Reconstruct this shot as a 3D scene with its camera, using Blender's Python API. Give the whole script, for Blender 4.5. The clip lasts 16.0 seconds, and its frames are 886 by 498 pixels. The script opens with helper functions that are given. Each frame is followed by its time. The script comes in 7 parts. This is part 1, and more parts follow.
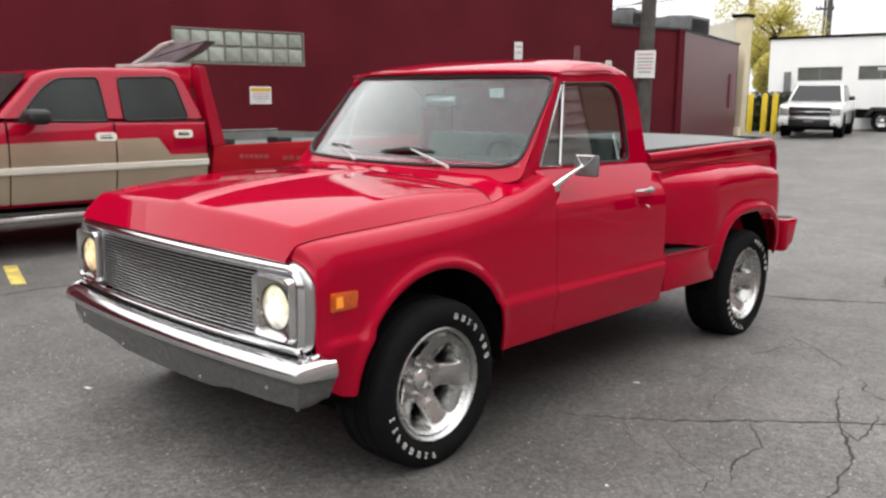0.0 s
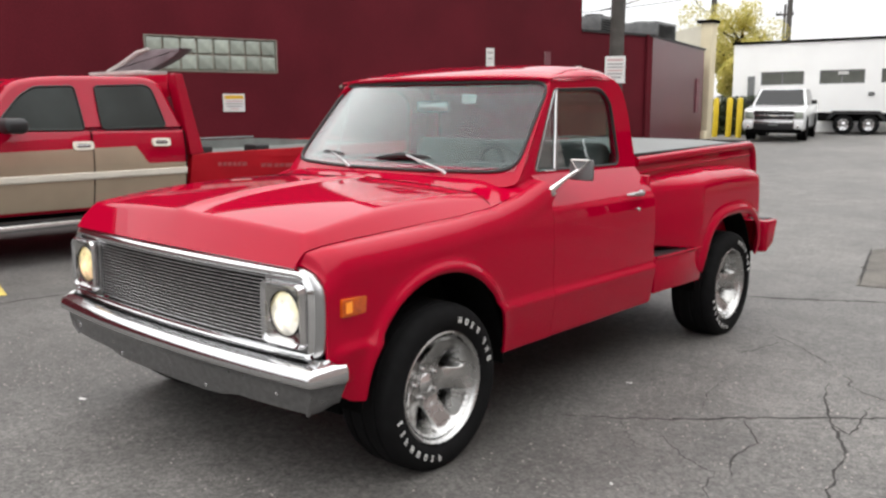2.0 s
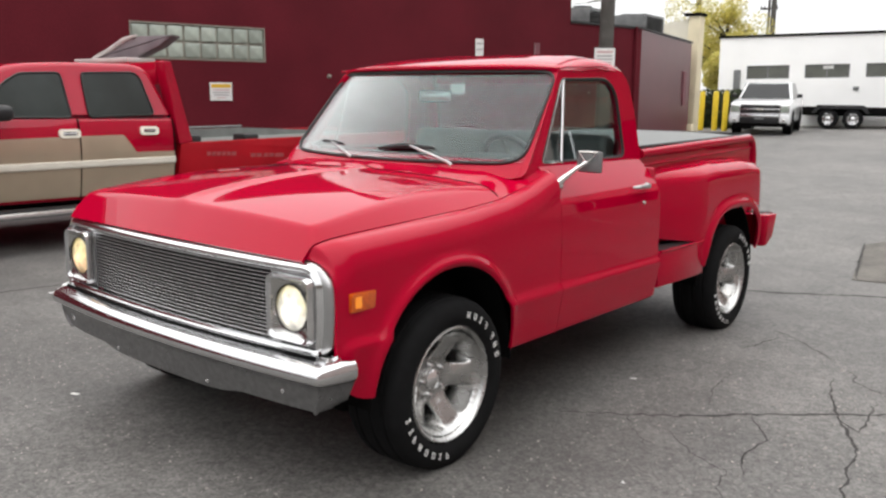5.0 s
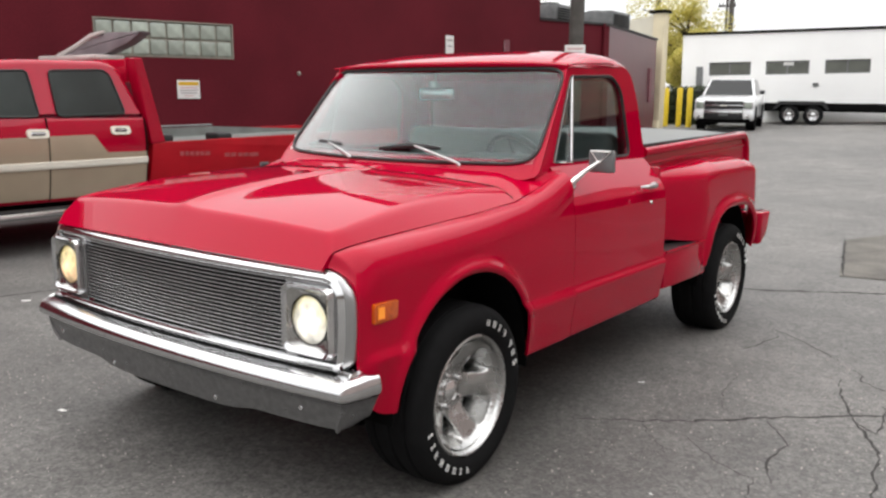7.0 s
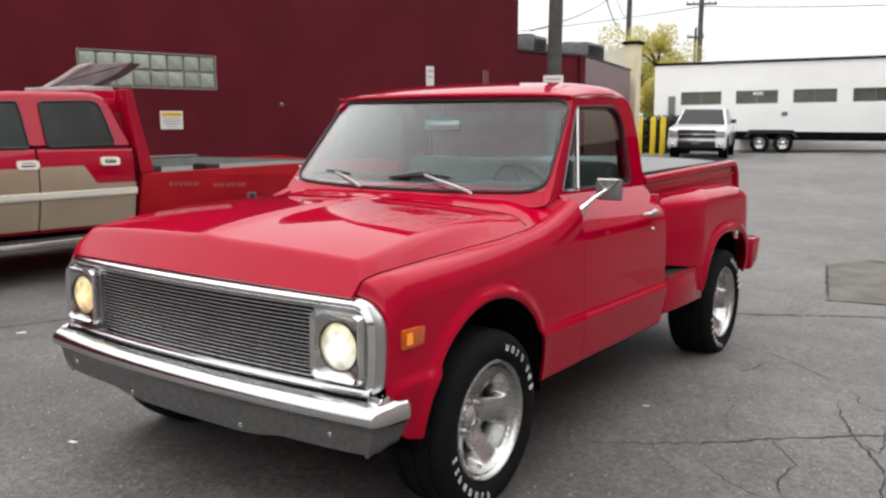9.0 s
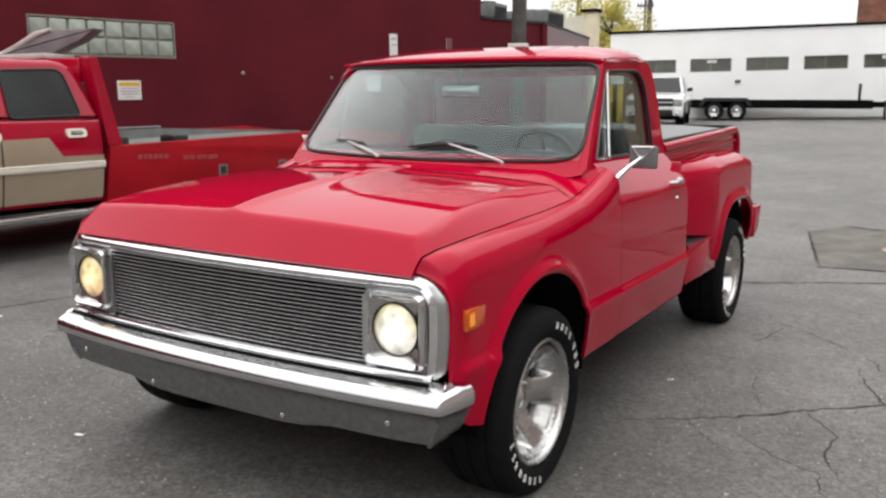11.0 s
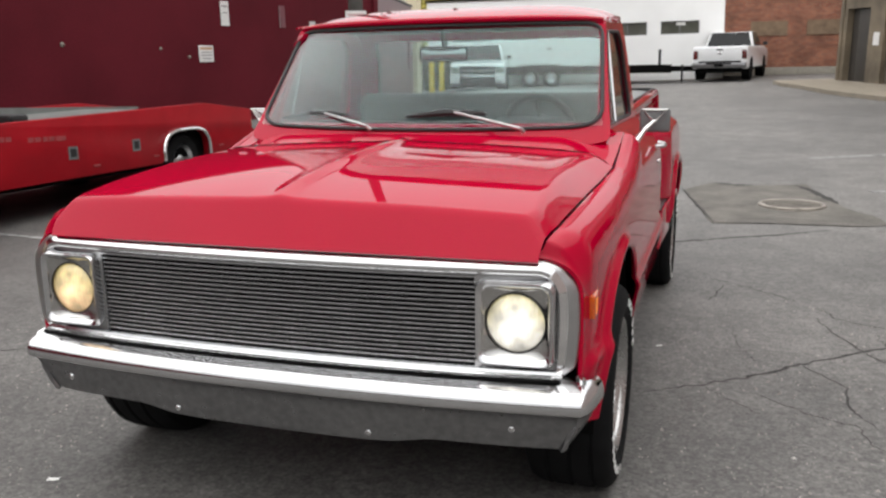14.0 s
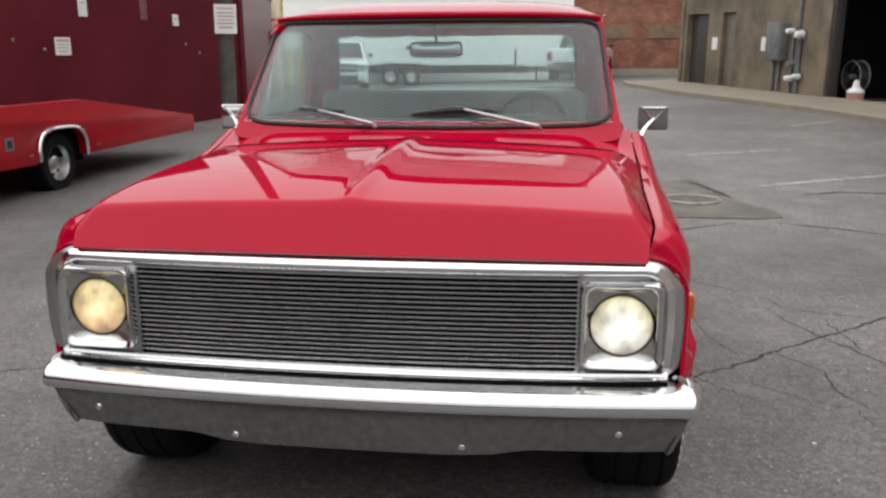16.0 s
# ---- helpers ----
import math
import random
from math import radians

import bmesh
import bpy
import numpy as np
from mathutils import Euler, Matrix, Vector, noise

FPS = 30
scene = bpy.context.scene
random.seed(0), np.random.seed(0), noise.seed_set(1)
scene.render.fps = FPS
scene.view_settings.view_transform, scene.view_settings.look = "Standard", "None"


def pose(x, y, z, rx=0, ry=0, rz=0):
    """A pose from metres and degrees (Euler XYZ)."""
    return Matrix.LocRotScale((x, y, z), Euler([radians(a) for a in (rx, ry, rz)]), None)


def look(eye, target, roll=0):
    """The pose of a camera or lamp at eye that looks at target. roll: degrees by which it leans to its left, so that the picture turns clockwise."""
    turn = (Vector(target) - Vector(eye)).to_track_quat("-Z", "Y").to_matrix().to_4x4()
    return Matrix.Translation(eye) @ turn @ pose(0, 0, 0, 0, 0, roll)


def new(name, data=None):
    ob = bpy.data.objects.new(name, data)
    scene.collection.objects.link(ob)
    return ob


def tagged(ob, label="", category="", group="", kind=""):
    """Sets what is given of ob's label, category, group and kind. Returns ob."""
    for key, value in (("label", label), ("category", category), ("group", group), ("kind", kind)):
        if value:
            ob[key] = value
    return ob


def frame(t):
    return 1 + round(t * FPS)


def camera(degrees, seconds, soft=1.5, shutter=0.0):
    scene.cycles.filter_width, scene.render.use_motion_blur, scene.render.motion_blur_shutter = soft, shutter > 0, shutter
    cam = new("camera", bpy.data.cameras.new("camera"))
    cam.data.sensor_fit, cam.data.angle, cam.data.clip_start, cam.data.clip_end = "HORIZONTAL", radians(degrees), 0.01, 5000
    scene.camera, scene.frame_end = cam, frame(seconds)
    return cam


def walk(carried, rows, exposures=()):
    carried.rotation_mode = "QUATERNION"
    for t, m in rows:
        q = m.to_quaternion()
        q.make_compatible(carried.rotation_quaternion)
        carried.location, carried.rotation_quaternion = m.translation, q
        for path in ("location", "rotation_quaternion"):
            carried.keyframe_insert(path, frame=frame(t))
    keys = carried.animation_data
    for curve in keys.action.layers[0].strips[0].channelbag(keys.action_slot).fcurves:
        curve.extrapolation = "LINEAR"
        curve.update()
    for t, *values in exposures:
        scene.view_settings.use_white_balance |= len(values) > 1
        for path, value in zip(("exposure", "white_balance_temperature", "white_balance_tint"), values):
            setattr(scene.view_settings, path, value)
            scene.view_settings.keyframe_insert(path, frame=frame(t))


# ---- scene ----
cam = camera(55.6, 16.0, soft=2.5)
PATH = [
    (0, (3.163, -2.37, 1.45), (1.82, -0.926, 1.117), 0.9),
    (0.5, (3.153, -2.39, 1.452), (1.818, -0.937, 1.126), 1.1),
    (1, (3.128, -2.418, 1.451), (1.81, -0.95, 1.125), 0.9),
    (1.5, (3.108, -2.455, 1.451), (1.806, -0.97, 1.133), 0.6),
    (2, (3.081, -2.492, 1.448), (1.793, -0.995, 1.13), 0.5),
    (2.5, (3.058, -2.511, 1.443), (1.773, -1.016, 1.108), 0.7),
    (3, (3.065, -2.508, 1.446), (1.793, -1.004, 1.102), 0.8),
    (3.5, (3.055, -2.513, 1.447), (1.789, -1.001, 1.112), 0.7),
    (4, (3.045, -2.523, 1.442), (1.78, -1.008, 1.117), 0.9),
    (6.5, (2.73, -2.431, 1.438), (1.518, -0.881, 1.08), 0.8),
    (7, (2.684, -2.508, 1.442), (1.501, -0.931, 1.099), 0.8),
    (7.5, (2.64, -2.545, 1.44), (1.488, -0.942, 1.119), 1.0),
    (8, (2.614, -2.585, 1.445), (1.489, -0.958, 1.144), 0.3),
    (8.5, (2.604, -2.629, 1.445), (1.479, -1.0, 1.16), 0.4),
    (9, (2.577, -2.66, 1.442), (1.439, -1.038, 1.168), 0.6),
    (9.5, (2.559, -2.678, 1.435), (1.417, -1.059, 1.161), 0.5),
    (12, (1.855, -2.714, 1.418), (0.948, -0.974, 1.027), 0.3),
    (12.5, (1.736, -2.752, 1.415), (0.882, -0.989, 1.014), 0.2),
    (13, (1.565, -2.719, 1.409), (0.768, -0.932, 0.995), -0.5),
    (13.5, (1.407, -2.703, 1.406), (0.69, -0.882, 0.99), -1.0),
    (14, (1.237, -2.767, 1.399), (0.622, -0.908, 0.99), -0.8),
    (14.5, (1.068, -2.874, 1.406), (0.541, -0.99, 0.996), -0.9),
    (15, (0.931, -2.892, 1.396), (0.48, -0.987, 0.984), -0.5),
    (15.5, (0.735, -2.83, 1.398), (0.363, -0.909, 0.984), -0.6),
    (16, (0.552, -2.801, 1.393), (0.291, -0.862, 0.978), -0.1),
]
walk(cam, [(t, look(eye, target, roll)) for t, eye, target, roll in PATH],
     exposures=((0, 0.04), (7.0, 0.02), (8.0, -0.07), (9.5, -0.10), (12.5, -0.13), (14.0, -0.19), (15.5, -0.19), (16.0, -0.32)))

# ---- world, sun, exposure ----
world = bpy.data.worlds.new("overcast_sky")
scene.world = world
world.use_nodes = True
wt = world.node_tree
wt.nodes.clear()
w_out = wt.nodes.new("ShaderNodeOutputWorld")
w_bg = wt.nodes.new("ShaderNodeBackground")
w_sky = wt.nodes.new("ShaderNodeTexSky")
w_sky.sky_type = "NISHITA"
w_sky.sun_disc = False
w_sky.sun_elevation = radians(74)
w_sky.sun_rotation = radians(127)
w_sky.air_density, w_sky.dust_density = 1.0, 4.0
w_mix = wt.nodes.new("ShaderNodeMix")
w_mix.data_type = "RGBA"
w_mix.inputs[0].default_value = 0.84
w_mix.inputs[7].default_value = (18.6, 18.6, 18.7, 1)
wt.links.new(w_sky.outputs[0], w_mix.inputs[6])
# an overcast sky is brighter overhead than at the horizon
w_co = wt.nodes.new("ShaderNodeTexCoord")
w_xyz = wt.nodes.new("ShaderNodeSeparateXYZ")
w_up = wt.nodes.new("ShaderNodeMapRange")
w_up.inputs[3].default_value, w_up.inputs[4].default_value = 0.62, 1.52
w_mul = wt.nodes.new("ShaderNodeVectorMath")
w_mul.operation = "SCALE"
wt.links.new(w_co.outputs["Generated"], w_xyz.inputs[0])
wt.links.new(w_xyz.outputs[2], w_up.inputs[0])
wt.links.new(w_mix.outputs[2], w_mul.inputs[0])
wt.links.new(w_up.outputs[0], w_mul.inputs["Scale"])
wt.links.new(w_mul.outputs[0], w_bg.inputs[0])
w_bg.inputs[1].default_value = 0.098
wt.links.new(w_bg.outputs[0], w_out.inputs[0])
sun = new("sun", bpy.data.lights.new("sun", "SUN"))
sun.data.energy, sun.data.angle, sun.data.color = 1.4, radians(115), (1.0, 0.96, 0.9)
sun.matrix_world = look((-1.6, -1.0, 9.0), (0, 0, 0))


# ---- materials ----
def material(name, base, rough=0.6, metal=0.0, vary=0.0, scale=8.0, bump=0.0, bump_scale=60.0, coat=0.0,
             second=None, trans=0.0, emit=None, emit_strength=0.0, fine=0.0, rough_vary=0.0, ior=1.5, per_piece=0.0, coat_rough=0.05, spec=0.5, coat_ior=1.5):
    m = bpy.data.materials.new(name)
    m.use_nodes = True
    nt = m.node_tree
    b = nt.nodes["Principled BSDF"]
    b.inputs["Base Color"].default_value = (*base, 1)
    b.inputs["Roughness"].default_value = rough
    b.inputs["Metallic"].default_value = metal
    b.inputs["IOR"].default_value = ior
    b.inputs["Specular IOR Level"].default_value = spec
    b.inputs["Coat Weight"].default_value = coat
    b.inputs["Coat IOR"].default_value = coat_ior
    b.inputs["Coat Roughness"].default_value = coat_rough
    b.inputs["Transmission Weight"].default_value = trans
    if emit:
        b.inputs["Emission Color"].default_value = (*emit, 1)
        b.inputs["Emission Strength"].default_value = emit_strength
    co = nt.nodes.new("ShaderNodeTexCoord")
    if vary or second or fine or per_piece:
        n1 = nt.nodes.new("ShaderNodeTexNoise")
        n1.inputs["Scale"].default_value = scale
        n1.inputs["Detail"].default_value = 5
        nt.links.new(co.outputs["Object"], n1.inputs["Vector"])
        ramp = nt.nodes.new("ShaderNodeMapRange")
        ramp.inputs[1].default_value, ramp.inputs[2].default_value = 0.35, 0.65
        nt.links.new(n1.outputs["Fac"], ramp.inputs[0])
        mx = nt.nodes.new("ShaderNodeMix")
        mx.data_type = "RGBA"
        sc = second or tuple(c * (1 - vary) for c in base)
        mx.inputs[6].default_value = (*base, 1)
        mx.inputs[7].default_value = (*sc, 1)
        nt.links.new(ramp.outputs[0], mx.inputs[0])
        last = mx.outputs[2]
        if fine:
            n2 = nt.nodes.new("ShaderNodeTexNoise")
            n2.inputs["Scale"].default_value = bump_scale
            n2.inputs["Detail"].default_value = 4
            nt.links.new(co.outputs["Object"], n2.inputs["Vector"])
            r2 = nt.nodes.new("ShaderNodeMapRange")
            r2.inputs[1].default_value, r2.inputs[2].default_value = 0.3, 0.7
            r2.inputs[3].default_value, r2.inputs[4].default_value = 1 - fine, 1 + fine
            nt.links.new(n2.outputs["Fac"], r2.inputs[0])
            ml = nt.nodes.new("ShaderNodeVectorMath")
            ml.operation = "SCALE"
            nt.links.new(last, ml.inputs[0])
            nt.links.new(r2.outputs[0], ml.inputs["Scale"])
            last = ml.outputs[0]
        if per_piece:
            oi = nt.nodes.new("ShaderNodeObjectInfo")
            r3 = nt.nodes.new("ShaderNodeMapRange")
            r3.inputs[3].default_value, r3.inputs[4].default_value = 1 - per_piece, 1 + per_piece
            nt.links.new(oi.outputs["Random"], r3.inputs[0])
            ml = nt.nodes.new("ShaderNodeVectorMath")
            ml.operation = "SCALE"
            nt.links.new(last, ml.inputs[0])
            nt.links.new(r3.outputs[0], ml.inputs["Scale"])
            last = ml.outputs[0]
        nt.links.new(last, b.inputs["Base Color"])
        if rough_vary:
            rr = nt.nodes.new("ShaderNodeMapRange")
            rr.inputs[3].default_value, rr.inputs[4].default_value = rough - rough_vary, rough + rough_vary
            nt.links.new(n1.outputs["Fac"], rr.inputs[0])
            nt.links.new(rr.outputs[0], b.inputs["Roughness"])
    if bump:
        nb = nt.nodes.new("ShaderNodeTexNoise")
        nb.inputs["Scale"].default_value = bump_scale
        nb.inputs["Detail"].default_value = 6
        nt.links.new(co.outputs["Object"], nb.inputs["Vector"])
        bp = nt.nodes.new("ShaderNodeBump")
        bp.inputs["Strength"].default_value = bump
        bp.inputs["Distance"].default_value = 0.01
        nt.links.new(nb.outputs["Fac"], bp.inputs["Height"])
        nt.links.new(bp.outputs["Normal"], b.inputs["Normal"])
    return m


def glass_material(name, tint, rough=0.0, clear=0.85, gloss=0.03, bend=2.8):
    """Thin pane: mirror-like gloss by Fresnel over a tinted clear sheet."""
    m = bpy.data.materials.new(name)
    m.use_nodes = True
    nt = m.node_tree
    nt.nodes.clear()
    out = nt.nodes.new("ShaderNodeOutputMaterial")
    tr = nt.nodes.new("ShaderNodeBsdfTransparent")
    tr.inputs[0].default_value = (*[c * clear for c in tint], 1)
    gl = nt.nodes.new("ShaderNodeBsdfGlossy")
    gl.inputs["Roughness"].default_value = rough
    lw = nt.nodes.new("ShaderNodeLayerWeight")
    lw.inputs[0].default_value = 0.5
    pw = nt.nodes.new("ShaderNodeMath")
    pw.operation = "POWER"
    pw.inputs[1].default_value = bend
    nt.links.new(lw.outputs["Facing"], pw.inputs[0])
    mul = nt.nodes.new("ShaderNodeMath")
    mul.operation = "MULTIPLY_ADD"
    mul.inputs[1].default_value = 0.95
    mul.inputs[2].default_value = gloss
    mul.use_clamp = True
    mx = nt.nodes.new("ShaderNodeMixShader")
    nt.links.new(pw.outputs[0], mul.inputs[0])
    nt.links.new(mul.outputs[0], mx.inputs[0])
    nt.links.new(tr.outputs[0], mx.inputs[1])
    nt.links.new(gl.outputs[0], mx.inputs[2])
    nt.links.new(mx.outputs[0], out.inputs[0])
    return m


PAINT = material("red_car_paint", (0.375, 0.0005, 0.021), 0.45, coat=1.0, vary=0.05, scale=3.0, coat_rough=0.015, spec=0.0, coat_ior=1.285)
CHROME = material("chrome", (0.80, 0.80, 0.80), 0.10, 1.0, vary=0.04, scale=9.0, rough_vary=0.02)
CHROME_DULL = material("worn_chrome", (0.68, 0.68, 0.685), 0.12, 1.0, vary=0.06, scale=30.0, rough_vary=0.03)
ALU = material("polished_aluminium", (0.52, 0.52, 0.51), 0.27, 1.0, vary=0.12, scale=12.0, rough_vary=0.06)
PITTED = material("pitted_dark_chrome", (0.30, 0.30, 0.305), 0.30, 1.0, vary=0.22, scale=38.0, rough_vary=0.08, bump=0.05, bump_scale=90)
# grey satin chrome; on the surround's flange it stands in for a darker reflection
BEZEL = material("satin_chrome", (0.50, 0.50, 0.50), 0.33, 1.0, vary=0.06, scale=20.0)
SILVER = material("bright_silver", (0.56, 0.55, 0.53), 0.22, 1.0, vary=0.05, scale=20.0)
BILLET = material("billet_aluminium", (0.62, 0.62, 0.63), 0.24, 1.0, vary=0.1, scale=20.0)
RUBBER = material("tyre_rubber", (0.007, 0.007, 0.0075), 0.85, vary=0.3, scale=20.0, bump=0.15, bump_scale=120, spec=0.15)
BLACK = material("black_trim", (0.012, 0.012, 0.013), 0.5, vary=0.2, scale=15.0)
# near-black for dark parts and for shade painted into gaps and openings
DARK = material("dark_parts_and_shade", (0.006, 0.006, 0.006), 0.9, spec=0.05, vary=0.4, scale=10.0)
LETTER = material("white_tyre_letter", (0.75, 0.75, 0.73), 0.6, vary=0.15, scale=40.0)
AMBER = material("amber_lens", (0.62, 0.10, 0.006), 0.15, coat=0.6, vary=0.25, scale=60.0)
AMBER_LIT = material("lit_amber_bulb", (0.75, 0.22, 0.02), 0.3, emit=(1.0, 0.36, 0.04), emit_strength=0.45, vary=0.3, scale=60.0)
GLASS = glass_material("clear_glass", (0.93, 0.97, 0.965), clear=0.98, gloss=0.06)
GLASS_SCREEN = glass_material("screen_glass", (0.86, 0.955, 0.95), clear=0.975, gloss=0.025, bend=3.15)
BRUSHED = material("bright_satin_metal", (0.86, 0.85, 0.83), 0.5, 1.0, vary=0.08, scale=20.0)
MIRROR = material("mirror_glass", (0.8, 0.8, 0.8), 0.02, 1.0)
VINYL = material("grey_vinyl_cover", (0.10, 0.105, 0.10), 0.38, vary=0.15, scale=3.0, bump=0.08, bump_scale=40)
SEAT = material("grey_seat_vinyl", (0.13, 0.14, 0.135), 0.6, vary=0.2, scale=9.0, bump=0.1)
DASH = material("dark_dash_vinyl", (0.03, 0.032, 0.033), 0.55, vary=0.2, scale=12.0)
MAROON = material("maroon_wall_paint", (0.112, 0.0105, 0.0180), 0.7, spec=0.12, vary=0.22, scale=0.7, bump=0.25, bump_scale=35, fine=0.10)
MAROON_PALE = material("pale_painted_over_metal", (0.20, 0.07, 0.085), 0.6, vary=0.25, scale=6.0)
MAROON_FADED = material("faded_maroon_paint", (0.115, 0.020, 0.031), 0.36, spec=0.5, vary=0.2, scale=0.8, bump=0.2, bump_scale=30, fine=0.08)
WHITE_WALL = material("white_wall_paint", (0.92, 0.92, 0.91), 0.6, vary=0.05, scale=0.8, bump=0.15, bump_scale=30)
CREAM = material("cream_render", (0.68, 0.60, 0.42), 0.75, vary=0.15, scale=1.5, bump=0.2, bump_scale=25)
CREAM_PALE = material("pale_cream_render", (0.74, 0.70, 0.58), 0.75, vary=0.12, scale=1.5, bump=0.2, bump_scale=25)
BEIGE = material("beige_block_paint", (0.205, 0.163, 0.112), 0.8, vary=0.55, scale=0.9, bump=0.3, bump_scale=22, fine=0.1)
BEIGE_DARK = material("brown_door_paint", (0.036, 0.030, 0.024), 0.6, vary=0.25, scale=3.0)
MORTAR = material("mortar", (0.27, 0.25, 0.21), 0.9, vary=0.2, scale=9.0, bump=0.3)
CONCRETE = material("kerb_concrete", (0.25, 0.215, 0.165), 0.85, vary=0.2, scale=2.2, bump=0.3, bump_scale=50, fine=0.12)
STEEL_GREY = material("grey_painted_steel", (0.16, 0.165, 0.165), 0.55, vary=0.3, scale=5.0)
WOOD_POLE = material("weathered_pole_wood", (0.085, 0.078, 0.07), 0.85, vary=0.35, scale=5.0, bump=0.5, bump_scale=30)
SIGN_WHITE = material("white_sign_sheet", (0.75, 0.74, 0.72), 0.5, vary=0.08, scale=6.0)
SIGN_RED = material("red_sign_ink", (0.62, 0.42, 0.41), 0.5, vary=0.2, scale=30.0)
SIGN_TAN = material("tan_sign_ink", (0.55, 0.36, 0.22), 0.5, vary=0.2, scale=30.0)
SIGN_YELLOW = material("yellow_sign_ink", (0.75, 0.45, 0.03), 0.5, vary=0.2, scale=30.0)
SIGN_GREY = material("grey_sign_ink", (0.40, 0.38, 0.38), 0.6, vary=0.2, scale=30.0)
YELLOW = material("yellow_bollard_paint", (0.72, 0.52, 0.02), 0.5, vary=0.18, scale=9.0)
TAN = material("tan_car_paint", (0.48, 0.39, 0.285), 0.34, 0.5, coat=0.8, vary=0.08, scale=3.0)
TOW_RED = material("tow_red_paint", (0.37, 0.003, 0.023), 0.42, coat=0.9, vary=0.12, scale=3.0, spec=0.0, coat_ior=1.48)
BED_RED = material("worn_tow_red_paint", (0.33, 0.005, 0.012), 0.5, coat=0.3, vary=0.22, scale=2.0, spec=0.1, coat_ior=1.33, fine=0.05)
CAR_GLASS = material("black_car_glass", (0.008, 0.009, 0.010), 0.08, spec=0.3, vary=0.2, scale=3.0)
DECK = material("grey_steel_deck", (0.20, 0.215, 0.205), 0.5, 0.2, vary=0.25, scale=4.0, bump=0.2)
WHITE_CAR = material("white_car_paint", (0.78, 0.79, 0.80), 0.3, coat=0.9, vary=0.05, scale=2.0)
LINE_WHITE = material("worn_white_line", (0.34, 0.34, 0.33), 0.8, second=(0.13, 0.13, 0.13), scale=9.0)
LINE_YELLOW = material("worn_yellow_line", (0.62, 0.47, 0.09), 0.8, second=(0.3, 0.24, 0.08), scale=9.0)
PATCH = material("asphalt_patch", (0.136, 0.125, 0.109), 0.8, vary=0.42, scale=3.0, bump=0.6, bump_scale=120, fine=0.25)
IRON_PALE = material("worn_iron_ring", (0.33, 0.30, 0.26), 0.6, 0.3, vary=0.4, scale=6.0, bump=0.3)
IRON = material("cast_iron", (0.16, 0.145, 0.125), 0.6, 0.5, vary=0.3, scale=20.0, bump=0.3)
CRACK = material("crack_shadow_fill", (0.035, 0.033, 0.031), 0.95, vary=0.3, scale=20.0)
GRIT = material("pale_grit", (0.40, 0.37, 0.34), 0.9, vary=0.5, scale=30.0)
HEDGE = material("dark_hedge_leaves", (0.03, 0.045, 0.012), 0.75, vary=0.4, scale=5.0)
BARK = material("bark", (0.07, 0.055, 0.04), 0.9, vary=0.3, scale=8.0, bump=0.5)
GLASS_BLOCK = material("glass_block", (0.40, 0.45, 0.39), 0.12, coat=0.5, vary=0.25, scale=5.0, per_piece=0.2, bump=0.15, bump_scale=8)
TOW_GLASS = material("tow_tinted_glass", (0.035, 0.045, 0.043), 0.16, coat=0.15, vary=0.5, scale=1.2)
SIDING = material("faded_red_siding", (0.45, 0.37, 0.35), 0.7, vary=0.2, scale=1.5, bump=0.1, bump_scale=20)
CLOSING = material("brown_render", (0.15, 0.12, 0.10), 0.85, vary=0.2, scale=0.8, bump=0.2, bump_scale=25)
PANE = material("grimy_window_pane", (0.10, 0.105, 0.085), 0.15, coat=0.6, vary=0.3, scale=2.0)
PALE_PLASTIC = material("pale_plastic", (0.52, 0.48, 0.46), 0.5, vary=0.2, scale=6.0)
GREY_TARP = material("grey_plastic", (0.15, 0.12, 0.13), 0.5, vary=0.3, scale=5.0)
TAN_DOOR = material("grey_tan_door_paint", (0.155, 0.135, 0.105), 0.6, vary=0.2, scale=3.0)
BLOCKED = material("sooty_block_infill", (0.22, 0.15, 0.095), 0.85, vary=0.3, scale=3.0, bump=0.3, bump_scale=22, fine=0.2)


FADED_PINK = material("faded_pink_lettering", (0.36, 0.055, 0.06), 0.6, vary=0.4, scale=14.0)
TAIL_RED = material("dark_red_lens", (0.10, 0.008, 0.008), 0.2, coat=0.8, vary=0.2, scale=20.0)
MOULDING = material("pale_moulding", (0.80, 0.76, 0.66), 0.28, coat=0.8, vary=0.08, scale=4.0)


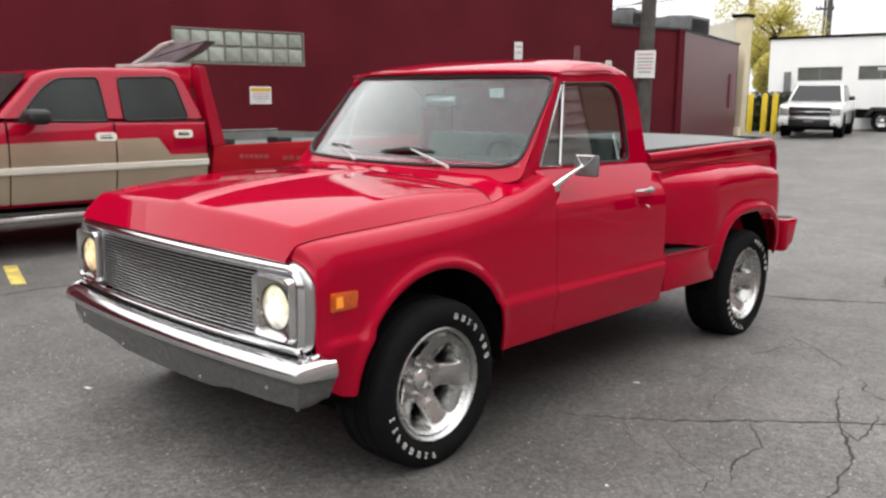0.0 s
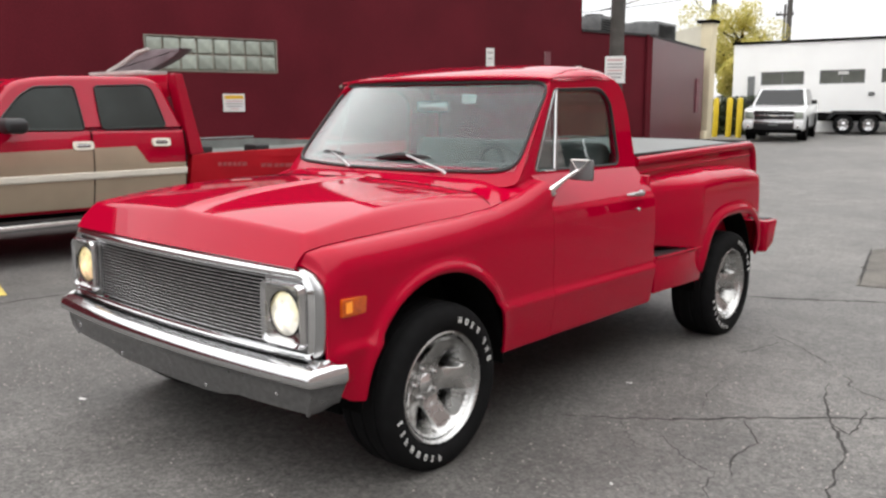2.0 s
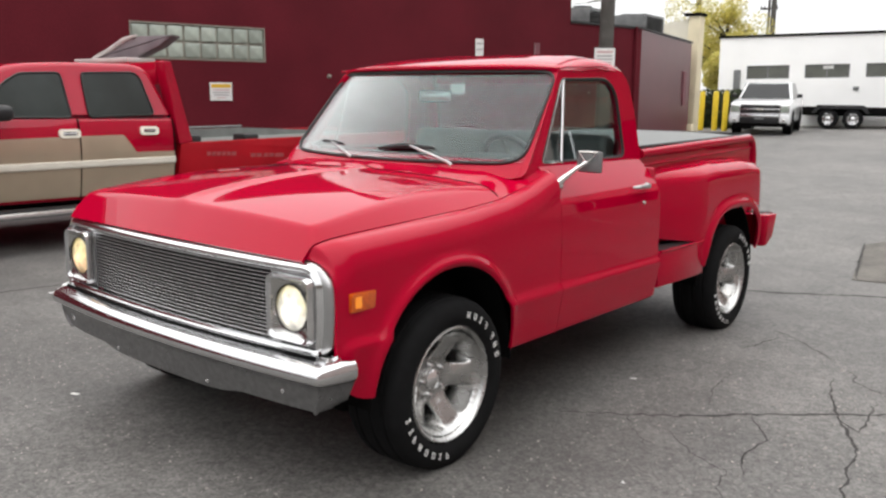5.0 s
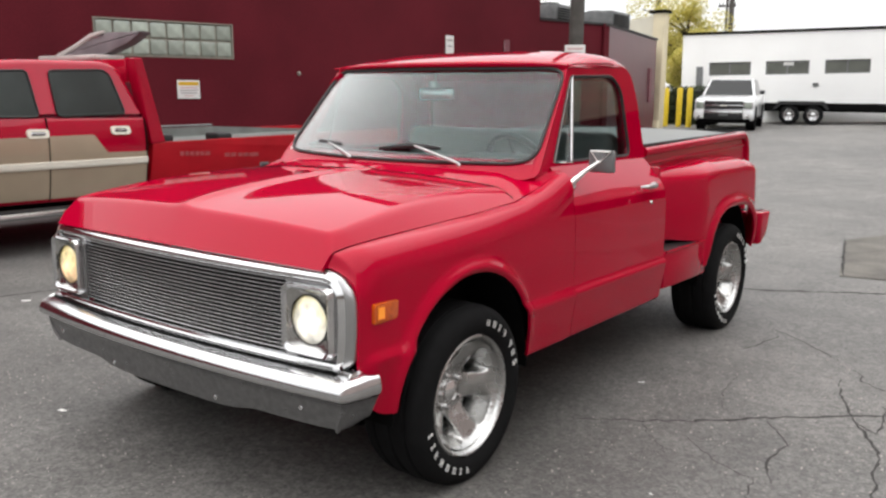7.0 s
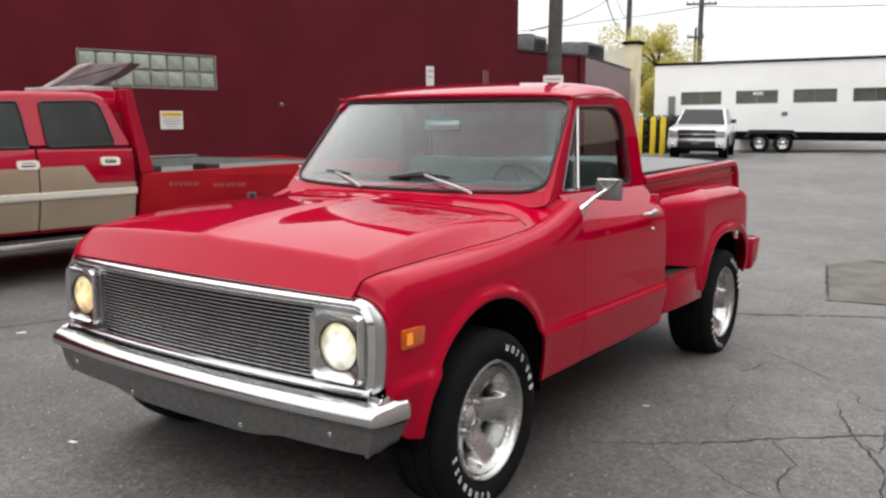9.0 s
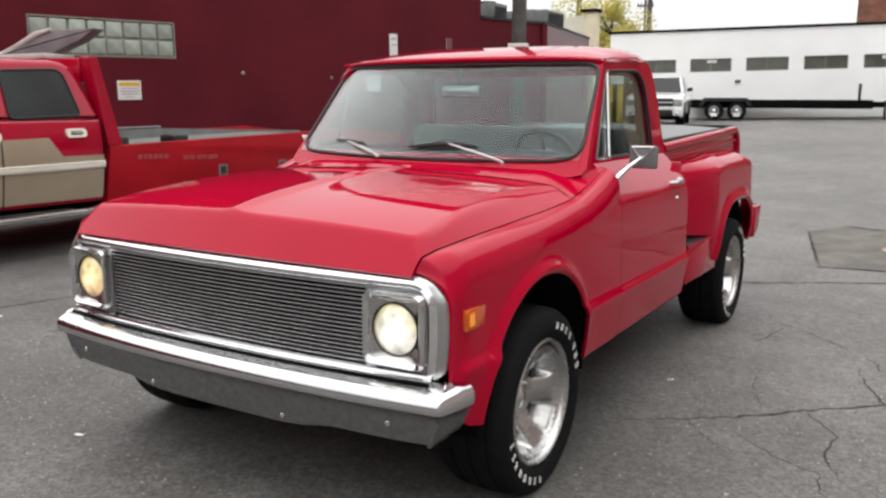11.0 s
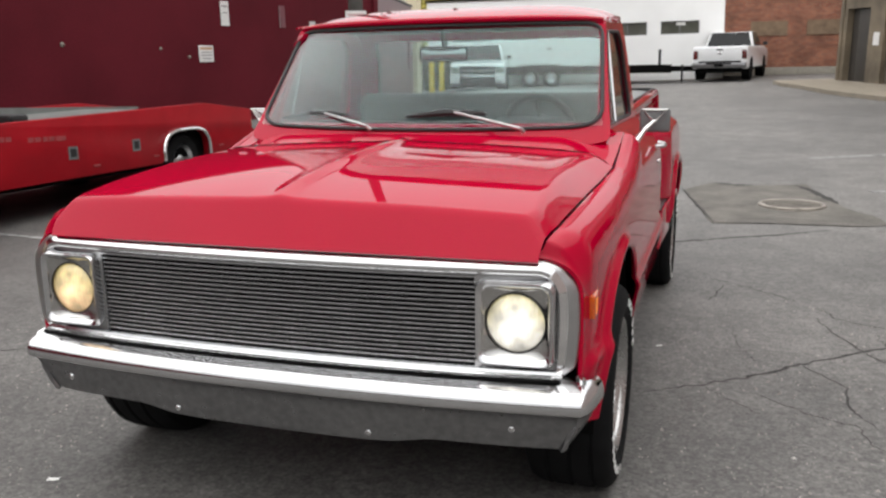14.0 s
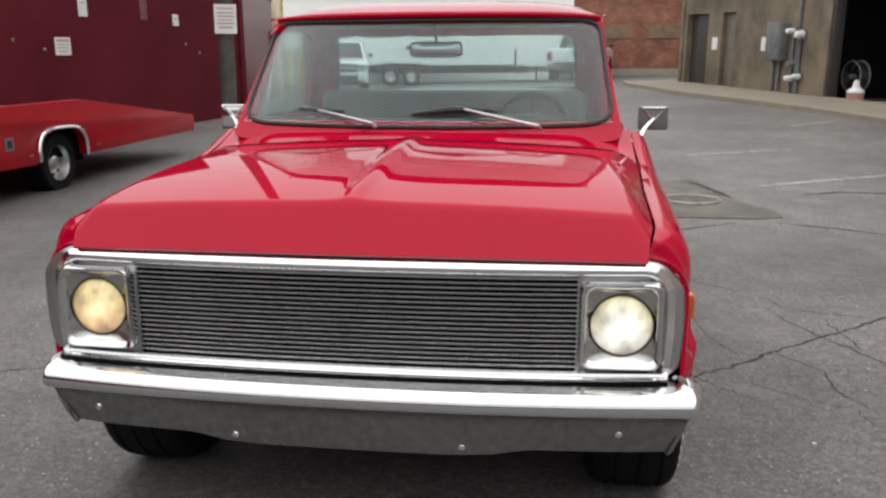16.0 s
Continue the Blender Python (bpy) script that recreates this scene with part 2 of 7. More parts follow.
def lamp_material(name, base, core, rim, low, strength):
    """Fluted lamp glass: brightest over the bulb, tinted towards its rim and its lower half."""
    m = bpy.data.materials.new(name)
    m.use_nodes = True
    nt = m.node_tree
    b = nt.nodes["Principled BSDF"]
    b.inputs["Base Color"].default_value = (*base, 1)
    b.inputs["Roughness"].default_value = 0.12
    b.inputs["Coat Weight"].default_value = 1.0
    co = nt.nodes.new("ShaderNodeTexCoord")

    def spread(source, lo, hi, a, z):
        r = nt.nodes.new("ShaderNodeMapRange")
        for k, v in enumerate((lo, hi, a, z)):
            r.inputs[k + 1].default_value = v
        nt.links.new(source, r.inputs[0])
        return r.outputs[0]

    def mixed(fac, a, z):
        mx = nt.nodes.new("ShaderNodeMix")
        mx.data_type = "RGBA"
        nt.links.new(fac, mx.inputs[0])
        for socket, v in ((mx.inputs[6], a), (mx.inputs[7], z)):
            if isinstance(v, tuple):
                socket.default_value = (*v, 1)
            else:
                nt.links.new(v, socket)
        return mx.outputs[2]
    ln = nt.nodes.new("ShaderNodeVectorMath")
    ln.operation = "LENGTH"
    nt.links.new(co.outputs["Object"], ln.inputs[0])
    far = spread(ln.outputs["Value"], 0.035, 0.078, 0.0, 1.0)
    xyz = nt.nodes.new("ShaderNodeSeparateXYZ")
    nt.links.new(co.outputs["Object"], xyz.inputs[0])
    tint = mixed(spread(xyz.outputs[2], 0.03, -0.035, 0.0, 1.0), mixed(far, core, rim), low)
    nt.links.new(tint, b.inputs["Emission Color"])
    ns = nt.nodes.new("ShaderNodeTexNoise")
    ns.inputs["Scale"].default_value, ns.inputs["Detail"].default_value = 15.0, 2
    nt.links.new(co.outputs["Object"], ns.inputs["Vector"])
    patch = spread(ns.outputs["Fac"], 0.36, 0.64, 0.42 * strength, 1.35 * strength)
    mul = nt.nodes.new("ShaderNodeMath")
    mul.operation = "MULTIPLY"
    nt.links.new(spread(ln.outputs["Value"], 0.02, 0.082, 1.0, 0.34), mul.inputs[0])
    nt.links.new(patch, mul.inputs[1])
    nt.links.new(mul.outputs[0], b.inputs["Emission Strength"])
    wv = nt.nodes.new("ShaderNodeTexWave")
    wv.inputs["Scale"].default_value = 28.0
    nt.links.new(co.outputs["Object"], wv.inputs["Vector"])
    bp = nt.nodes.new("ShaderNodeBump")
    bp.inputs["Strength"].default_value, bp.inputs["Distance"].default_value = 0.35, 0.003
    nt.links.new(wv.outputs["Fac"], bp.inputs["Height"])
    nt.links.new(bp.outputs["Normal"], b.inputs["Normal"])
    return m


LAMP_L = lamp_material("lit_headlamp_glass", (0.34, 0.33, 0.29), (1.0, 0.97, 0.88), (1.0, 0.86, 0.42), (1.0, 0.95, 0.84), 1.5)
LAMP_R = lamp_material("lit_headlamp_glass_amber", (0.36, 0.28, 0.16), (1.0, 0.86, 0.46), (1.0, 0.80, 0.32), (1.0, 0.66, 0.36), 1.3)


def leaf_material():
    m = bpy.data.materials.new("autumn_leaves")
    m.use_nodes = True
    nt = m.node_tree
    nt.nodes.clear()
    out = nt.nodes.new("ShaderNodeOutputMaterial")
    df = nt.nodes.new("ShaderNodeBsdfDiffuse")
    tl = nt.nodes.new("ShaderNodeBsdfTranslucent")
    mx = nt.nodes.new("ShaderNodeMixShader")
    geo = nt.nodes.new("ShaderNodeNewGeometry")
    cr = nt.nodes.new("ShaderNodeValToRGB")
    cr.color_ramp.elements[0].color = (0.42, 0.40, 0.10, 1)
    cr.color_ramp.elements[1].color = (0.74, 0.64, 0.24, 1)
    nt.links.new(geo.outputs["Random Per Island"], cr.inputs[0])
    for n in (df, tl):
        nt.links.new(cr.outputs[0], n.inputs[0])
    mx.inputs[0].default_value = 0.5
    nt.links.new(df.outputs[0], mx.inputs[1])
    nt.links.new(tl.outputs[0], mx.inputs[2])
    nt.links.new(mx.outputs[0], out.inputs[0])
    return m


LEAF = leaf_material()


def asphalt_material():
    m = bpy.data.materials.new("worn_asphalt")
    m.use_nodes = True
    nt = m.node_tree
    b = nt.nodes["Principled BSDF"]
    co = nt.nodes.new("ShaderNodeTexCoord")

    def noise_node(scale, detail, lo, hi, a, z):
        n = nt.nodes.new("ShaderNodeTexNoise")
        n.inputs["Scale"].default_value, n.inputs["Detail"].default_value = scale, detail
        nt.links.new(co.outputs["Object"], n.inputs["Vector"])
        r = nt.nodes.new("ShaderNodeMapRange")
        r.inputs[1].default_value, r.inputs[2].default_value = lo, hi
        r.inputs[3].default_value, r.inputs[4].default_value = a, z
        nt.links.new(n.outputs["Fac"], r.inputs[0])
        return n, r

    n1, r1 = noise_node(0.45, 6, 0.35, 0.65, 0.72, 1.24)
    n2, r2 = noise_node(3.2, 6, 0.3, 0.7, 0.80, 1.18)
    n3, r3 = noise_node(80.0, 4, 0.32, 0.68, 0.56, 1.46)
    n4, r4 = noise_node(27.0, 3, 0.3, 0.7, 0.72, 1.30)
    # painted shade: asphalt darker to the south-west, paler north-east, with an uneven edge
    shade_run = nt.nodes.new("ShaderNodeVectorMath")
    shade_run.operation = "DOT_PRODUCT"
    shade_run.inputs[1].default_value = (0.75, 0.45, 0.0)
    nt.links.new(co.outputs["Object"], shade_run.inputs[0])
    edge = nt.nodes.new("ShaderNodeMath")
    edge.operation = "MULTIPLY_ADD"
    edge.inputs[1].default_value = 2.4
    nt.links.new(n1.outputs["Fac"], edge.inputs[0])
    nt.links.new(shade_run.outputs["Value"], edge.inputs[2])
    # scales the colour by the painted shade, darkest south-west
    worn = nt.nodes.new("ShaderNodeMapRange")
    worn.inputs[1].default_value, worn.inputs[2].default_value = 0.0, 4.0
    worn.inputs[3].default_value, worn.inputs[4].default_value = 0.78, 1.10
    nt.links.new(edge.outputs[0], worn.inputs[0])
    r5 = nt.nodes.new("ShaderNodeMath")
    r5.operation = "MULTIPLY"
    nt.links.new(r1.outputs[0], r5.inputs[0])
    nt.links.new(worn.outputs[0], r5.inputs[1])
    m1 = nt.nodes.new("ShaderNodeMath")
    m1.operation = "MULTIPLY"
    nt.links.new(r5.outputs[0], m1.inputs[0])
    nt.links.new(r2.outputs[0], m1.inputs[1])
    m2 = nt.nodes.new("ShaderNodeMath")
    m2.operation = "MULTIPLY"
    m3 = nt.nodes.new("ShaderNodeMath")
    m3.operation = "MULTIPLY"
    nt.links.new(m1.outputs[0], m3.inputs[0])
    nt.links.new(r4.outputs[0], m3.inputs[1])
    nt.links.new(m3.outputs[0], m2.inputs[0])
    nt.links.new(r3.outputs[0], m2.inputs[1])
    sc = nt.nodes.new("ShaderNodeVectorMath")
    sc.operation = "SCALE"
    sc.inputs[0].default_value = (0.108, 0.103, 0.097)
    nt.links.new(m2.outputs[0], sc.inputs["Scale"])
    nt.links.new(sc.outputs[0], b.inputs["Base Color"])
    rr = nt.nodes.new("ShaderNodeMapRange")
    rr.inputs[3].default_value, rr.inputs[4].default_value = 0.48, 0.8
    nt.links.new(n1.outputs["Fac"], rr.inputs[0])
    nt.links.new(rr.outputs[0], b.inputs["Roughness"])
    bp = nt.nodes.new("ShaderNodeBump")
    bp.inputs["Strength"].default_value, bp.inputs["Distance"].default_value = 0.5, 0.006
    nt.links.new(n3.outputs["Fac"], bp.inputs["Height"])
    nt.links.new(bp.outputs["Normal"], b.inputs["Normal"])
    return m


def brick_material():
    m = bpy.data.materials.new("red_brick_wall")
    m.use_nodes = True
    nt = m.node_tree
    b = nt.nodes["Principled BSDF"]
    b.inputs["Roughness"].default_value = 0.85
    co = nt.nodes.new("ShaderNodeTexCoord")
    mp = nt.nodes.new("ShaderNodeMapping")
    mp.inputs["Rotation"].default_value = (radians(90), 0, 0)
    br = nt.nodes.new("ShaderNodeTexBrick")
    br.inputs["Color1"].default_value = (0.27, 0.10, 0.055, 1)
    br.inputs["Color2"].default_value = (0.17, 0.055, 0.035, 1)
    br.inputs["Mortar"].default_value = (0.22, 0.16, 0.115, 1)
    br.inputs["Scale"].default_value = 1.0
    br.inputs["Mortar Size"].default_value = 0.006
    br.inputs["Brick Width"].default_value = 0.21
    br.inputs["Row Height"].default_value = 0.075
    ns = nt.nodes.new("ShaderNodeTexNoise")
    ns.inputs["Scale"].default_value = 1.3
    ns.inputs["Detail"].default_value = 5
    mr = nt.nodes.new("ShaderNodeMapRange")
    mr.inputs[1].default_value, mr.inputs[2].default_value = 0.3, 0.7
    mr.inputs[3].default_value, mr.inputs[4].default_value = 0.7, 1.35
    sc = nt.nodes.new("ShaderNodeVectorMath")
    sc.operation = "SCALE"
    nt.links.new(co.outputs["Object"], mp.inputs["Vector"])
    nt.links.new(mp.outputs["Vector"], br.inputs["Vector"])
    nt.links.new(co.outputs["Object"], ns.inputs["Vector"])
    nt.links.new(ns.outputs["Fac"], mr.inputs[0])
    nt.links.new(br.outputs["Color"], sc.inputs[0])
    nt.links.new(mr.outputs[0], sc.inputs["Scale"])
    nt.links.new(sc.outputs[0], b.inputs["Base Color"])
    return m


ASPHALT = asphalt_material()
BRICK = brick_material()


# ---- mesh helpers ----
def part(name, bm, mat, parent=None, label="", sharp=35):
    """Links a bmesh as one mesh object, smooth with sharp edges, under its parent."""
    me = bpy.data.meshes.new(name)
    bm.to_mesh(me)
    bm.free()
    me.materials.append(mat)
    for p in me.polygons:
        p.use_smooth = True
    me.set_sharp_from_angle(angle=radians(sharp))
    ob = new(name, me)
    if parent:
        ob.parent = parent
    if label:
        tagged(ob, label)
    return ob


def thing(name, m, label, category, group="", kind=""):
    ob = new(name)
    ob.empty_display_size = 0.2
    ob.matrix_basis = m
    return tagged(ob, label, category, group, kind)


def box_bm(x0, x1, y0, y1, z0, z1, bevel=0.0, seg=2, bm=None):
    own = bmesh.new()
    vs = [own.verts.new((x, y, z)) for x in (x0, x1) for y in (y0, y1) for z in (z0, z1)]
    for f in ((0, 1, 3, 2), (4, 6, 7, 5), (0, 4, 5, 1), (2, 3, 7, 6), (0, 2, 6, 4), (1, 5, 7, 3)):
        own.faces.new([vs[i] for i in f])
    bmesh.ops.recalc_face_normals(own, faces=own.faces)
    if bevel:
        bmesh.ops.bevel(own, geom=list(own.edges), offset=bevel, segments=seg, affect="EDGES", profile=0.5)
    return own if bm is None else join(bm, own)


def join(bm, other):
    table = {}
    for v in other.verts:
        table[v] = bm.verts.new(v.co)
    for f in other.faces:
        try:
            bm.faces.new([table[v] for v in f.verts])
        except ValueError:
            pass
    other.free()
    return bm


def grid_bm(f, nu, nv, face=None, thick=0.0, close_u=False):
    """A sheet f(u, v); face: the side that its normal should look to; thick: depth added behind it."""
    bm = bmesh.new()
    cols = nu if close_u else nu + 1
    vs = [[bm.verts.new(f(i / nu, j / nv)) for j in range(nv + 1)] for i in range(cols)]
    for i in range(nu):
        for j in range(nv):
            a, b = vs[i], vs[(i + 1) % cols]
            bm.faces.new((a[j], b[j], b[j + 1], a[j + 1]))
    bm.normal_update()
    if face is not None:
        total = Vector()
        for q in bm.faces:
            total += q.normal * q.calc_area()
        if total.dot(Vector(face)) < 0:
            bmesh.ops.reverse_faces(bm, faces=bm.faces)
            bm.normal_update()
    if thick:
        shell(bm, thick)
    return bm


def shell(bm, thick):
    bm.normal_update()
    faces = list(bm.faces)
    rim = [e for e in bm.edges if len(e.link_faces) == 1]
    back = {v: bm.verts.new(v.co - v.normal * thick) for v in list(bm.verts)}
    rims = [(e.link_loops[0].vert, e.link_loops[0].link_loop_next.vert) for e in rim]
    for f in faces:
        bm.faces.new([back[v] for v in reversed(f.verts)])
    for a, b in rims:
        bm.faces.new((b, a, back[a], back[b]))
    return bm


def tube_bm(path, radius, sides=8, closed=False, bm=None, caps=True):
    bm = bm or bmesh.new()
    pts = [Vector(p) for p in path]
    n = len(pts)
    dirs = []
    for i in range(n):
        d = pts[(i + 1) % n] - pts[i - 1] if closed else pts[min(i + 1, n - 1)] - pts[max(i - 1, 0)]
        dirs.append(d.normalized())
    ref = Vector((0, 0, 1)) if abs(dirs[0].z) < 0.9 else Vector((1, 0, 0))
    a = dirs[0].cross(ref).normalized()
    first, sides_a = a.copy(), []
    for d in dirs:
        a = (a - d * a.dot(d)).normalized()
        sides_a.append(a.copy())
    turn = 0.0
    if closed:
        a = (a - dirs[0] * a.dot(dirs[0])).normalized()
        turn = math.atan2(a.cross(first).dot(dirs[0]), a.dot(first))
    rings = []
    for i, p in enumerate(pts):
        a = Matrix.Rotation(turn * i / n, 3, dirs[i]) @ sides_a[i]
        b = a.cross(dirs[i])
        r = radius[i] if isinstance(radius, (list, tuple)) else radius
        rings.append([bm.verts.new(p + (a * math.cos(k * math.tau / sides) + b * math.sin(k * math.tau / sides)) * r) for k in range(sides)])
    for i in range(n if closed else n - 1):
        r0, r1 = rings[i], rings[(i + 1) % n]
        for k in range(sides):
            bm.faces.new((r0[k], r0[(k + 1) % sides], r1[(k + 1) % sides], r1[k]))
    if caps and not closed:
        bm.faces.new(list(reversed(rings[0])))
        bm.faces.new(rings[-1])
    bmesh.ops.recalc_face_normals(bm, faces=bm.faces)
    return bm


def revolve_bm(profile, axis="x", seg=48, bm=None):
    """profile: (along, radius) pairs turned about the axis."""
    bm = bm or bmesh.new()
    rings = []
    for a, r in profile:
        ring = []
        for k in range(seg):
            c, s = math.cos(k * math.tau / seg) * r, math.sin(k * math.tau / seg) * r
            ring.append(bm.verts.new((a, c, s) if axis == "x" else (c, a, s) if axis == "y" else (c, s, a)))
        rings.append(ring)
    for r0, r1 in zip(rings, rings[1:]):
        for k in range(seg):
            bm.faces.new((r0[k], r0[(k + 1) % seg], r1[(k + 1) % seg], r1[k]))
    bmesh.ops.recalc_face_normals(bm, faces=bm.faces)
    return bm


def ring_bm(outer, inner, place, face, thick):
    """The band between two loops of as many points; place(a, b) puts a loop's point in space."""
    bm = bmesh.new()
    o = [bm.verts.new(place(*p)) for p in outer]
    i = [bm.verts.new(place(*p)) for p in inner]
    n = len(o)
    for k in range(n):
        bm.faces.new((o[k], o[(k + 1) % n], i[(k + 1) % n], i[k]))
    bm.normal_update()
    total = Vector()
    for q in bm.faces:
        total += q.normal * q.calc_area()
    if total.dot(Vector(face)) < 0:
        bmesh.ops.reverse_faces(bm, faces=bm.faces)
    shell(bm, thick)
    return bm


def resample(points, n, closed=True):
    pts = [Vector(p) for p in points]
    if closed:
        pts.append(pts[0])
    lens = [0.0]
    for a, b in zip(pts, pts[1:]):
        lens.append(lens[-1] + (b - a).length)
    out, k = [], 0
    count = n if closed else n - 1
    for i in range(n):
        s = lens[-1] * i / count
        while k < len(lens) - 2 and lens[k + 1] < s:
            k += 1
        f = (s - lens[k]) / max(lens[k + 1] - lens[k], 1e-9)
        out.append(tuple(pts[k].lerp(pts[k + 1], min(f, 1))))
    return out


def rounded(points, radius, seg=5):
    """A polygon with rounded corners; radius: one, or one a corner."""
    out, n = [], len(points)
    for i in range(n):
        r = radius[i] if isinstance(radius, (list, tuple)) else radius
        p, a, b = Vector(points[i]), Vector(points[i - 1]), Vector(points[(i + 1) % n])
        da, db = (a - p), (b - p)
        ra, rb = min(r, da.length * 0.45), min(r, db.length * 0.45)
        s, e = p + da.normalized() * ra, p + db.normalized() * rb
        for k in range(seg + 1):
            t = k / seg
            out.append(tuple(s * (1 - t) ** 2 + p * 2 * t * (1 - t) + e * t * t))
    return out


def prism_bm(loop, place, depth_dir, bevel=0.0):
    """A flat outline pushed along depth_dir."""
    bm = bmesh.new()
    vs = [bm.verts.new(place(*p)) for p in loop]
    f = bm.faces.new(vs)
    got = bmesh.ops.extrude_face_region(bm, geom=[f])
    bmesh.ops.translate(bm, verts=[g for g in got["geom"] if isinstance(g, bmesh.types.BMVert)], vec=Vector(depth_dir))
    bmesh.ops.recalc_face_normals(bm, faces=bm.faces)
    if bevel:
        bmesh.ops.bevel(bm, geom=list(bm.edges), offset=bevel, segments=2, affect="EDGES", profile=0.5)
    return bm


def interp(x, table):
    if x <= table[0][0]:
        return table[0][1]
    for (a, p), (b, q) in zip(table, table[1:]):
        if x <= b:
            return p + (q - p) * (x - a) / (b - a)
    return table[-1][1]


def smooth(a, b, x):
    t = min(max((x - a) / (b - a), 0), 1)
    return t * t * (3 - 2 * t)


def soft_min(a, b, k):
    h = max(k - abs(a - b), 0) / k
    return min(a, b) - h * h * k * 0.25


# ---- ground ----
def ground_z(x, y):
    """Level round the pickup, then rising towards the white building."""
    u = min(y, 60.0) - 4.0
    return 0.035 * (u + math.sqrt(u * u + 3.0)) / 2 + 0.01 * max(min(x, 30), -30) * smooth(3, 12, y)


def ground():
    def axis(lo, hi, near0, near1, step):
        vals, v = [], near0
        while v < near1:
            vals.append(v)
            v += step
        out, s = vals[-1], step
        while out < hi:
            s *= 1.35
            out += s
            vals.append(out)
        out, s = vals[0], step
        while out > lo:
            s *= 1.35
            out -= s
            vals.insert(0, out)
        return vals
    xs, ys = axis(-900, 900, -12, 12, 0.5), axis(-900, 1500, -6, 36, 0.5)
    bm = bmesh.new()
    vs = [[bm.verts.new((x, y, ground_z(x, y))) for y in ys] for x in xs]
    for a, b in zip(vs, vs[1:]):
        for j in range(len(ys) - 1):
            bm.faces.new((a[j], b[j], b[j + 1], a[j + 1]))
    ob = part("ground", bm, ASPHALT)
    return tagged(ob, "worn dark grey asphalt parking lot with cracks", "ground", kind="structure")


ground()


# ---- lot: patch, manhole, lines ----
def slab_on_ground(name, loop, lift, mat, label, category, kind="structure", cuts=6):
    """A thin flat piece that follows the ground."""
    bm = bmesh.new()
    f = bm.faces.new([bm.verts.new((x, y, 0)) for x, y in loop])
    bmesh.ops.triangulate(bm, faces=[f])
    bmesh.ops.subdivide_edges(bm, edges=bm.edges, cuts=cuts, use_grid_fill=True)
    for v in bm.verts:
        v.co.z = ground_z(v.co.x, v.co.y) + lift
    bm.normal_update()
    if sum(q.normal.z for q in bm.faces) < 0:
        bmesh.ops.reverse_faces(bm, faces=bm.faces)
    shell(bm, 0.02)
    return tagged(part(name, bm, mat), label, category, kind=kind)


rng = random.Random(4)


def ragged(loop, step, amount):
    out = []
    for (a, b), (c, d) in zip(loop, loop[1:] + loop[:1]):
        n = max(int(math.hypot(c - a, d - b) / step), 1)
        for i in range(n):
            t = i / n
            out.append((a + (c - a) * t + rng.uniform(-amount, amount), b + (d - b) * t + rng.uniform(-amount, amount)))
    return out


slab_on_ground("asphalt_patch", ragged([(1.22, 5.04), (1.75, 5.09), (2.35, 5.10), (2.66, 5.16), (2.58, 5.62), (2.40, 5.90), (2.26, 6.5), (2.14, 7.3), (1.58, 7.17), (1.2, 7.3), (0.86, 6.84)], 0.16, 0.035), 0.005, PATCH, "square of rough darker asphalt patching", "patch", cuts=2)
man = thing("manhole", pose(1.93, 6.02, ground_z(1.93, 6.02) + 0.004), "round rusty cast-iron manhole cover in asphalt", "manhole")
part("frame_ring", revolve_bm([(-0.03, 0.315), (0.010, 0.312), (0.022, 0.295), (0.018, 0.275), (0.006, 0.268), (-0.03, 0.266)], "z", 40), IRON_PALE, man)
cover = part("cover", revolve_bm([(-0.02, 0.262), (0.006, 0.262), (0.008, 0.258), (0.008, 0.001)], "z", 40), IRON, man)
for i in range(-4, 5):
    w = math.sqrt(max(0.25 ** 2 - (i * 0.055) ** 2, 0.001))
    part("rib", box_bm(-w, w, i * 0.055 - 0.012, i * 0.055 + 0.012, 0.004, 0.014, 0.003, 1), IRON, cover)


def crack(points, width, seed):
    """A dark open crack: a narrow uneven ribbon of grit lying in the asphalt."""
    r = random.Random(seed)
    pts = []
    for (a, b), (c, d) in zip(points, points[1:]):
        n = max(int(math.hypot(c - a, d - b) / 0.035), 1)
        for i in range(n):
            t = i / n
            pts.append(Vector((a + (c - a) * t + r.gauss(0, 0.006), b + (d - b) * t + r.gauss(0, 0.006))))
    pts.append(Vector(points[-1]))
    bm, rows = bmesh.new(), []
    for i, p in enumerate(pts):
        d = (pts[min(i + 1, len(pts) - 1)] - pts[max(i - 1, 0)]).normalized()
        n = Vector((-d.y, d.x))
        taper_w = min(1.0, 0.25 + 4 * min(i, len(pts) - 1 - i) / len(pts))
        h = width * taper_w * r.uniform(0.4, 1.25) / 2
        row = []
        lift = 0.006 if seed >= 14 else 0.0  # the patch stands proud
        for k, up in ((-1, lift + 0.0012), (0, lift + 0.0022), (1, lift + 0.0012)):
            q = p + n * h * k
            row.append(bm.verts.new((q.x, q.y, ground_z(q.x, q.y) + up)))
        rows.append(row)
    for a, b in zip(rows, rows[1:]):
        for k in (0, 1):
            bm.faces.new((a[k], b[k], b[k + 1], a[k + 1]))
    bm.normal_update()
    if sum(q.normal.z for q in bm.faces) < 0:
        bmesh.ops.reverse_faces(bm, faces=bm.faces)
    tagged(part("asphalt_crack", bm, CRACK), "dark jagged crack in the asphalt", "crack", "asphalt cracks", "structure")


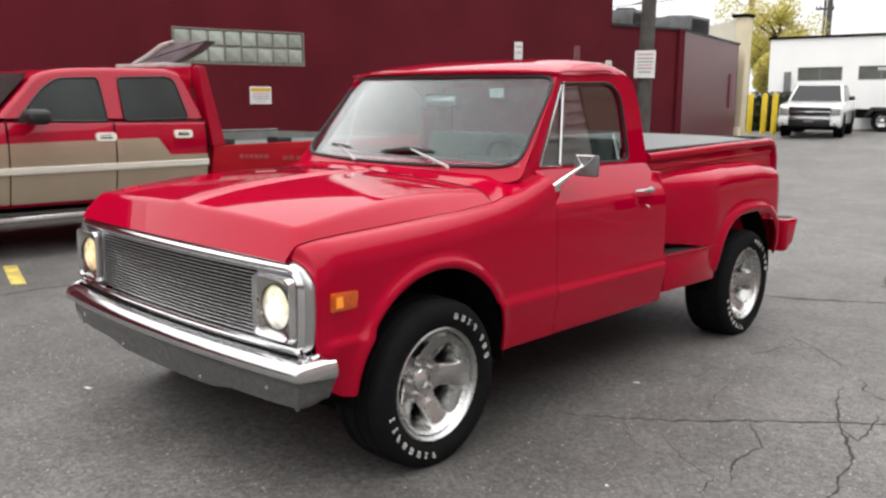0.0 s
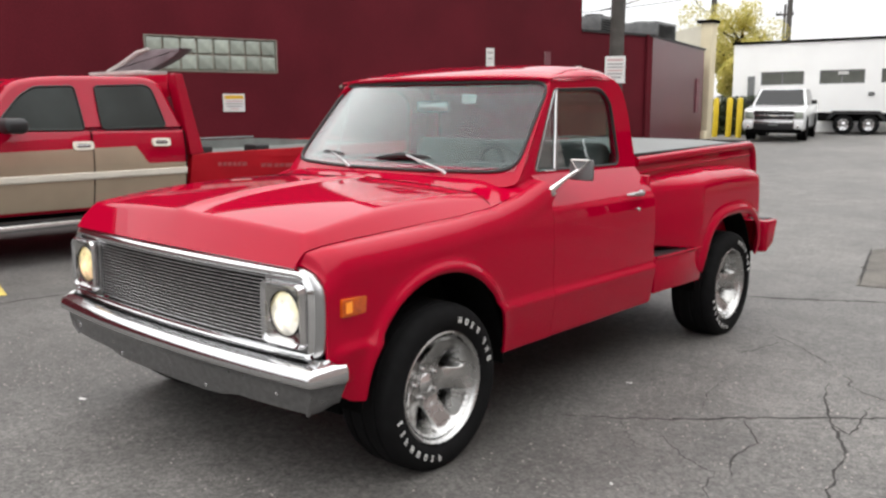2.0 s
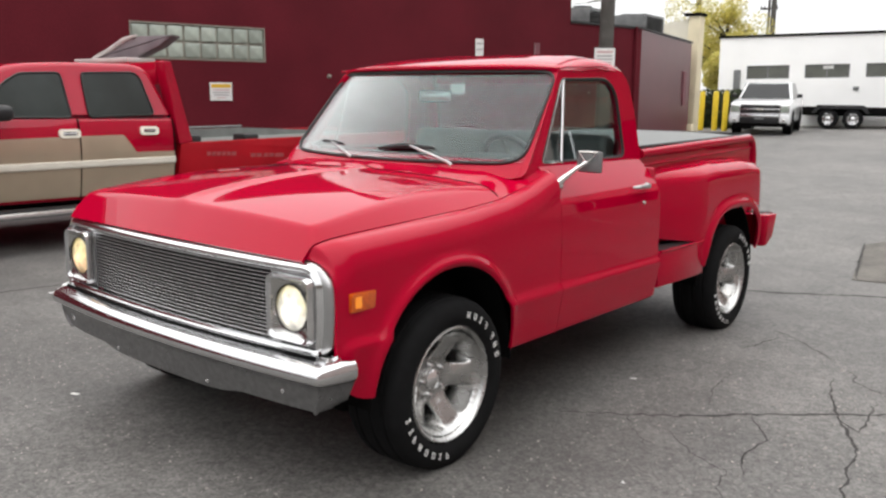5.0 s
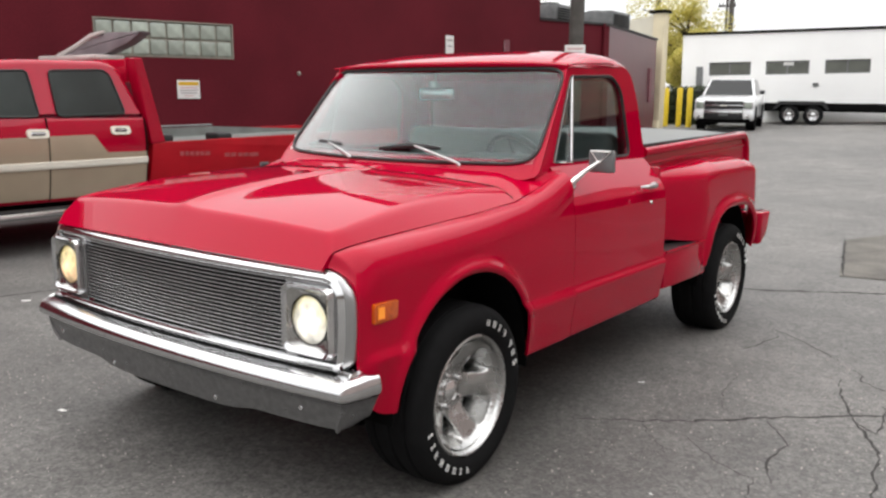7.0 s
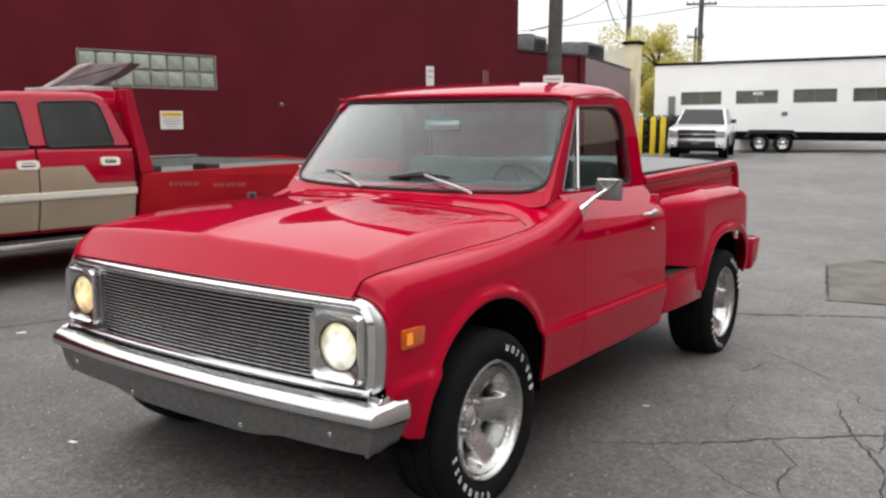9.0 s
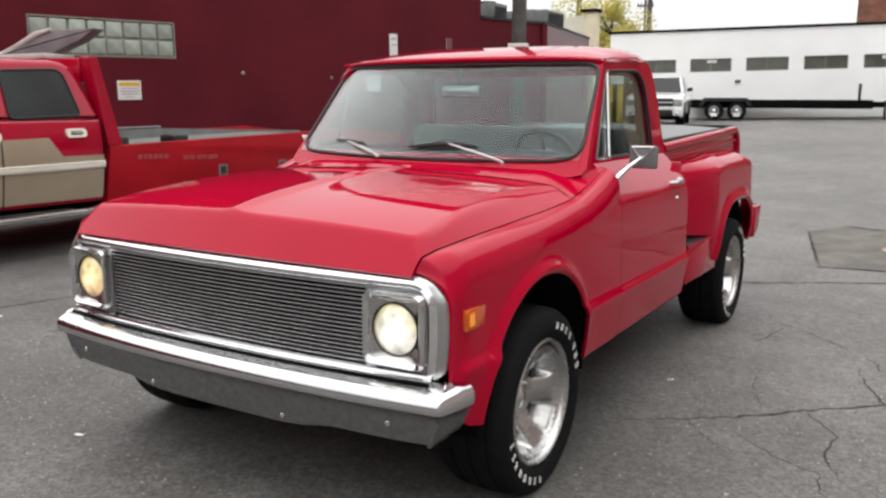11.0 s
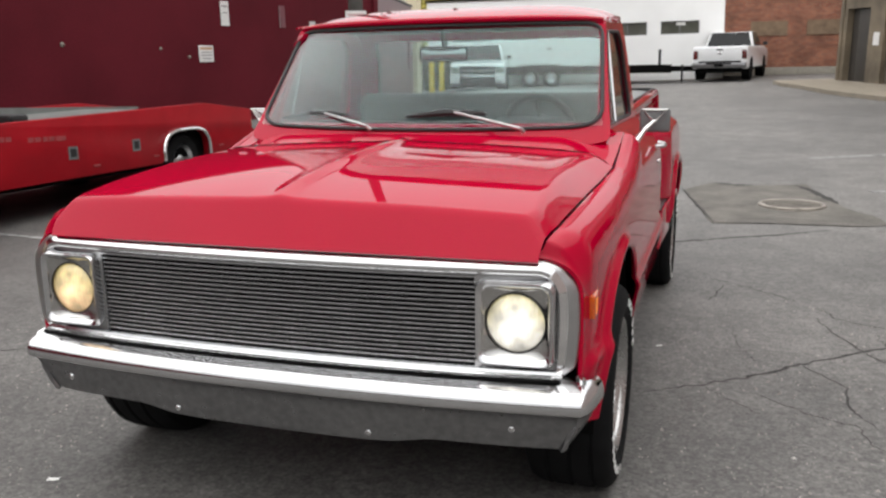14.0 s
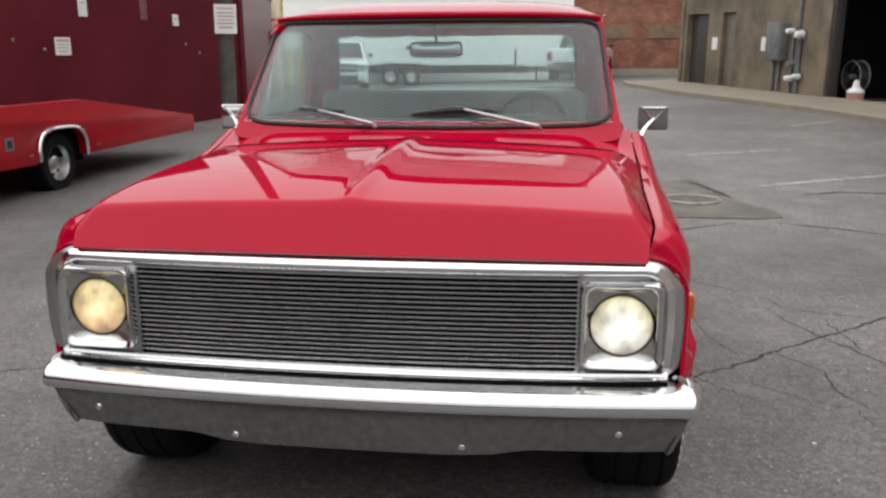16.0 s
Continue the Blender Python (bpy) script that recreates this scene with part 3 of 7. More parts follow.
for i, (pts, w) in enumerate((
        ([(0.95, 0.82), (1.2, 1.0), (1.42, 1.16), (1.7, 1.44), (1.88, 1.60), (2.14, 1.83), (2.43, 2.09), (3.2, 2.7)], 0.024),
        ([(1.8, 2.23), (1.87, 1.93), (1.99, 1.62), (2.08, 1.44), (2.16, 1.26), (2.18, 1.05), (2.21, 0.87), (2.3, 0.5)], 0.015),
        ([(1.96, 1.64), (2.11, 1.51), (2.1, 1.73), (2.08, 1.98)], 0.010),
        ([(1.66, 1.39), (1.73, 1.27), (1.83, 1.13), (1.80, 0.92), (1.88, 0.7)], 0.010),
        ([(1.82, 2.45), (1.88, 2.36), (1.90, 2.25), (2.04, 2.16), (2.4, 2.05)], 0.013),
        ([(1.22, 3.05), (1.42, 2.89), (1.58, 2.72), (1.73, 2.56)], 0.012),
        ([(0.45, 3.98), (0.6, 4.05), (0.89, 4.16), (1.39, 4.45), (1.67, 4.58), (2.16, 4.91)], 0.045),
        ([(2.51, 4.95), (2.98, 4.74), (3.31, 4.53), (4.2, 4.3)], 0.05),
        ([(1.30, 2.88), (1.24, 2.54), (1.21, 2.46)], 0.010),
        ([(1.34, 1.97), (1.37, 1.68), (1.47, 1.32)], 0.005),
        ([(1.45, 0.95), (1.62, 0.78), (1.80, 0.70), (1.84, 0.52), (1.98, 0.36)], 0.006),
        ([(1.2, 1.02), (1.31, 0.86), (1.45, 0.72)], 0.006),
        ([(-3.44, -0.6), (-3.46, -0.13), (-3.48, 0.21), (-3.44, 0.46), (-3.2, 1.4)], 0.03),
        ([(-2.6, 0.35), (-2.03, 0.65), (-1.75, 0.74)], 0.014),
        ([(1.22, 5.04), (1.75, 5.09), (2.35, 5.10), (2.62, 5.14)], 0.030),
        ([(2.36, 6.15), (2.28, 6.5), (2.18, 6.9), (2.05, 7.25)], 0.09),
        ([(0.86, 6.84), (1.02, 6.0), (1.22, 5.04)], 0.030),
        ([(1.2, 7.3), (1.39, 7.15), (1.6, 7.17)], 0.08),
        ([(3.1, 6.4), (3.6, 6.6), (4.3, 6.5)], 0.04))):
    crack(pts, w, i)


def grit(count, seed):
    r = random.Random(seed)
    verts, faces = [], []
    for _ in range(count):
        x, y = r.uniform(-2.6, 2.7), r.uniform(-1.9, 2.6)
        if -1.0 < x < 1.0 and y > -0.6:
            continue
        s = 0.0028 + 0.0060 * r.random() ** 3
        z = ground_z(x, y)
        i = len(verts)
        for a in range(4):
            an = a * math.tau / 4 + r.uniform(-0.5, 0.5)
            verts.append((x + s * math.cos(an), y + s * math.sin(an), z - 0.001))
        verts.append((x + r.uniform(-0.3, 0.3) * s, y, z + s * r.uniform(0.5, 1.0)))
        faces += [(i + k, i + (k + 1) % 4, i + 4) for k in range(4)]
    me = bpy.data.meshes.new("grit")
    me.from_pydata(verts, [], faces)
    me.materials.append(GRIT)
    tagged(new("loose_grit", me), "pale loose grit scattered on the asphalt", "grit", kind="stuff")


grit(9000, 11)


def stripe(x0, y0, x1, y1, w, mat, label):
    d = Vector((x1 - x0, y1 - y0)).normalized()
    n = Vector((-d.y, d.x)) * w / 2
    slab_on_ground("painted_line", [(x0 + n.x, y0 + n.y), (x0 - n.x, y0 - n.y), (x1 - n.x, y1 - n.y), (x1 + n.x, y1 + n.y)], 0.004, mat, label, "painted line")


stripe(-4.6, 0.36, -3.75, 0.12, 0.11, LINE_YELLOW, "worn yellow parking line on asphalt")
stripe(2.76, 6.92, 6.5, 8.85, 0.10, LINE_WHITE, "faded white parking line on asphalt")
stripe(2.38, 9.48, 3.95, 10.15, 0.10, LINE_WHITE, "faded white parking line on asphalt")
stripe(4.83, 13.53, 6.14, 14.73, 0.10, LINE_WHITE, "faded white parking line on asphalt")
stripe(-5.6, 3.2, -3.75, 3.0, 0.05, LINE_WHITE, "faded white parking line on asphalt")


# ---- signs ----
def sign(name, m, w, h, bars, label, t=0.012):
    """A flat sheet facing its own -y, with inked bars: (x0, x1, z0, z1, material) in parts of its width and height."""
    s = thing(name, m, label, "sign")
    part("sheet", box_bm(-w / 2, w / 2, 0, t, -h / 2, h / 2, 0.003, 1), SIGN_WHITE, s)
    for x0, x1, z0, z1, mat in bars:
        part("ink_bar", box_bm((x0 - 0.5) * w, (x1 - 0.5) * w, -0.003, 0.002, (z0 - 0.5) * h, (z1 - 0.5) * h), mat, s)
    return s


# ---- maroon building ----
# its wall's own y runs along the wall, x = 0 is the wall's face
MB = pose(-9.67, 1.7, 0, 1.0, 0, -10.65)
maroon = thing("maroon_building", MB, "long dark maroon painted commercial building with lower annex", "building")
win_y0, win_y1, win_z0, win_z1 = 2.96, 5.24, 2.015, 2.575
END, CORNER, HIGH = 12.88, 15.45, 4.7
for y0, y1, z0, z1 in ((-36, win_y0, -1.5, HIGH), (win_y1, END, -1.5, HIGH), (win_y0, win_y1, win_z1, HIGH), (win_y0, win_y1, -1.5, win_z0)):
    part("wall", box_bm(-0.3, 0, y0, y1, z0, z1), MAROON, maroon)
part("end_wall", box_bm(-12, -0.302, END - 0.3, END - 0.002, -1.5, HIGH), MAROON, maroon)
part("roof", box_bm(-12, -0.02, -36, END - 0.02, HIGH, HIGH + 0.12), STEEL_GREY, maroon)
part("annex_wall", prism_bm([(0, END), (0, CORNER), (-8, CORNER), (-8, END)], lambda x, y: (x, y, -1.5), (0, 0, 4.58)), MAROON, maroon)
part("annex_side", prism_bm([(0, CORNER + 0.003), (-2.48, 21.2), (-8, 21.2), (-8, CORNER + 0.003)], lambda x, y: (x, y, -1.5), (0, 0, 4.575)), MAROON_FADED, maroon, "lighter faded maroon side wall")
part("annex_coping", prism_bm([(0.03, END + 0.001), (0.03, CORNER + 0.02), (-2.45, 21.23), (-8, 21.23), (-8, END + 0.001)], lambda x, y: (x, y, 3.081), (0, 0, 0.05)), BLACK, maroon)
part("vent_panel", box_bm(-0.02, 0.05, -0.18, 0.18, -0.5, 0.5, 0.004, 1), MAROON_PALE, maroon, "narrow pale vent panel").matrix_basis = pose(-2.10, 20.32, 1.70, 0, 0, 23.3)
part("downpipe", tube_bm([(0.04, CORNER - 0.25, -0.5), (0.04, CORNER - 0.25, 3.12)], 0.035, 8), MAROON, maroon)
win = part("glass_block_window", ring_bm([(win_y0, win_z0), (win_y1, win_z0), (win_y1, win_z1), (win_y0, win_z1)],
           [(win_y0 + 0.02, win_z0 + 0.02), (win_y1 - 0.02, win_z0 + 0.02), (win_y1 - 0.02, win_z1 - 0.02), (win_y0 + 0.02, win_z1 - 0.02)],
           lambda y, z: (0.006, y, z), (1, 0, 0), 0.2), MORTAR, maroon, "window of square glass blocks")
part("block_joint", box_bm(-0.12, -0.035, win_y0, win_y1, win_z0, win_z1), MORTAR, win)
bw, bh = (win_y1 - win_y0 - 0.04) / 8, (win_z1 - win_z0 - 0.04) / 2
block = None
for i in range(8):
    for j in range(2):
        at = (-0.035, win_y0 + 0.02 + (i + 0.5) * bw, win_z0 + 0.02 + (j + 0.5) * bh)
        if block is None:
            bm = box_bm(-0.03, 0.03, -bw / 2 + 0.014, bw / 2 - 0.014, -bh / 2 + 0.014, bh / 2 - 0.014, 0.022, 2)
            block = part("glass_block", bm, GLASS_BLOCK, win)
            block.location = at
        else:
            o = block.copy()
            scene.collection.objects.link(o)
            o.location = at
for y, z, r in ((6.50, 1.80, 0.04), (8.47, 1.74, 0.03), (9.13, 1.595, 0.03), (13.10, 1.717, 0.03), (13.58, 1.543, 0.03)):
    o = part("wall_stud", revolve_bm([(0.0, r), (0.02, r * 0.8), (0.03, r * 0.2)], "x", 10), MORTAR, maroon, "small pale wall fixing")
    o.location = (0, y, z)

ink = [(0.06, 0.94, 0.72, 0.92, SIGN_YELLOW), (0.12, 0.88, 0.56, 0.63, SIGN_RED), (0.10, 0.90, 0.42, 0.48, SIGN_GREY), (0.16, 0.84, 0.28, 0.34, SIGN_GREY), (0.3, 0.7, 0.13, 0.18, SIGN_RED)]


def wall_pose(y, z):
    return MB @ pose(0.016, y, z, 0, 0, 90)


sign("warning_sign", wall_pose(4.405, 1.52), 0.385, 0.29, ink, "white warning sign with yellow band on maroon wall")
sign("warning_sign", wall_pose(9.55, 1.65), 0.365, 0.30, [(0.08, 0.92, 0.74, 0.90, SIGN_TAN), (0.12, 0.88, 0.55, 0.62, SIGN_GREY), (0.12, 0.88, 0.38, 0.45, SIGN_GREY), (0.2, 0.8, 0.18, 0.25, SIGN_GREY)], "white notice with faded tan heading on maroon wall")
sign("narrow_sign", wall_pose(10.115, 2.39), 0.22, 0.45, [(0.2, 0.8, 0.75, 0.83, SIGN_GREY), (0.2, 0.8, 0.5, 0.56, SIGN_GREY)], "narrow upright white sign on maroon wall")
sign("dim_sign", wall_pose(11.80, 2.385), 0.17, 0.43, [(0.0, 1.0, 0.0, 1.0, MAROON_PALE)], "small sign painted over in faded maroon")
sign("small_notice", wall_pose(12.80, 2.20), 0.195, 0.227, [(0.15, 0.85, 0.55, 0.65, SIGN_GREY)], "small white notice on maroon annex")


def rooftop_unit(x0, x1, y0, y1, z0, h, label):
    a = thing("rooftop_unit", pose((x0 + x1) / 2, (y0 + y1) / 2, z0), label, "air conditioner", "units on the annex roof")
    w, d = (x1 - x0) / 2, (y1 - y0) / 2
    part("casing", box_bm(-w, w, -d, d, 0.06, h, 0.02), STEEL_GREY, a)
    part("skid", box_bm(-w - 0.03, w + 0.03, -d - 0.03, d + 0.03, -0.02, 0.06, 0.01), DARK, a)
    for k in range(7):
        part("louvre", box_bm(w - 0.002, w + 0.02, -d * 0.8, d * 0.8, h * (0.2 + 0.1 * k), h * (0.25 + 0.1 * k), 0.004, 1), DARK, a)
    part("fan_cowl", revolve_bm([(h, 0.25), (h + 0.06, 0.25), (h + 0.06, 0.2), (h + 0.01, 0.19)], "z", 24), DARK, a)


rooftop_unit(-9.5, -7.95, 19.2, 20.4, 3.44, 0.56, "grey louvred air-conditioning unit on annex roof")
rooftop_unit(-9.4, -8.55, 17.2, 18.0, 3.40, 0.62, "dark grey ventilation box on annex roof")

# cream pier and wall beyond the annex
cream = thing("cream_building", pose(0, 0, 0), "cream rendered pier and wall behind the annex", "building")
part("pier", box_bm(-8.56, -8.19, 23.4, 23.8, -0.5, 4.33, 0.02), CREAM, cream)
part("pier_cap", box_bm(-8.70, -8.13, 23.34, 23.86, 4.33, 4.42, 0.02), DARK, cream)
part("wall", prism_bm([(-15, -0.5), (-8.562, -0.5), (-8.562, 4.27), (-15, 3.30)], lambda x, z: (x, 23.5, z), (0, 0.25, 0)), CREAM_PALE, cream)
part("bin_box", box_bm(-8.52, -8.26, 22.75, 23.0, 0.3, 1.02, 0.03), SIGN_WHITE, cream, "white box at the foot of the pier")
part("bin_box", box_bm(-8.22, -8.02, 22.9, 23.1, 0.3, 0.98, 0.03), CREAM, cream, "pale box at the foot of the pier")


# ---- utility pole with its sign ----
def utility_pole(x, y, h, r, label, arms=()):
    p = thing("utility_pole", pose(x, y, ground_z(x, y)), label, "utility pole")
    part("pole", tube_bm([(0, 0, -0.3), (0.01, 0, h * 0.5), (0, 0, h)], [r, r * 0.94, r * 0.85], 16), WOOD_POLE, p)
    for z, half, turn in arms:
        d = Matrix.Rotation(radians(turn), 4, "Z")
        bm = box_bm(-half, half, -0.06, 0.06, z - 0.07, z + 0.07, 0.01)
        bmesh.ops.transform(bm, matrix=d, verts=bm.verts)
        part("cross_arm", bm, WOOD_POLE, p)
        for k in (-0.9, -0.5, 0.5, 0.9):
            q = d @ Vector((half * k, 0, z + 0.07))
            o = part("insulator", revolve_bm([(0, 0.04), (0.08, 0.06), (0.1, 0.03), (0.2, 0.03)], "z", 8), STEEL_GREY, p)
            o.location = q
    return p


utility_pole(-5.95, 13.51, 9.5, 0.155, "weathered grey wooden utility pole carrying a white sign")
lines = [(0.12, 0.88, 0.82, 0.90, SIGN_RED), (0.12, 0.88, 0.68, 0.74, SIGN_GREY), (0.12, 0.88, 0.56, 0.62, SIGN_GREY), (0.14, 0.86, 0.44, 0.50, SIGN_RED), (0.12, 0.88, 0.32, 0.38, SIGN_GREY), (0.2, 0.8, 0.18, 0.25, SIGN_GREY)]
sign("pole_sign", pose(-5.86, 13.32, 2.38, 0, 0, 22), 0.42, 0.55, lines, "white sign with grey and red lines on wooden pole")
utility_pole(-18.5, 60, 11.0, 0.2, "distant wooden utility pole with cross arms", ((9.2, 1.1, 20), (9.0, 0.25, 110)))
utility_pole(-19.0, 60.5, 7.6, 0.10, "distant thin wooden utility pole", ((6.9, 0.6, 20),))
utility_pole(-24.1, 60, 13.8, 0.22, "distant wooden utility pole behind cream pier", ((10.2, 1.0, 15),))


def cable(a, b, sag, r=0.012):
    pts = [Vector(a).lerp(Vector(b), i / 12) - Vector((0, 0, sag * 4 * (i / 12) * (1 - i / 12))) for i in range(13)]
    tagged(part("overhead_cable", tube_bm(pts, r, 5), BLACK), "thin black overhead cable between poles", "cable", "overhead cables")


cable((-5.95, 13.51, 8.8), (-24.1, 60, 10.2), 1.2, 0.02)
cable((-5.95, 13.51, 8.2), (-24.1, 60, 9.5), 1.8, 0.028)
cable((-10.6, 20.7, 4.6), (-24.1, 60, 13.2), 0.5, 0.022)
cable((-18.5, 60, 10.8), (20, 64, 10.9), 0.8, 0.025)
cable((-18.5, 60, 10.8), (-60, 62, 10.8), 0.8, 0.025)


# ---- white building ----
WB = pose(-10.1, 30.08, 0.80, 0, -1.2, 16.1)
wb = thing("white_building", WB, "long low white painted building with narrow dark windows", "building")
LEN, HGT = 11.75, 3.36
w_lo, w_hi = 1.80, 2.30
edges = [1.02 + i * 2.06 for i in range(5)]
bm = box_bm(0, LEN, 0, 0.25, -1.5, w_lo)
box_bm(0, LEN, 0, 0.25, w_hi, HGT, 0, 2, bm)
prev = 0.0
for e in edges + [None]:
    box_bm(prev, e if e is not None else LEN, 0, 0.25, w_lo, w_hi, 0, 2, bm)
    prev = (e + 1.52) if e is not None else None
part("wall", bm, WHITE_WALL, wb)
part("side_wall", box_bm(LEN - 0.25, LEN, 0.252, 12, -1.5, HGT), WHITE_WALL, wb)
part("side_wall", box_bm(0, 0.25, 0.252, 12, -1.5, HGT), WHITE_WALL, wb)
part("roof", box_bm(-0.06, LEN + 0.06, -0.06, 12, HGT, HGT + 0.09, 0.01), DARK, wb, "dark roof edge")
for i, e in enumerate(edges):
    fr = part("window_frame", ring_bm([(e - 0.0, w_lo), (e + 1.52, w_lo), (e + 1.52, w_hi), (e, w_hi)], [(e + 0.035, w_lo + 0.035), (e + 1.485, w_lo + 0.035), (e + 1.485, w_hi - 0.035), (e + 0.035, w_hi - 0.035)],
              lambda x, z: (x, 0.045, z), (0, -1, 0), 0.08), STEEL_GREY, wb)
    part("pane", box_bm(e + 0.03, e + 1.49, 0.08, 0.09, w_lo + 0.03, w_hi - 0.03), PANE, fr, "dark grimy pane")
    part("mullion", box_bm(e + 0.74, e + 0.78, 0.06, 0.079, w_lo + 0.03, w_hi - 0.03), STEEL_GREY, fr)
    if i in (1, 4):
        part("vent_panel", box_bm(e + 0.62, e + 0.98, 0.05, 0.078, w_hi - 0.17, w_hi - 0.05, 0.01), SIGN_WHITE, fr, "small white vent in the pane")
part("dark_panel", box_bm(0.55, 0.80, -0.06, 0.0, 0.3, 2.15, 0.01), STEEL_GREY, wb, "dark grey wall panel")
part("wall_lamp", box_bm(4.75, 4.95, -0.06, 0.0, 1.35, 1.47, 0.01), STEEL_GREY, wb)
part("base_stain", box_bm(0, LEN, -0.012, -0.001, -0.6, 0.02), CONCRETE, wb)


# ---- bollards and hedge ----
for x, y in ((-9.45, 27.0), (-8.95, 27.0), (-8.5, 26.8)):
    b = thing("bollard", pose(x, y, ground_z(x, y)), "yellow painted steel bollard with domed top", "bollard", "yellow bollards")
    part("post", revolve_bm([(-0.1, 0.095), (1.30, 0.095), (1.36, 0.075), (1.39, 0.001)], "z", 20), YELLOW, b)


def leaf_cloud(name, mat, centres, count, size, seed):
    r = random.Random(seed)
    verts, faces = [], []
    for _ in range(count):
        c, rad = r.choice(centres)
        while True:
            p = Vector((r.uniform(-1, 1), r.uniform(-1, 1), r.uniform(-1, 1)))
            if 0.25 < p.length < 1:
                break
        p = Vector(c) + p * rad
        n = Vector((r.gauss(0, 1), r.gauss(0, 1), r.gauss(0, 1) + 0.4)).normalized()
        t = n.orthogonal().normalized()
        s = n.cross(t)
        k = size * r.uniform(0.6, 1.4)
        i = len(verts)
        verts += [p - t * k, p + s * k * 0.5, p + t * k, p - s * k * 0.5]
        faces.append((i, i + 1, i + 2, i + 3))
    me = bpy.data.meshes.new(name)
    me.from_pydata(verts, [], faces)
    me.materials.append(mat)
    return me


def tree(x, y, h, spread, seed, label):
    r = random.Random(seed)
    z0 = ground_z(x, y)
    t = thing("tree", pose(x, y, z0), label, "tree")
    bm = tube_bm([(0, 0, -0.2), (0.05, 0.02, h * 0.25), (0.0, 0.05, h * 0.5), (0.1, 0, h * 0.85)], [0.28, 0.2, 0.14, 0.04], 10)
    centres = []
    for k in range(22):
        a, zz = r.uniform(0, math.tau), h * r.uniform(0.3, 0.75)
        d = spread * r.uniform(0.3, 1.0)
        e = Vector((math.cos(a) * d, math.sin(a) * d, zz + h * r.uniform(0.05, 0.25)))
        m = Vector((0, 0, zz)).lerp(e, 0.5) + Vector((0, 0, 0.15))
        tube_bm([(0, 0, zz), tuple(m), tuple(e)], [0.09, 0.05, 0.015], 6, bm=bm)
        centres.append((e, h * r.uniform(0.10, 0.17)))
        centres.append((m, h * r.uniform(0.08, 0.13)))
    centres.append((Vector((0.1, 0, h * 0.9)), h * 0.12))
    part("trunk", bm, BARK, t)
    me = leaf_cloud("crown", LEAF, centres, 26000, 0.065, seed)
    c = new("crown", me)
    c.parent = t
    return t


tree(-14.3, 41, 5.6, 3.1, 3, "autumn tree with sparse yellow-green leaves")
tree(-10.75, 33.5, 3.3, 1.1, 15, "small autumn tree with yellow-green leaves")
hedge = new("hedge", leaf_cloud("hedge", HEDGE, [(Vector((-10.0 + 0.3 * i, 28.6 + 0.1 * (i % 2), 0.60 + 0.40 * j)), 0.40) for i in range(6) for j in range(4)], 12000, 0.06, 5))
tagged(hedge, "dark green clipped hedge behind yellow bollards", "hedge", kind="stuff")


# ---- brick building ----
BRICK_Y = 36.2
brick_z = ground_z(4, BRICK_Y) - 0.15
bb = thing("brick_building", pose(0, BRICK_Y, brick_z), "red brick building with two bricked-up pale panels", "building")
part("wall", box_bm(-2, 9.0, 0.03, 0.4, -0.5, 6.0), BRICK, bb)
part("roof", box_bm(-2.05, 9.05, -0.02, 8, 6.0, 6.15), STEEL_GREY, bb)
part("base_course", box_bm(-2, 9.0, -0.02, 0.03, -0.4, 0.45, 0.01), MORTAR, bb)
for x0, x1 in ((2.2, 3.65), (4.4, 5.8)):
    part("blocked_window", box_bm(x0, x1, -0.012, 0.03, 1.75, 2.35, 0.006, 1), BLOCKED, bb, "pale blocked-up window")

# ---- beige building, sidewalk ----
d_wall = Vector((2.18, -7.5, 0)).normalized()
turn_b = math.degrees(math.atan2(d_wall.y, d_wall.x))
BE = Matrix.Translation((4.83, 28.1, ground_z(5.5, 24) - 0.05)) @ Matrix.Rotation(radians(turn_b), 4, "Z") @ Matrix.Rotation(radians(2.0), 4, "Y")
be = thing("beige_building", BE, "tan painted garage building with doors and an open bay", "building")
# its own x runs along the wall towards the open bay, its own -y looks to the lot
for x0, x1, z0 in ((-0.2, 0.20, -1.2), (1.80, 2.75, -1.2), (3.62, 8.55, -1.2), (0.201, 1.799, 2.55), (2.751, 3.619, 2.55), (8.551, 14.5, 3.0)):
    part("wall", box_bm(x0, x1, 0, 0.3, z0, 5.0), BEIGE, be)
part("end_wall", box_bm(0.0, 0.3, 0.302, 10, -1.2, 5.0), BEIGE, be)
part("pilaster", box_bm(8.25, 8.6, -0.06, 0.0, -1.2, 5.0, 0.01), BEIGE, be, "pale corner pilaster")
part("doorway_back", box_bm(0.2, 1.80, 0.2, 0.28, -1.0, 2.55), BEIGE_DARK, be)
part("door", box_bm(0.80, 1.79, 0.12, 0.18, 0.02, 2.52, 0.01), BEIGE_DARK, be, "brown steel door")
part("door_post", box_bm(-0.22, -0.02, -0.05, -0.001, -1.0, 4.9, 0.01), BEIGE, be)
part("door", box_bm(2.77, 3.60, 0.14, 0.20, 0.02, 2.52, 0.01), TAN_DOOR, be, "brown steel door")
part("notice", box_bm(2.15, 2.52, -0.014, 0.0, 1.42, 1.80, 0.003, 1), SIGN_WHITE, be)
part("notice", box_bm(5.25, 5.5, -0.014, 0.0, 1.42, 1.80, 0.003, 1), SIGN_WHITE, be)
ebox = part("electric_box", box_bm(5.93, 6.68, -0.26, 0.0, 1.17, 2.19, 0.02), STEEL_GREY, be, "grey electrical cabinet on the wall")
part("box_lid", box_bm(5.97, 6.64, -0.28, -0.262, 1.21, 2.15, 0.01), STEEL_GREY, ebox)
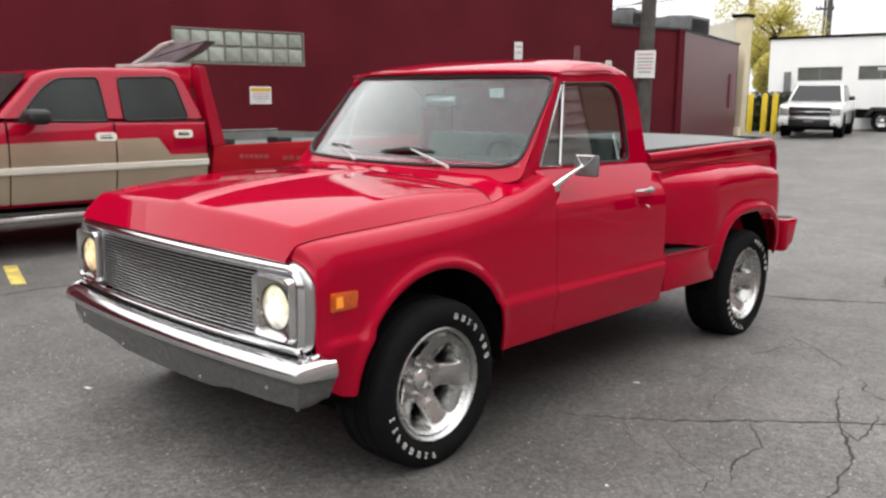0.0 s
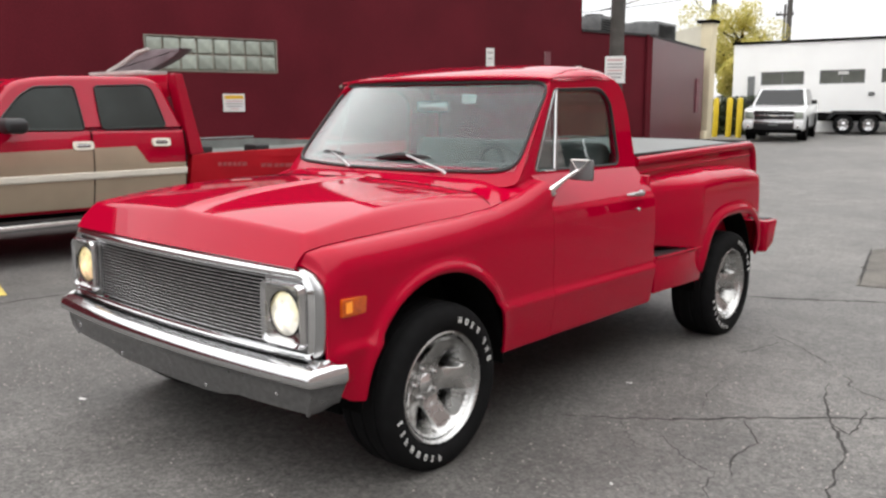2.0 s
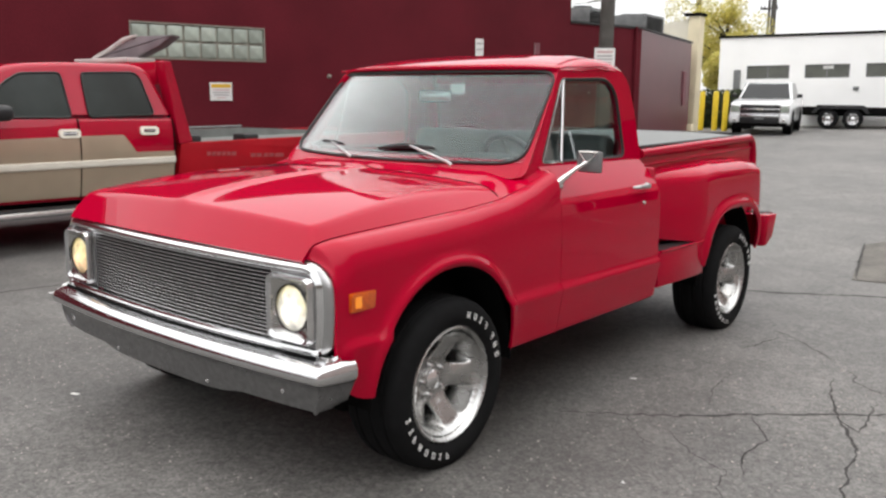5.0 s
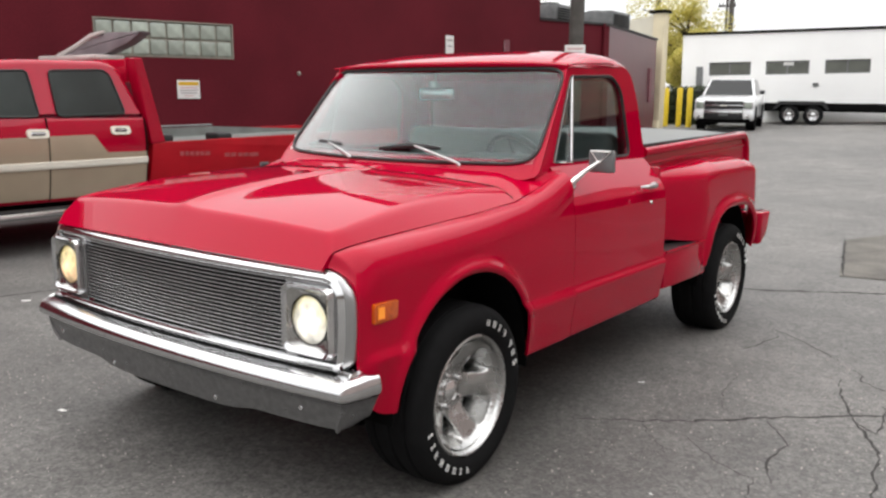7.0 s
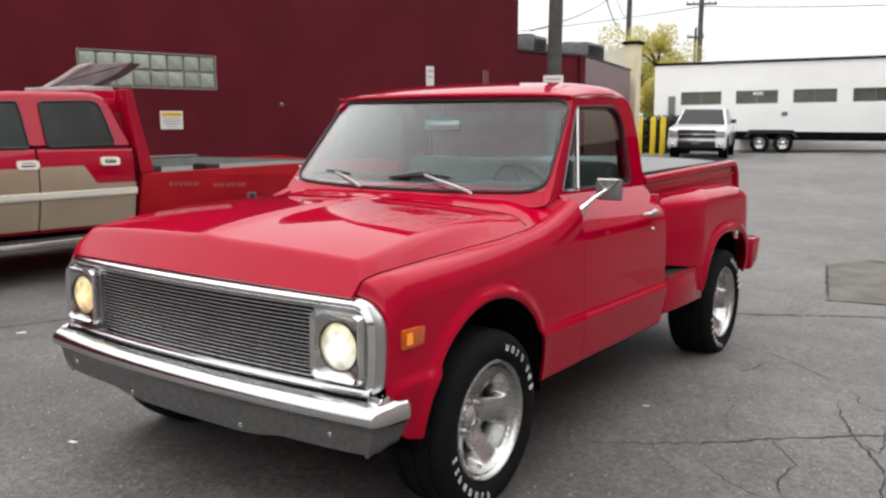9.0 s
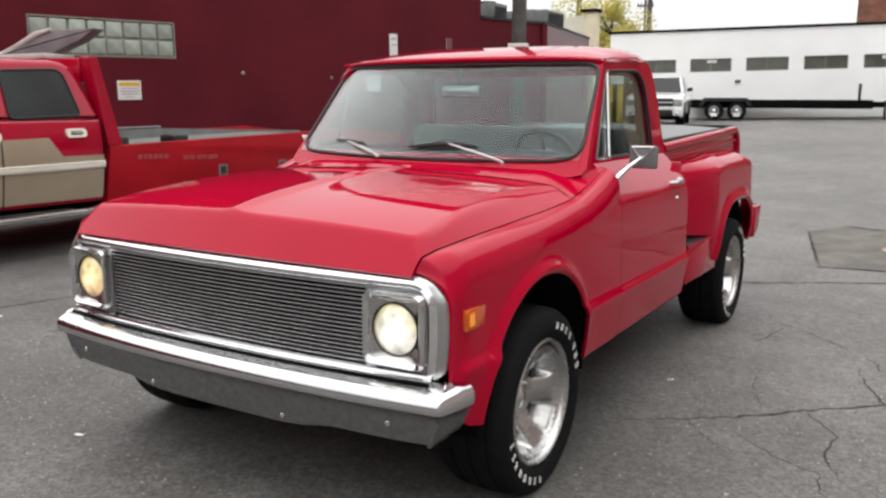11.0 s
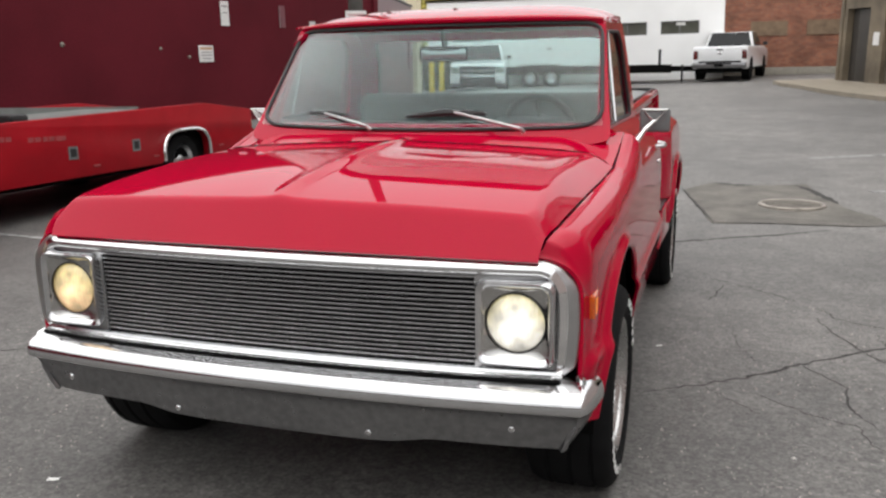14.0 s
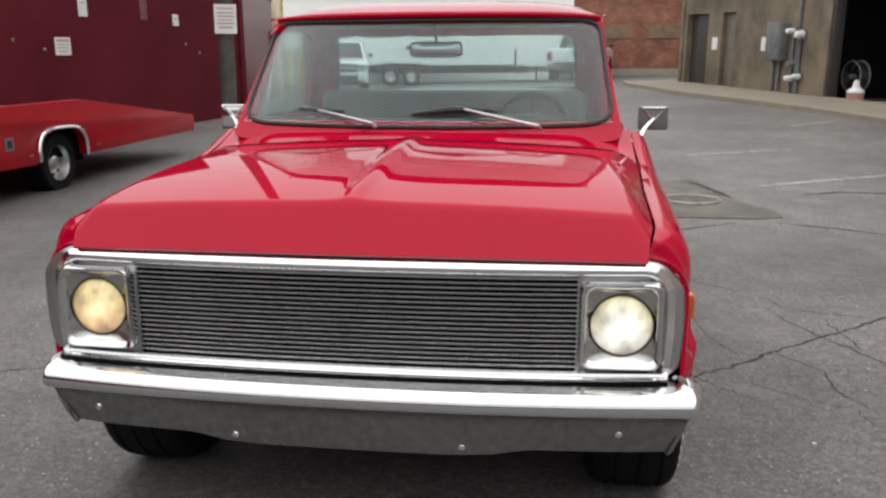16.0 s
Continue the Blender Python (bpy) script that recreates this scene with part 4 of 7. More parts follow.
for k, (x, z, r) in enumerate(((6.98, 1.95, 0.075), (7.42, 1.86, 0.10), (7.15, 1.10, 0.085), (7.10, 0.72, 0.08), (7.45, 0.78, 0.07))):
    bm = revolve_bm([(0.0, r), (-0.14, r), (-0.2, r * 0.8), (-0.22, 0.001)], "y", 20)
    o = part("meter", bm, SIGN_WHITE if k != 2 else STEEL_GREY, be, "round electricity meter")
    o.location = (x, -0.06, z)
    part("meter_base", box_bm(x - r, x + r, -0.06, 0.0, z - r * 1.6, z + r * 1.3, 0.01), STEEL_GREY, be)
for x, z0, z1 in ((7.22, -0.2, 4.5), (7.0, 0.0, 1.9), (7.32, 0.1, 1.8), (6.1, -0.2, 1.17), (6.4, -0.2, 1.17)):
    part("conduit", tube_bm([(x, -0.05, z0), (x, -0.05, z1)], 0.04, 8), STEEL_GREY, be)
# bay walls and ceiling near-black: the bay's shade is in their colour
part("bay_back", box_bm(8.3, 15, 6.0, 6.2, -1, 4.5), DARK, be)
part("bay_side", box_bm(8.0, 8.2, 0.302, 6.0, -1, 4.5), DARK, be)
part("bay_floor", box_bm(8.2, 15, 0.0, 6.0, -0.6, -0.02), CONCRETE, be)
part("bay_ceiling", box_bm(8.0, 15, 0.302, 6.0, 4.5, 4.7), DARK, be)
part("roof", box_bm(-0.05, 14.6, -0.05, 10, 5.0, 5.15), STEEL_GREY, be)
part("door_track", box_bm(8.61, 8.72, -0.02, 0.25, -0.6, 3.0, 0.01), BEIGE_DARK, be)


def on_wall(x, y, z=0.0):
    return BE @ Matrix.Translation((x, y, z))


fan = thing("drum_fan", on_wall(8.66, 0.62, -0.02), "black drum fan with pale rim standing in the garage", "fan")
for off in (0.0, 0.25):
    bm = tube_bm([(0.38 * math.cos(k * math.tau / 32), off, 0.85 + 0.38 * math.sin(k * math.tau / 32)) for k in range(32)], 0.022, 8, True)
    part("rim", bm, STEEL_GREY, fan)
part("drum", revolve_bm([(0.0, 0.375), (0.25, 0.375)], "y", 32), BLACK, fan).location = (0, 0, 0.85)
part("hub", revolve_bm([(-0.02, 0.001), (-0.02, 0.07), (0.2, 0.07), (0.2, 0.001)], "y", 20), STEEL_GREY, fan).location = (0, 0, 0.85)
for k in range(4):
    bm = grid_bm(lambda u, v: (0.06 + 0.28 * u, 0.1 + 0.05 * (v - 0.5), (v - 0.5) * 0.16), 4, 4, None, 0.004)
    o = part("blade", bm, BLACK, fan)
    o.matrix_basis = Matrix.Translation((0, 0, 0.85)) @ Matrix.Rotation(k * math.tau / 4 + 0.5, 4, "Y")
for x in (-0.25, 0.25):
    part("foot", tube_bm([(x, -0.1, 0.012), (x, 0.12, 0.58), (x, 0.35, 0.012)], 0.016, 6), BLACK, fan)
PINKISH = material("pink_plastic", (0.42, 0.22, 0.18), 0.5, vary=0.2, scale=9.0)
can = thing("litter_can", on_wall(9.75, 0.05, -0.02), "small pink and white can on the garage sill", "can")
part("body", revolve_bm([(0, 0.001), (0, 0.17), (0.50, 0.20), (0.52, 0.18)], "z", 20), PINKISH, can)
part("lid", revolve_bm([(0.52, 0.205), (0.56, 0.20), (0.64, 0.09), (0.80, 0.06), (0.82, 0.001)], "z", 20), SIGN_WHITE, can)
trolley = thing("hand_trolley", on_wall(10.6, 0.7, -0.02), "dark folded wheeled trolley inside the garage", "trolley")
part("frame", tube_bm([(0, 0, 0.05), (0.1, 0, 0.9), (0.4, 0, 0.9), (0.5, 0, 0.05)], 0.02, 6), CHROME_DULL, trolley)
part("plate", box_bm(0, 0.5, -0.25, 0.0, 0.0, 0.03, 0.005), STEEL_GREY, trolley)

walk_loop = [(2.85, 28.8), (3.0, 27.0), (3.43, 25.5), (3.93, 22.8), (4.5, 21.0), (5.3, 18.7), (6.0, 16.1), (6.55, 13.6), (7.3, 9.0), (10.5, 9.0), (8.9, 14.2), (7.55, 19.0), (4.95, 28.1), (4.75, 29.3)]
bm = bmesh.new()
f = bm.faces.new([bm.verts.new((x, y, 0)) for x, y in walk_loop])
got = bmesh.ops.extrude_face_region(bm, geom=[f])
up_verts = {g for g in got["geom"] if isinstance(g, bmesh.types.BMVert)}
for v in bm.verts:
    v.co.z = ground_z(v.co.x, v.co.y) + (0.11 if v in up_verts else -0.15)
bmesh.ops.recalc_face_normals(bm, faces=bm.faces)
tagged(part("sidewalk", bm, CONCRETE), "raised pale concrete sidewalk with kerb", "sidewalk", kind="structure")


# ---- trailer ----
TR = Matrix.Translation((-5.45, 29.75, ground_z(-5, 29.8))) @ Matrix.Rotation(radians(12.5), 4, "Z")
tr = thing("flatbed_trailer", TR, "black tandem-axle flatbed trailer with long drawbar", "trailer")
part("deck", box_bm(-1.3, 4.7, 0.0, 1.5, 0.50, 0.64, 0.02), BLACK, tr)
part("side_rail", box_bm(-1.3, 4.9, -0.05, 0.0, 0.45, 0.76, 0.01), DARK, tr)
part("drawbar", prism_bm([(4.7, 0.0), (6.2, 0.66), (6.2, 0.84), (4.7, 1.5)], lambda x, y: (x, y, 0.70), (0, 0, -0.20)), DARK, tr)
part("coupler", box_bm(6.15, 6.55, 0.66, 0.84, 0.56, 0.70, 0.02), STEEL_GREY, tr)
part("jack", tube_bm([(5.3, 0.05, 0.05), (5.3, 0.05, 0.75)], 0.04, 10), BLACK, tr)
part("jack_foot", box_bm(5.2, 5.4, -0.05, 0.15, 0.0, 0.04, 0.01), BLACK, tr)
part("stake", tube_bm([(4.45, 0.02, 0.75), (4.45, 0.02, 1.32)], 0.05, 8), BLACK, tr)
bm = prism_bm(rounded([(-0.98, 0.52), (-0.80, 0.82), (0.72, 0.82), (0.90, 0.52), (0.80, 0.52), (0.64, 0.70), (-0.72, 0.70), (-0.88, 0.52)], 0.02, 2), lambda x, z: (x, -0.32, z), (0, 0.3, 0))
part("mudguard", bm, BLACK, tr)


def plain_wheel(parent, x, y, z, r, w, face, tyre_mat=None, rim_mat=None, rim=0.6):
    """A wheel whose outside looks along face ('-y' or '+x')."""
    ax = "y" if face == "-y" else "x"
    sg = -1 if face == "-y" else 1
    prof = [(-0.0, rim * r), (0.03 * 0, r * (rim + 0.08)), (0.012, r * 0.8), (0.008, r * 0.94), (-0.02, r), (-w + 0.02, r), (-w, r * 0.9), (-w, rim * r)]
    bm = revolve_bm([(sg * a, q) for a, q in prof], ax, 36)
    t = part("wheel", bm, tyre_mat or RUBBER, parent, "black rubber tyre")
    t.location = (x, y, z)
    prof = [(-0.01, rim * r * 1.02), (0.004, rim * r), (-0.025, rim * r * 0.94), (-0.085, rim * r * 0.86), (-0.088, rim * r * 0.60), (-0.07, rim * r * 0.5), (-0.04, rim * r * 0.34), (-0.03, rim * r * 0.2), (-0.03, 0.001)]
    rm = part("rim", revolve_bm([(sg * a, q) for a, q in prof], ax, 32), rim_mat or STEEL_GREY, t)
    q = rim * r * 0.68
    for k in range(8):
        a = k * math.tau / 8
        one = part("rim_hole", revolve_bm([(sg * -0.088, 0.026 * r / 0.35), (sg * -0.083, 0.024 * r / 0.35), (sg * -0.083, 0.001)], ax, 8), DARK, rm)
        one.location = (0, math.cos(a) * q, math.sin(a) * q) if ax == "x" else (math.cos(a) * q, 0, math.sin(a) * q)
    return t


for x in (-0.42, 0.38):
    plain_wheel(tr, x, -0.30, 0.34, 0.34, 0.22, "-y", None, CHROME_DULL)


# ---- white pickups ----
def white_pickup(m, from_front, label):
    """Its own -y end looks at the lot: the nose when from_front, else the tailgate. Width 2 m, length 5.2 m."""
    p = thing("white_pickup", m, label, "pickup truck", "white pickups in the lot")
    L = 4.5 if from_front else 5.2

    if from_front:
        side = [(0.06, 0.35), (0.0, 0.55), (0.02, 0.95), (0.10, 1.10), (1.25, 1.20), (3.0, 1.22), (4.45, 1.22), (4.5, 0.55), (4.4, 0.40)]
    else:
        side = [(0.05, 0.42), (0.0, 0.60), (0.02, 1.20), (0.08, 1.24), (1.9, 1.24), (4.0, 1.22), (5.05, 1.10), (5.2, 0.9), (5.15, 0.40)]
    side = rounded(side, 0.07, 3)
    bm = prism_bm(side, lambda y, z: (-0.98, y, z), (1.96, 0, 0), 0.045)
    part("body", bm, WHITE_CAR, p)
    y0, y1 = (1.15, 3.35) if from_front else (1.75, 3.9)
    w0, w1 = 0.92, 0.76
    rake0, rake1 = (0.75, 0.25) if from_front else (0.28, 0.75)
    ga = [(-w0, y0, 1.18), (w0, y0, 1.18), (w0, y1, 1.18), (-w0, y1, 1.18)]
    gb = [(-w1, y0 + rake0, 1.76), (w1, y0 + rake0, 1.76), (w1, y1 - rake1, 1.76), (-w1, y1 - rake1, 1.76)]
    bm = bmesh.new()
    a = [bm.verts.new(q) for q in ga]
    b = [bm.verts.new(q) for q in gb]
    for i in range(4):
        bm.faces.new((a[i], a[(i + 1) % 4], b[(i + 1) % 4], b[i]))
    bm.faces.new(list(reversed(a)))
    bm.faces.new(b)
    bmesh.ops.bevel(bm, geom=list(bm.edges), offset=0.07, segments=3, affect="EDGES", profile=0.5)
    cab = part("cab", bm, WHITE_CAR, p)

    def pane(name, c, push):
        pts = [Vector(q) for q in c]
        mid = sum(pts, Vector()) / 4
        pts = [mid + (q - mid) * 0.90 + Vector(push) for q in pts]
        bm = bmesh.new()
        bm.faces.new([bm.verts.new(q) for q in pts])
        bm.normal_update()
        shell(bm, 0.01)
        part(name, bm, CAR_GLASS, cab, "dark car glass")
    pane("windscreen" if from_front else "back_window", (ga[0], ga[1], gb[1], gb[0]), (0, -0.012, 0.012))
    for i, j, sx in ((1, 2, 1), (3, 0, -1)):
        pane("side_window", (ga[i], ga[j], gb[j], gb[i]), (sx * 0.012, 0, 0.006))
    part("belt_shadow", box_bm(-0.985, 0.985, 0.30, L - 0.3, 0.36, 0.44, 0.01), DARK, p)
    for sx in (1, -1):
        for y in (0.95, 3.6 if from_front else 4.25):
            bm = revolve_bm([(sx * 0.9, 0.43), (sx * 0.987, 0.43), (sx * 0.988, 0.001)], "x", 28)
            o = part("wheel_opening", bm, DARK, p)
            o.location = (0, y, 0.42)
            plain_wheel(p, sx * 0.93, y, 0.385, 0.385, 0.24, "+x", None, CHROME_DULL) if sx > 0 else plain_wheel(p, sx * 0.71, y, 0.385, 0.385, 0.24, "+x", None, CHROME_DULL)
        part("door_mirror", box_bm(sx * 1.10 - 0.09, sx * 1.10 + 0.09, (1.55 if from_front else 3.4) - 0.05, (1.55 if from_front else 3.4) + 0.05, 1.24, 1.38, 0.03), BLACK, p)
    if from_front:
        part("grille_panel", box_bm(-0.64, 0.64, -0.02, 0.04, 0.72, 1.04, 0.02), BLACK, p, "black grille")
        for z, hh in ((1.02, 0.014), (0.875, 0.026), (0.735, 0.012)):
            part("grille_bar", box_bm(-0.64, 0.64, -0.04, -0.01, z - hh, z + hh, 0.006), CHROME_DULL, p)
        part("badge", box_bm(-0.10, 0.10, -0.052, -0.038, 0.855, 0.895, 0.008), MOULDING, p)
        for sx in (1, -1):
            h = part("headlight", box_bm(sx * 0.80 - 0.15, sx * 0.80 + 0.15, -0.02, 0.05, 0.76, 1.02, 0.03), CHROME_DULL, p, "clear headlight")
            part("lamp_lens", box_bm(sx * 0.80 - 0.12, sx * 0.80 + 0.12, -0.028, -0.019, 0.79, 0.99, 0.01), GLASS_BLOCK, h)
            part("bumper_corner", box_bm(sx * 0.82 - 0.17, sx * 0.82 + 0.17, -0.12, 0.06, 0.42, 0.70, 0.05), WHITE_CAR, p)
            part("fog_lamp", revolve_bm([(0.0, 0.05), (-0.01, 0.04), (-0.012, 0.001)], "y", 14), CHROME, p).location = (sx * 0.80, -0.12, 0.50)
        part("front_bumper", box_bm(-0.64, 0.64, -0.11, 0.06, 0.60, 0.70, 0.03), CHROME_DULL, p)
        part("bumper_middle", box_bm(-0.64, 0.64, -0.07, 0.06, 0.40, 0.598, 0.02), BLACK, p)
        part("air_dam", box_bm(-0.9, 0.9, -0.04, 0.10, 0.28, 0.44, 0.03), DARK, p)
        part("number_plate", box_bm(-0.16, 0.16, -0.112, -0.10, 0.53, 0.64, 0.003, 1), STEEL_GREY, p)
    else:
        part("tailgate", box_bm(-0.74, 0.74, -0.02, 0.02, 0.72, 1.22, 0.02), WHITE_CAR, p)
        part("gate_badge", box_bm(-0.08, 0.08, -0.03, -0.018, 0.95, 1.03, 0.01), CHROME_DULL, p)
        part("gate_handle", box_bm(-0.12, 0.12, -0.03, -0.018, 1.10, 1.15, 0.01), BLACK, p)
        for sx in (1, -1):
            part("tail_lamp", box_bm(sx * 0.87 - 0.09, sx * 0.87 + 0.09, -0.02, 0.06, 0.78, 1.10, 0.03), TAIL_RED, p, "dark red tail lamp")
        part("rear_bumper", box_bm(-0.97, 0.97, -0.16, 0.05, 0.46, 0.66, 0.04), PITTED, p)
        part("bumper_step", box_bm(-0.45, 0.45, -0.175, -0.15, 0.60, 0.672, 0.01), BLACK, p, "black step pad")
        part("gate_shadow_gap", box_bm(-0.76, 0.76, -0.012, 0.03, 0.66, 0.712, 0.006), DARK, p)
        part("number_plate", box_bm(-0.16, 0.16, -0.172, -0.16, 0.51, 0.62, 0.003, 1), DARK, p)
        part("under_shadow", box_bm(-0.8, 0.8, 0.0, 0.2, 0.30, 0.47, 0.02), DARK, p)
    return p


white_pickup(pose(-6.53, 24.6, ground_z(-6.62, 26) - 0.03, 1.8, 0, 12) @ Matrix.Scale(0.92, 4), True, "white pickup truck parked nose towards the lot")
white_pickup(pose(1.05, 30.7, ground_z(1.2, 32), 1.8, 0, -10), False, "white crew pickup seen from its tailgate")


# ---- red and tan tow truck ----
tow = thing("tow_truck", pose(0, 0, 0), "red and tan crew-cab car hauler with flat bed", "tow truck")
TX, TX2 = -5.0, -7.0


def slab(name, loop, mat, parent, x0=TX, x1=TX2, bevel=0.02, label="", r=0.03):
    return part(name, prism_bm(rounded(loop, r, 3), lambda y, z: (x0, y, z), (x1 - x0, 0, 0), bevel), mat, parent, label)


lower = slab("cab_body", [(-1.55, 0.46), (2.615, 0.46), (2.615, 1.252), (0.50, 1.252), (0.30, 1.22), (-1.45, 1.10), (-1.62, 0.9)], TOW_RED, tow, bevel=0.02)
# tan lower two-tone skin with its notch, and the cream strip
slab("tan_panel", [(-1.5, 0.49), (2.59, 0.50), (2.60, 0.915), (2.15, 0.915), (2.02, 1.093), (1.0, 1.07), (-1.4, 1.0)], TAN, lower, TX + 0.008, TX - 0.05, 0.0, "tan two-tone lower panel", 0.02)
slab("side_strip", [(-1.5, 0.745), (2.60, 0.790), (2.60, 0.860), (-1.5, 0.815)], MOULDING, lower, TX + 0.026, TX - 0.02, 0.012, "pale body-side moulding", 0.01)
part("running_board", tube_bm([(TX + 0.10, -0.3, 0.355), (TX + 0.13, 0.0, 0.36), (TX + 0.13, 2.3, 0.39), (TX + 0.02, 2.5, 0.40)], 0.032, 10), CHROME_DULL, tow, "chrome tubular running board")
part("running_pad", box_bm(TX, TX + 0.12, 0.2, 2.2, 0.40, 0.425, 0.01), BLACK, tow)


def green_side(z):
    return (z - 1.25) * 0.24


cab_loop = rounded([(0.44, 1.24), (0.88, 1.70), (1.10, 1.758), (1.5, 1.785), (2.27, 1.806), (2.43, 1.745), (2.63, 1.24)], [0.02, 0.10, 0.15, 0.15, 0.12, 0.10, 0.02], 4)
bm = bmesh.new()
ra = [bm.verts.new((TX - 0.01 - green_side(z), y, z)) for y, z in cab_loop]
rb = [bm.verts.new((TX2 + 0.01 + green_side(z), y, z)) for y, z in cab_loop]
bm.faces.new(ra)
bm.faces.new(list(reversed(rb)))
n = len(ra)
for i in range(n):
    bm.faces.new((ra[(i + 1) % n], ra[i], rb[i], rb[(i + 1) % n]))
bmesh.ops.recalc_face_normals(bm, faces=bm.faces)
bmesh.ops.bevel(bm, geom=[e for e in bm.edges if len(e.link_faces) == 2 and e.calc_face_angle(0) > 0.9], offset=0.05, segments=4, affect="EDGES", profile=0.5)
up = part("cab_upper", bm, TOW_RED, tow)
for loop in ([(0.655, 1.266), (0.765, 1.394), (0.93, 1.574), (1.08, 1.665), (1.468, 1.684), (1.512, 1.262)], [(1.676, 1.690), (2.235, 1.716), (2.300, 1.67), (2.400, 1.292), (1.690, 1.266)]):
    lp = rounded(loop, 0.05, 4)
    w = part("side_window", prism_bm(lp, lambda y, z: (TX - green_side(z) - 0.002, y, z), (-0.02, 0, 0)), TOW_GLASS, up, "dark tinted side window")
    part("window_seal", tube_bm([(TX - green_side(z) - 0.001, y, z) for y, z in lp], 0.011, 6, True), BLACK, up)
bm = bmesh.new()
vs = [bm.verts.new(p) for p in ((TX - 0.09, 0.46, 1.275), (TX2 + 0.09, 0.46, 1.275), (TX2 + 0.16, 0.85, 1.68), (TX - 0.16, 0.85, 1.68))]
bm.faces.new(vs)
bm.normal_update()
shell(bm, 0.012)
bmesh.ops.translate(bm, verts=bm.verts, vec=(0, -0.02, 0.02))
part("windscreen", bm, TOW_GLASS, up, "dark windscreen")
for y in (1.565, 2.595, 0.55):
    part("door_gap", box_bm(TX + 0.001, TX + 0.010, y - 0.006, y + 0.006, 0.48, 1.25), DARK, lower)
for y, z in ((1.467, 1.110), (2.308, 1.130)):
    h = part("door_handle", ring_bm(rounded([(y - 0.105, z - 0.042), (y + 0.105, z - 0.042), (y + 0.105, z + 0.042), (y - 0.105, z + 0.042)], 0.038, 5), rounded([(y - 0.068, z - 0.018), (y + 0.068, z - 0.018), (y + 0.068, z + 0.018), (y - 0.068, z + 0.018)], 0.017, 5), lambda a, b: (TX + 0.022, a, b), (1, 0, 0), 0.02), MOULDING, lower, "pale chrome door handle")
    part("handle_recess", box_bm(TX + 0.001, TX + 0.011, y - 0.07, y + 0.07, z - 0.02, z + 0.02), BLACK, h)
    part("handle_grip", box_bm(TX + 0.012, TX + 0.028, y - 0.072, y + 0.072, z - 0.004, z + 0.008, 0.003, 1), CHROME_DULL, h)
m = part("door_mirror", box_bm(TX + 0.05, TX + 0.30, 0.66, 0.86, 1.235, 1.375, 0.055, 4), BLACK, tow, "black folding door mirror")
part("mirror_arm", tube_bm([(TX - 0.02, 0.78, 1.28), (TX + 0.12, 0.80, 1.29)], 0.04, 8), BLACK, m)
# the cab's lower side is barrelled, fullest below the handles
def barrel(z):
    if z > 0.95:
        return 0.038 * (1 - (min(z - 0.95, 0.30) / 0.30) ** 2)
    return 0.038 - 0.065 * ((0.95 - z) / 0.48) ** 1.7


for ob in [lower] + list(lower.children_recursive):
    bm = bmesh.new()
    bm.from_mesh(ob.data)
    for k in range(13):
        bmesh.ops.bisect_plane(bm, geom=bm.verts[:] + bm.edges[:] + bm.faces[:], plane_co=(0, 0, 0.50 + 0.06 * k), plane_no=(0, 0, 1))
    for v in bm.verts:
        if v.co.x > TX - 0.06:
            v.co.x += barrel(v.co.z)
    bm.to_mesh(ob.data)
    bm.free()
# headboard: two raked posts and a beam, with the wind deflector
for x0 in (TX, TX2 + 0.16):
    slab("headboard_post", [(2.515, 1.845), (2.615, 1.845), (2.85, 1.0), (2.68, 0.98)], TOW_RED, tow, x0, x0 - 0.16, 0.012, "", 0.015)
part("headboard_beam", box_bm(TX2 + 0.17, TX - 0.17, 2.53, 2.61, 1.60, 1.84, 0.015), TOW_RED, tow)
defl = part("wind_deflector", prism_bm(rounded([(-6.80, 1.925), (-6.25, 2.115), (-5.98, 2.155), (-5.32, 2.14), (-5.52, 2.03), (-5.95, 1.912)], [0.02, 0.06, 0.05, 0.02, 0.08, 0.06], 4), lambda x, z: (x, 2.76 + 0.3 * (z - 1.885), z), (0, 0.12, -0.01), 0.012), GREY_TARP, tow, "grey wedge-shaped wind deflector on the headboard")
part("deflector_edge", tube_bm([(-6.90, 2.79, 1.915), (-6.60, 2.80, 1.995), (-6.26, 2.82, 2.12), (-6.02, 2.83, 2.16)], [0.03, 0.032, 0.030, 0.015], 8), PALE_PLASTIC, defl, "pale leading edge")
part("deflector_foot", box_bm(-6.93, -5.75, 2.55, 2.90, 1.846, 1.900, 0.012), PALE_PLASTIC, defl, "pale mounting strip")
# bed sides with wheel opening
def squared(c, p=0.62):
    return math.copysign(abs(c) ** p, c)


arc = [(6.13 + 0.475 * squared(math.cos(math.pi * k / 20)), 0.43 + 0.35 * squared(math.sin(math.pi * k / 20))) for k in range(21)]
outline = [(2.62, 0.40), (2.70, 0.985), (2.90, 0.995), (6.55, 1.075), (9.66, 0.74), (9.66, 0.51), (6.72, 0.435)] + arc + [(5.60, 0.405)]
bed_side_ob = part("bed_side", prism_bm(outline, lambda y, z: (TX, y, z), (-0.10, 0, 0), 0.006), BED_RED, tow, "worn red bed side")
part("bed_side", prism_bm(outline, lambda y, z: (TX2, y, z), (0.10, 0, 0), 0.006), BED_RED, tow)
part("arch_trim", tube_bm([(TX + 0.012, y, z) for y, z in arc], 0.022, 8), CHROME, bed_side_ob, "chrome wheel arch trim")
bm = grid_bm(lambda u, v: (TX - 0.10 - 1.80 * u, 2.9 + 6.7 * v, interp(2.9 + 6.7 * v, [(2.9, 0.93), (6.5, 1.0), (9.66, 0.68)])), 8, 24, (0, 0, 1), 0.05)
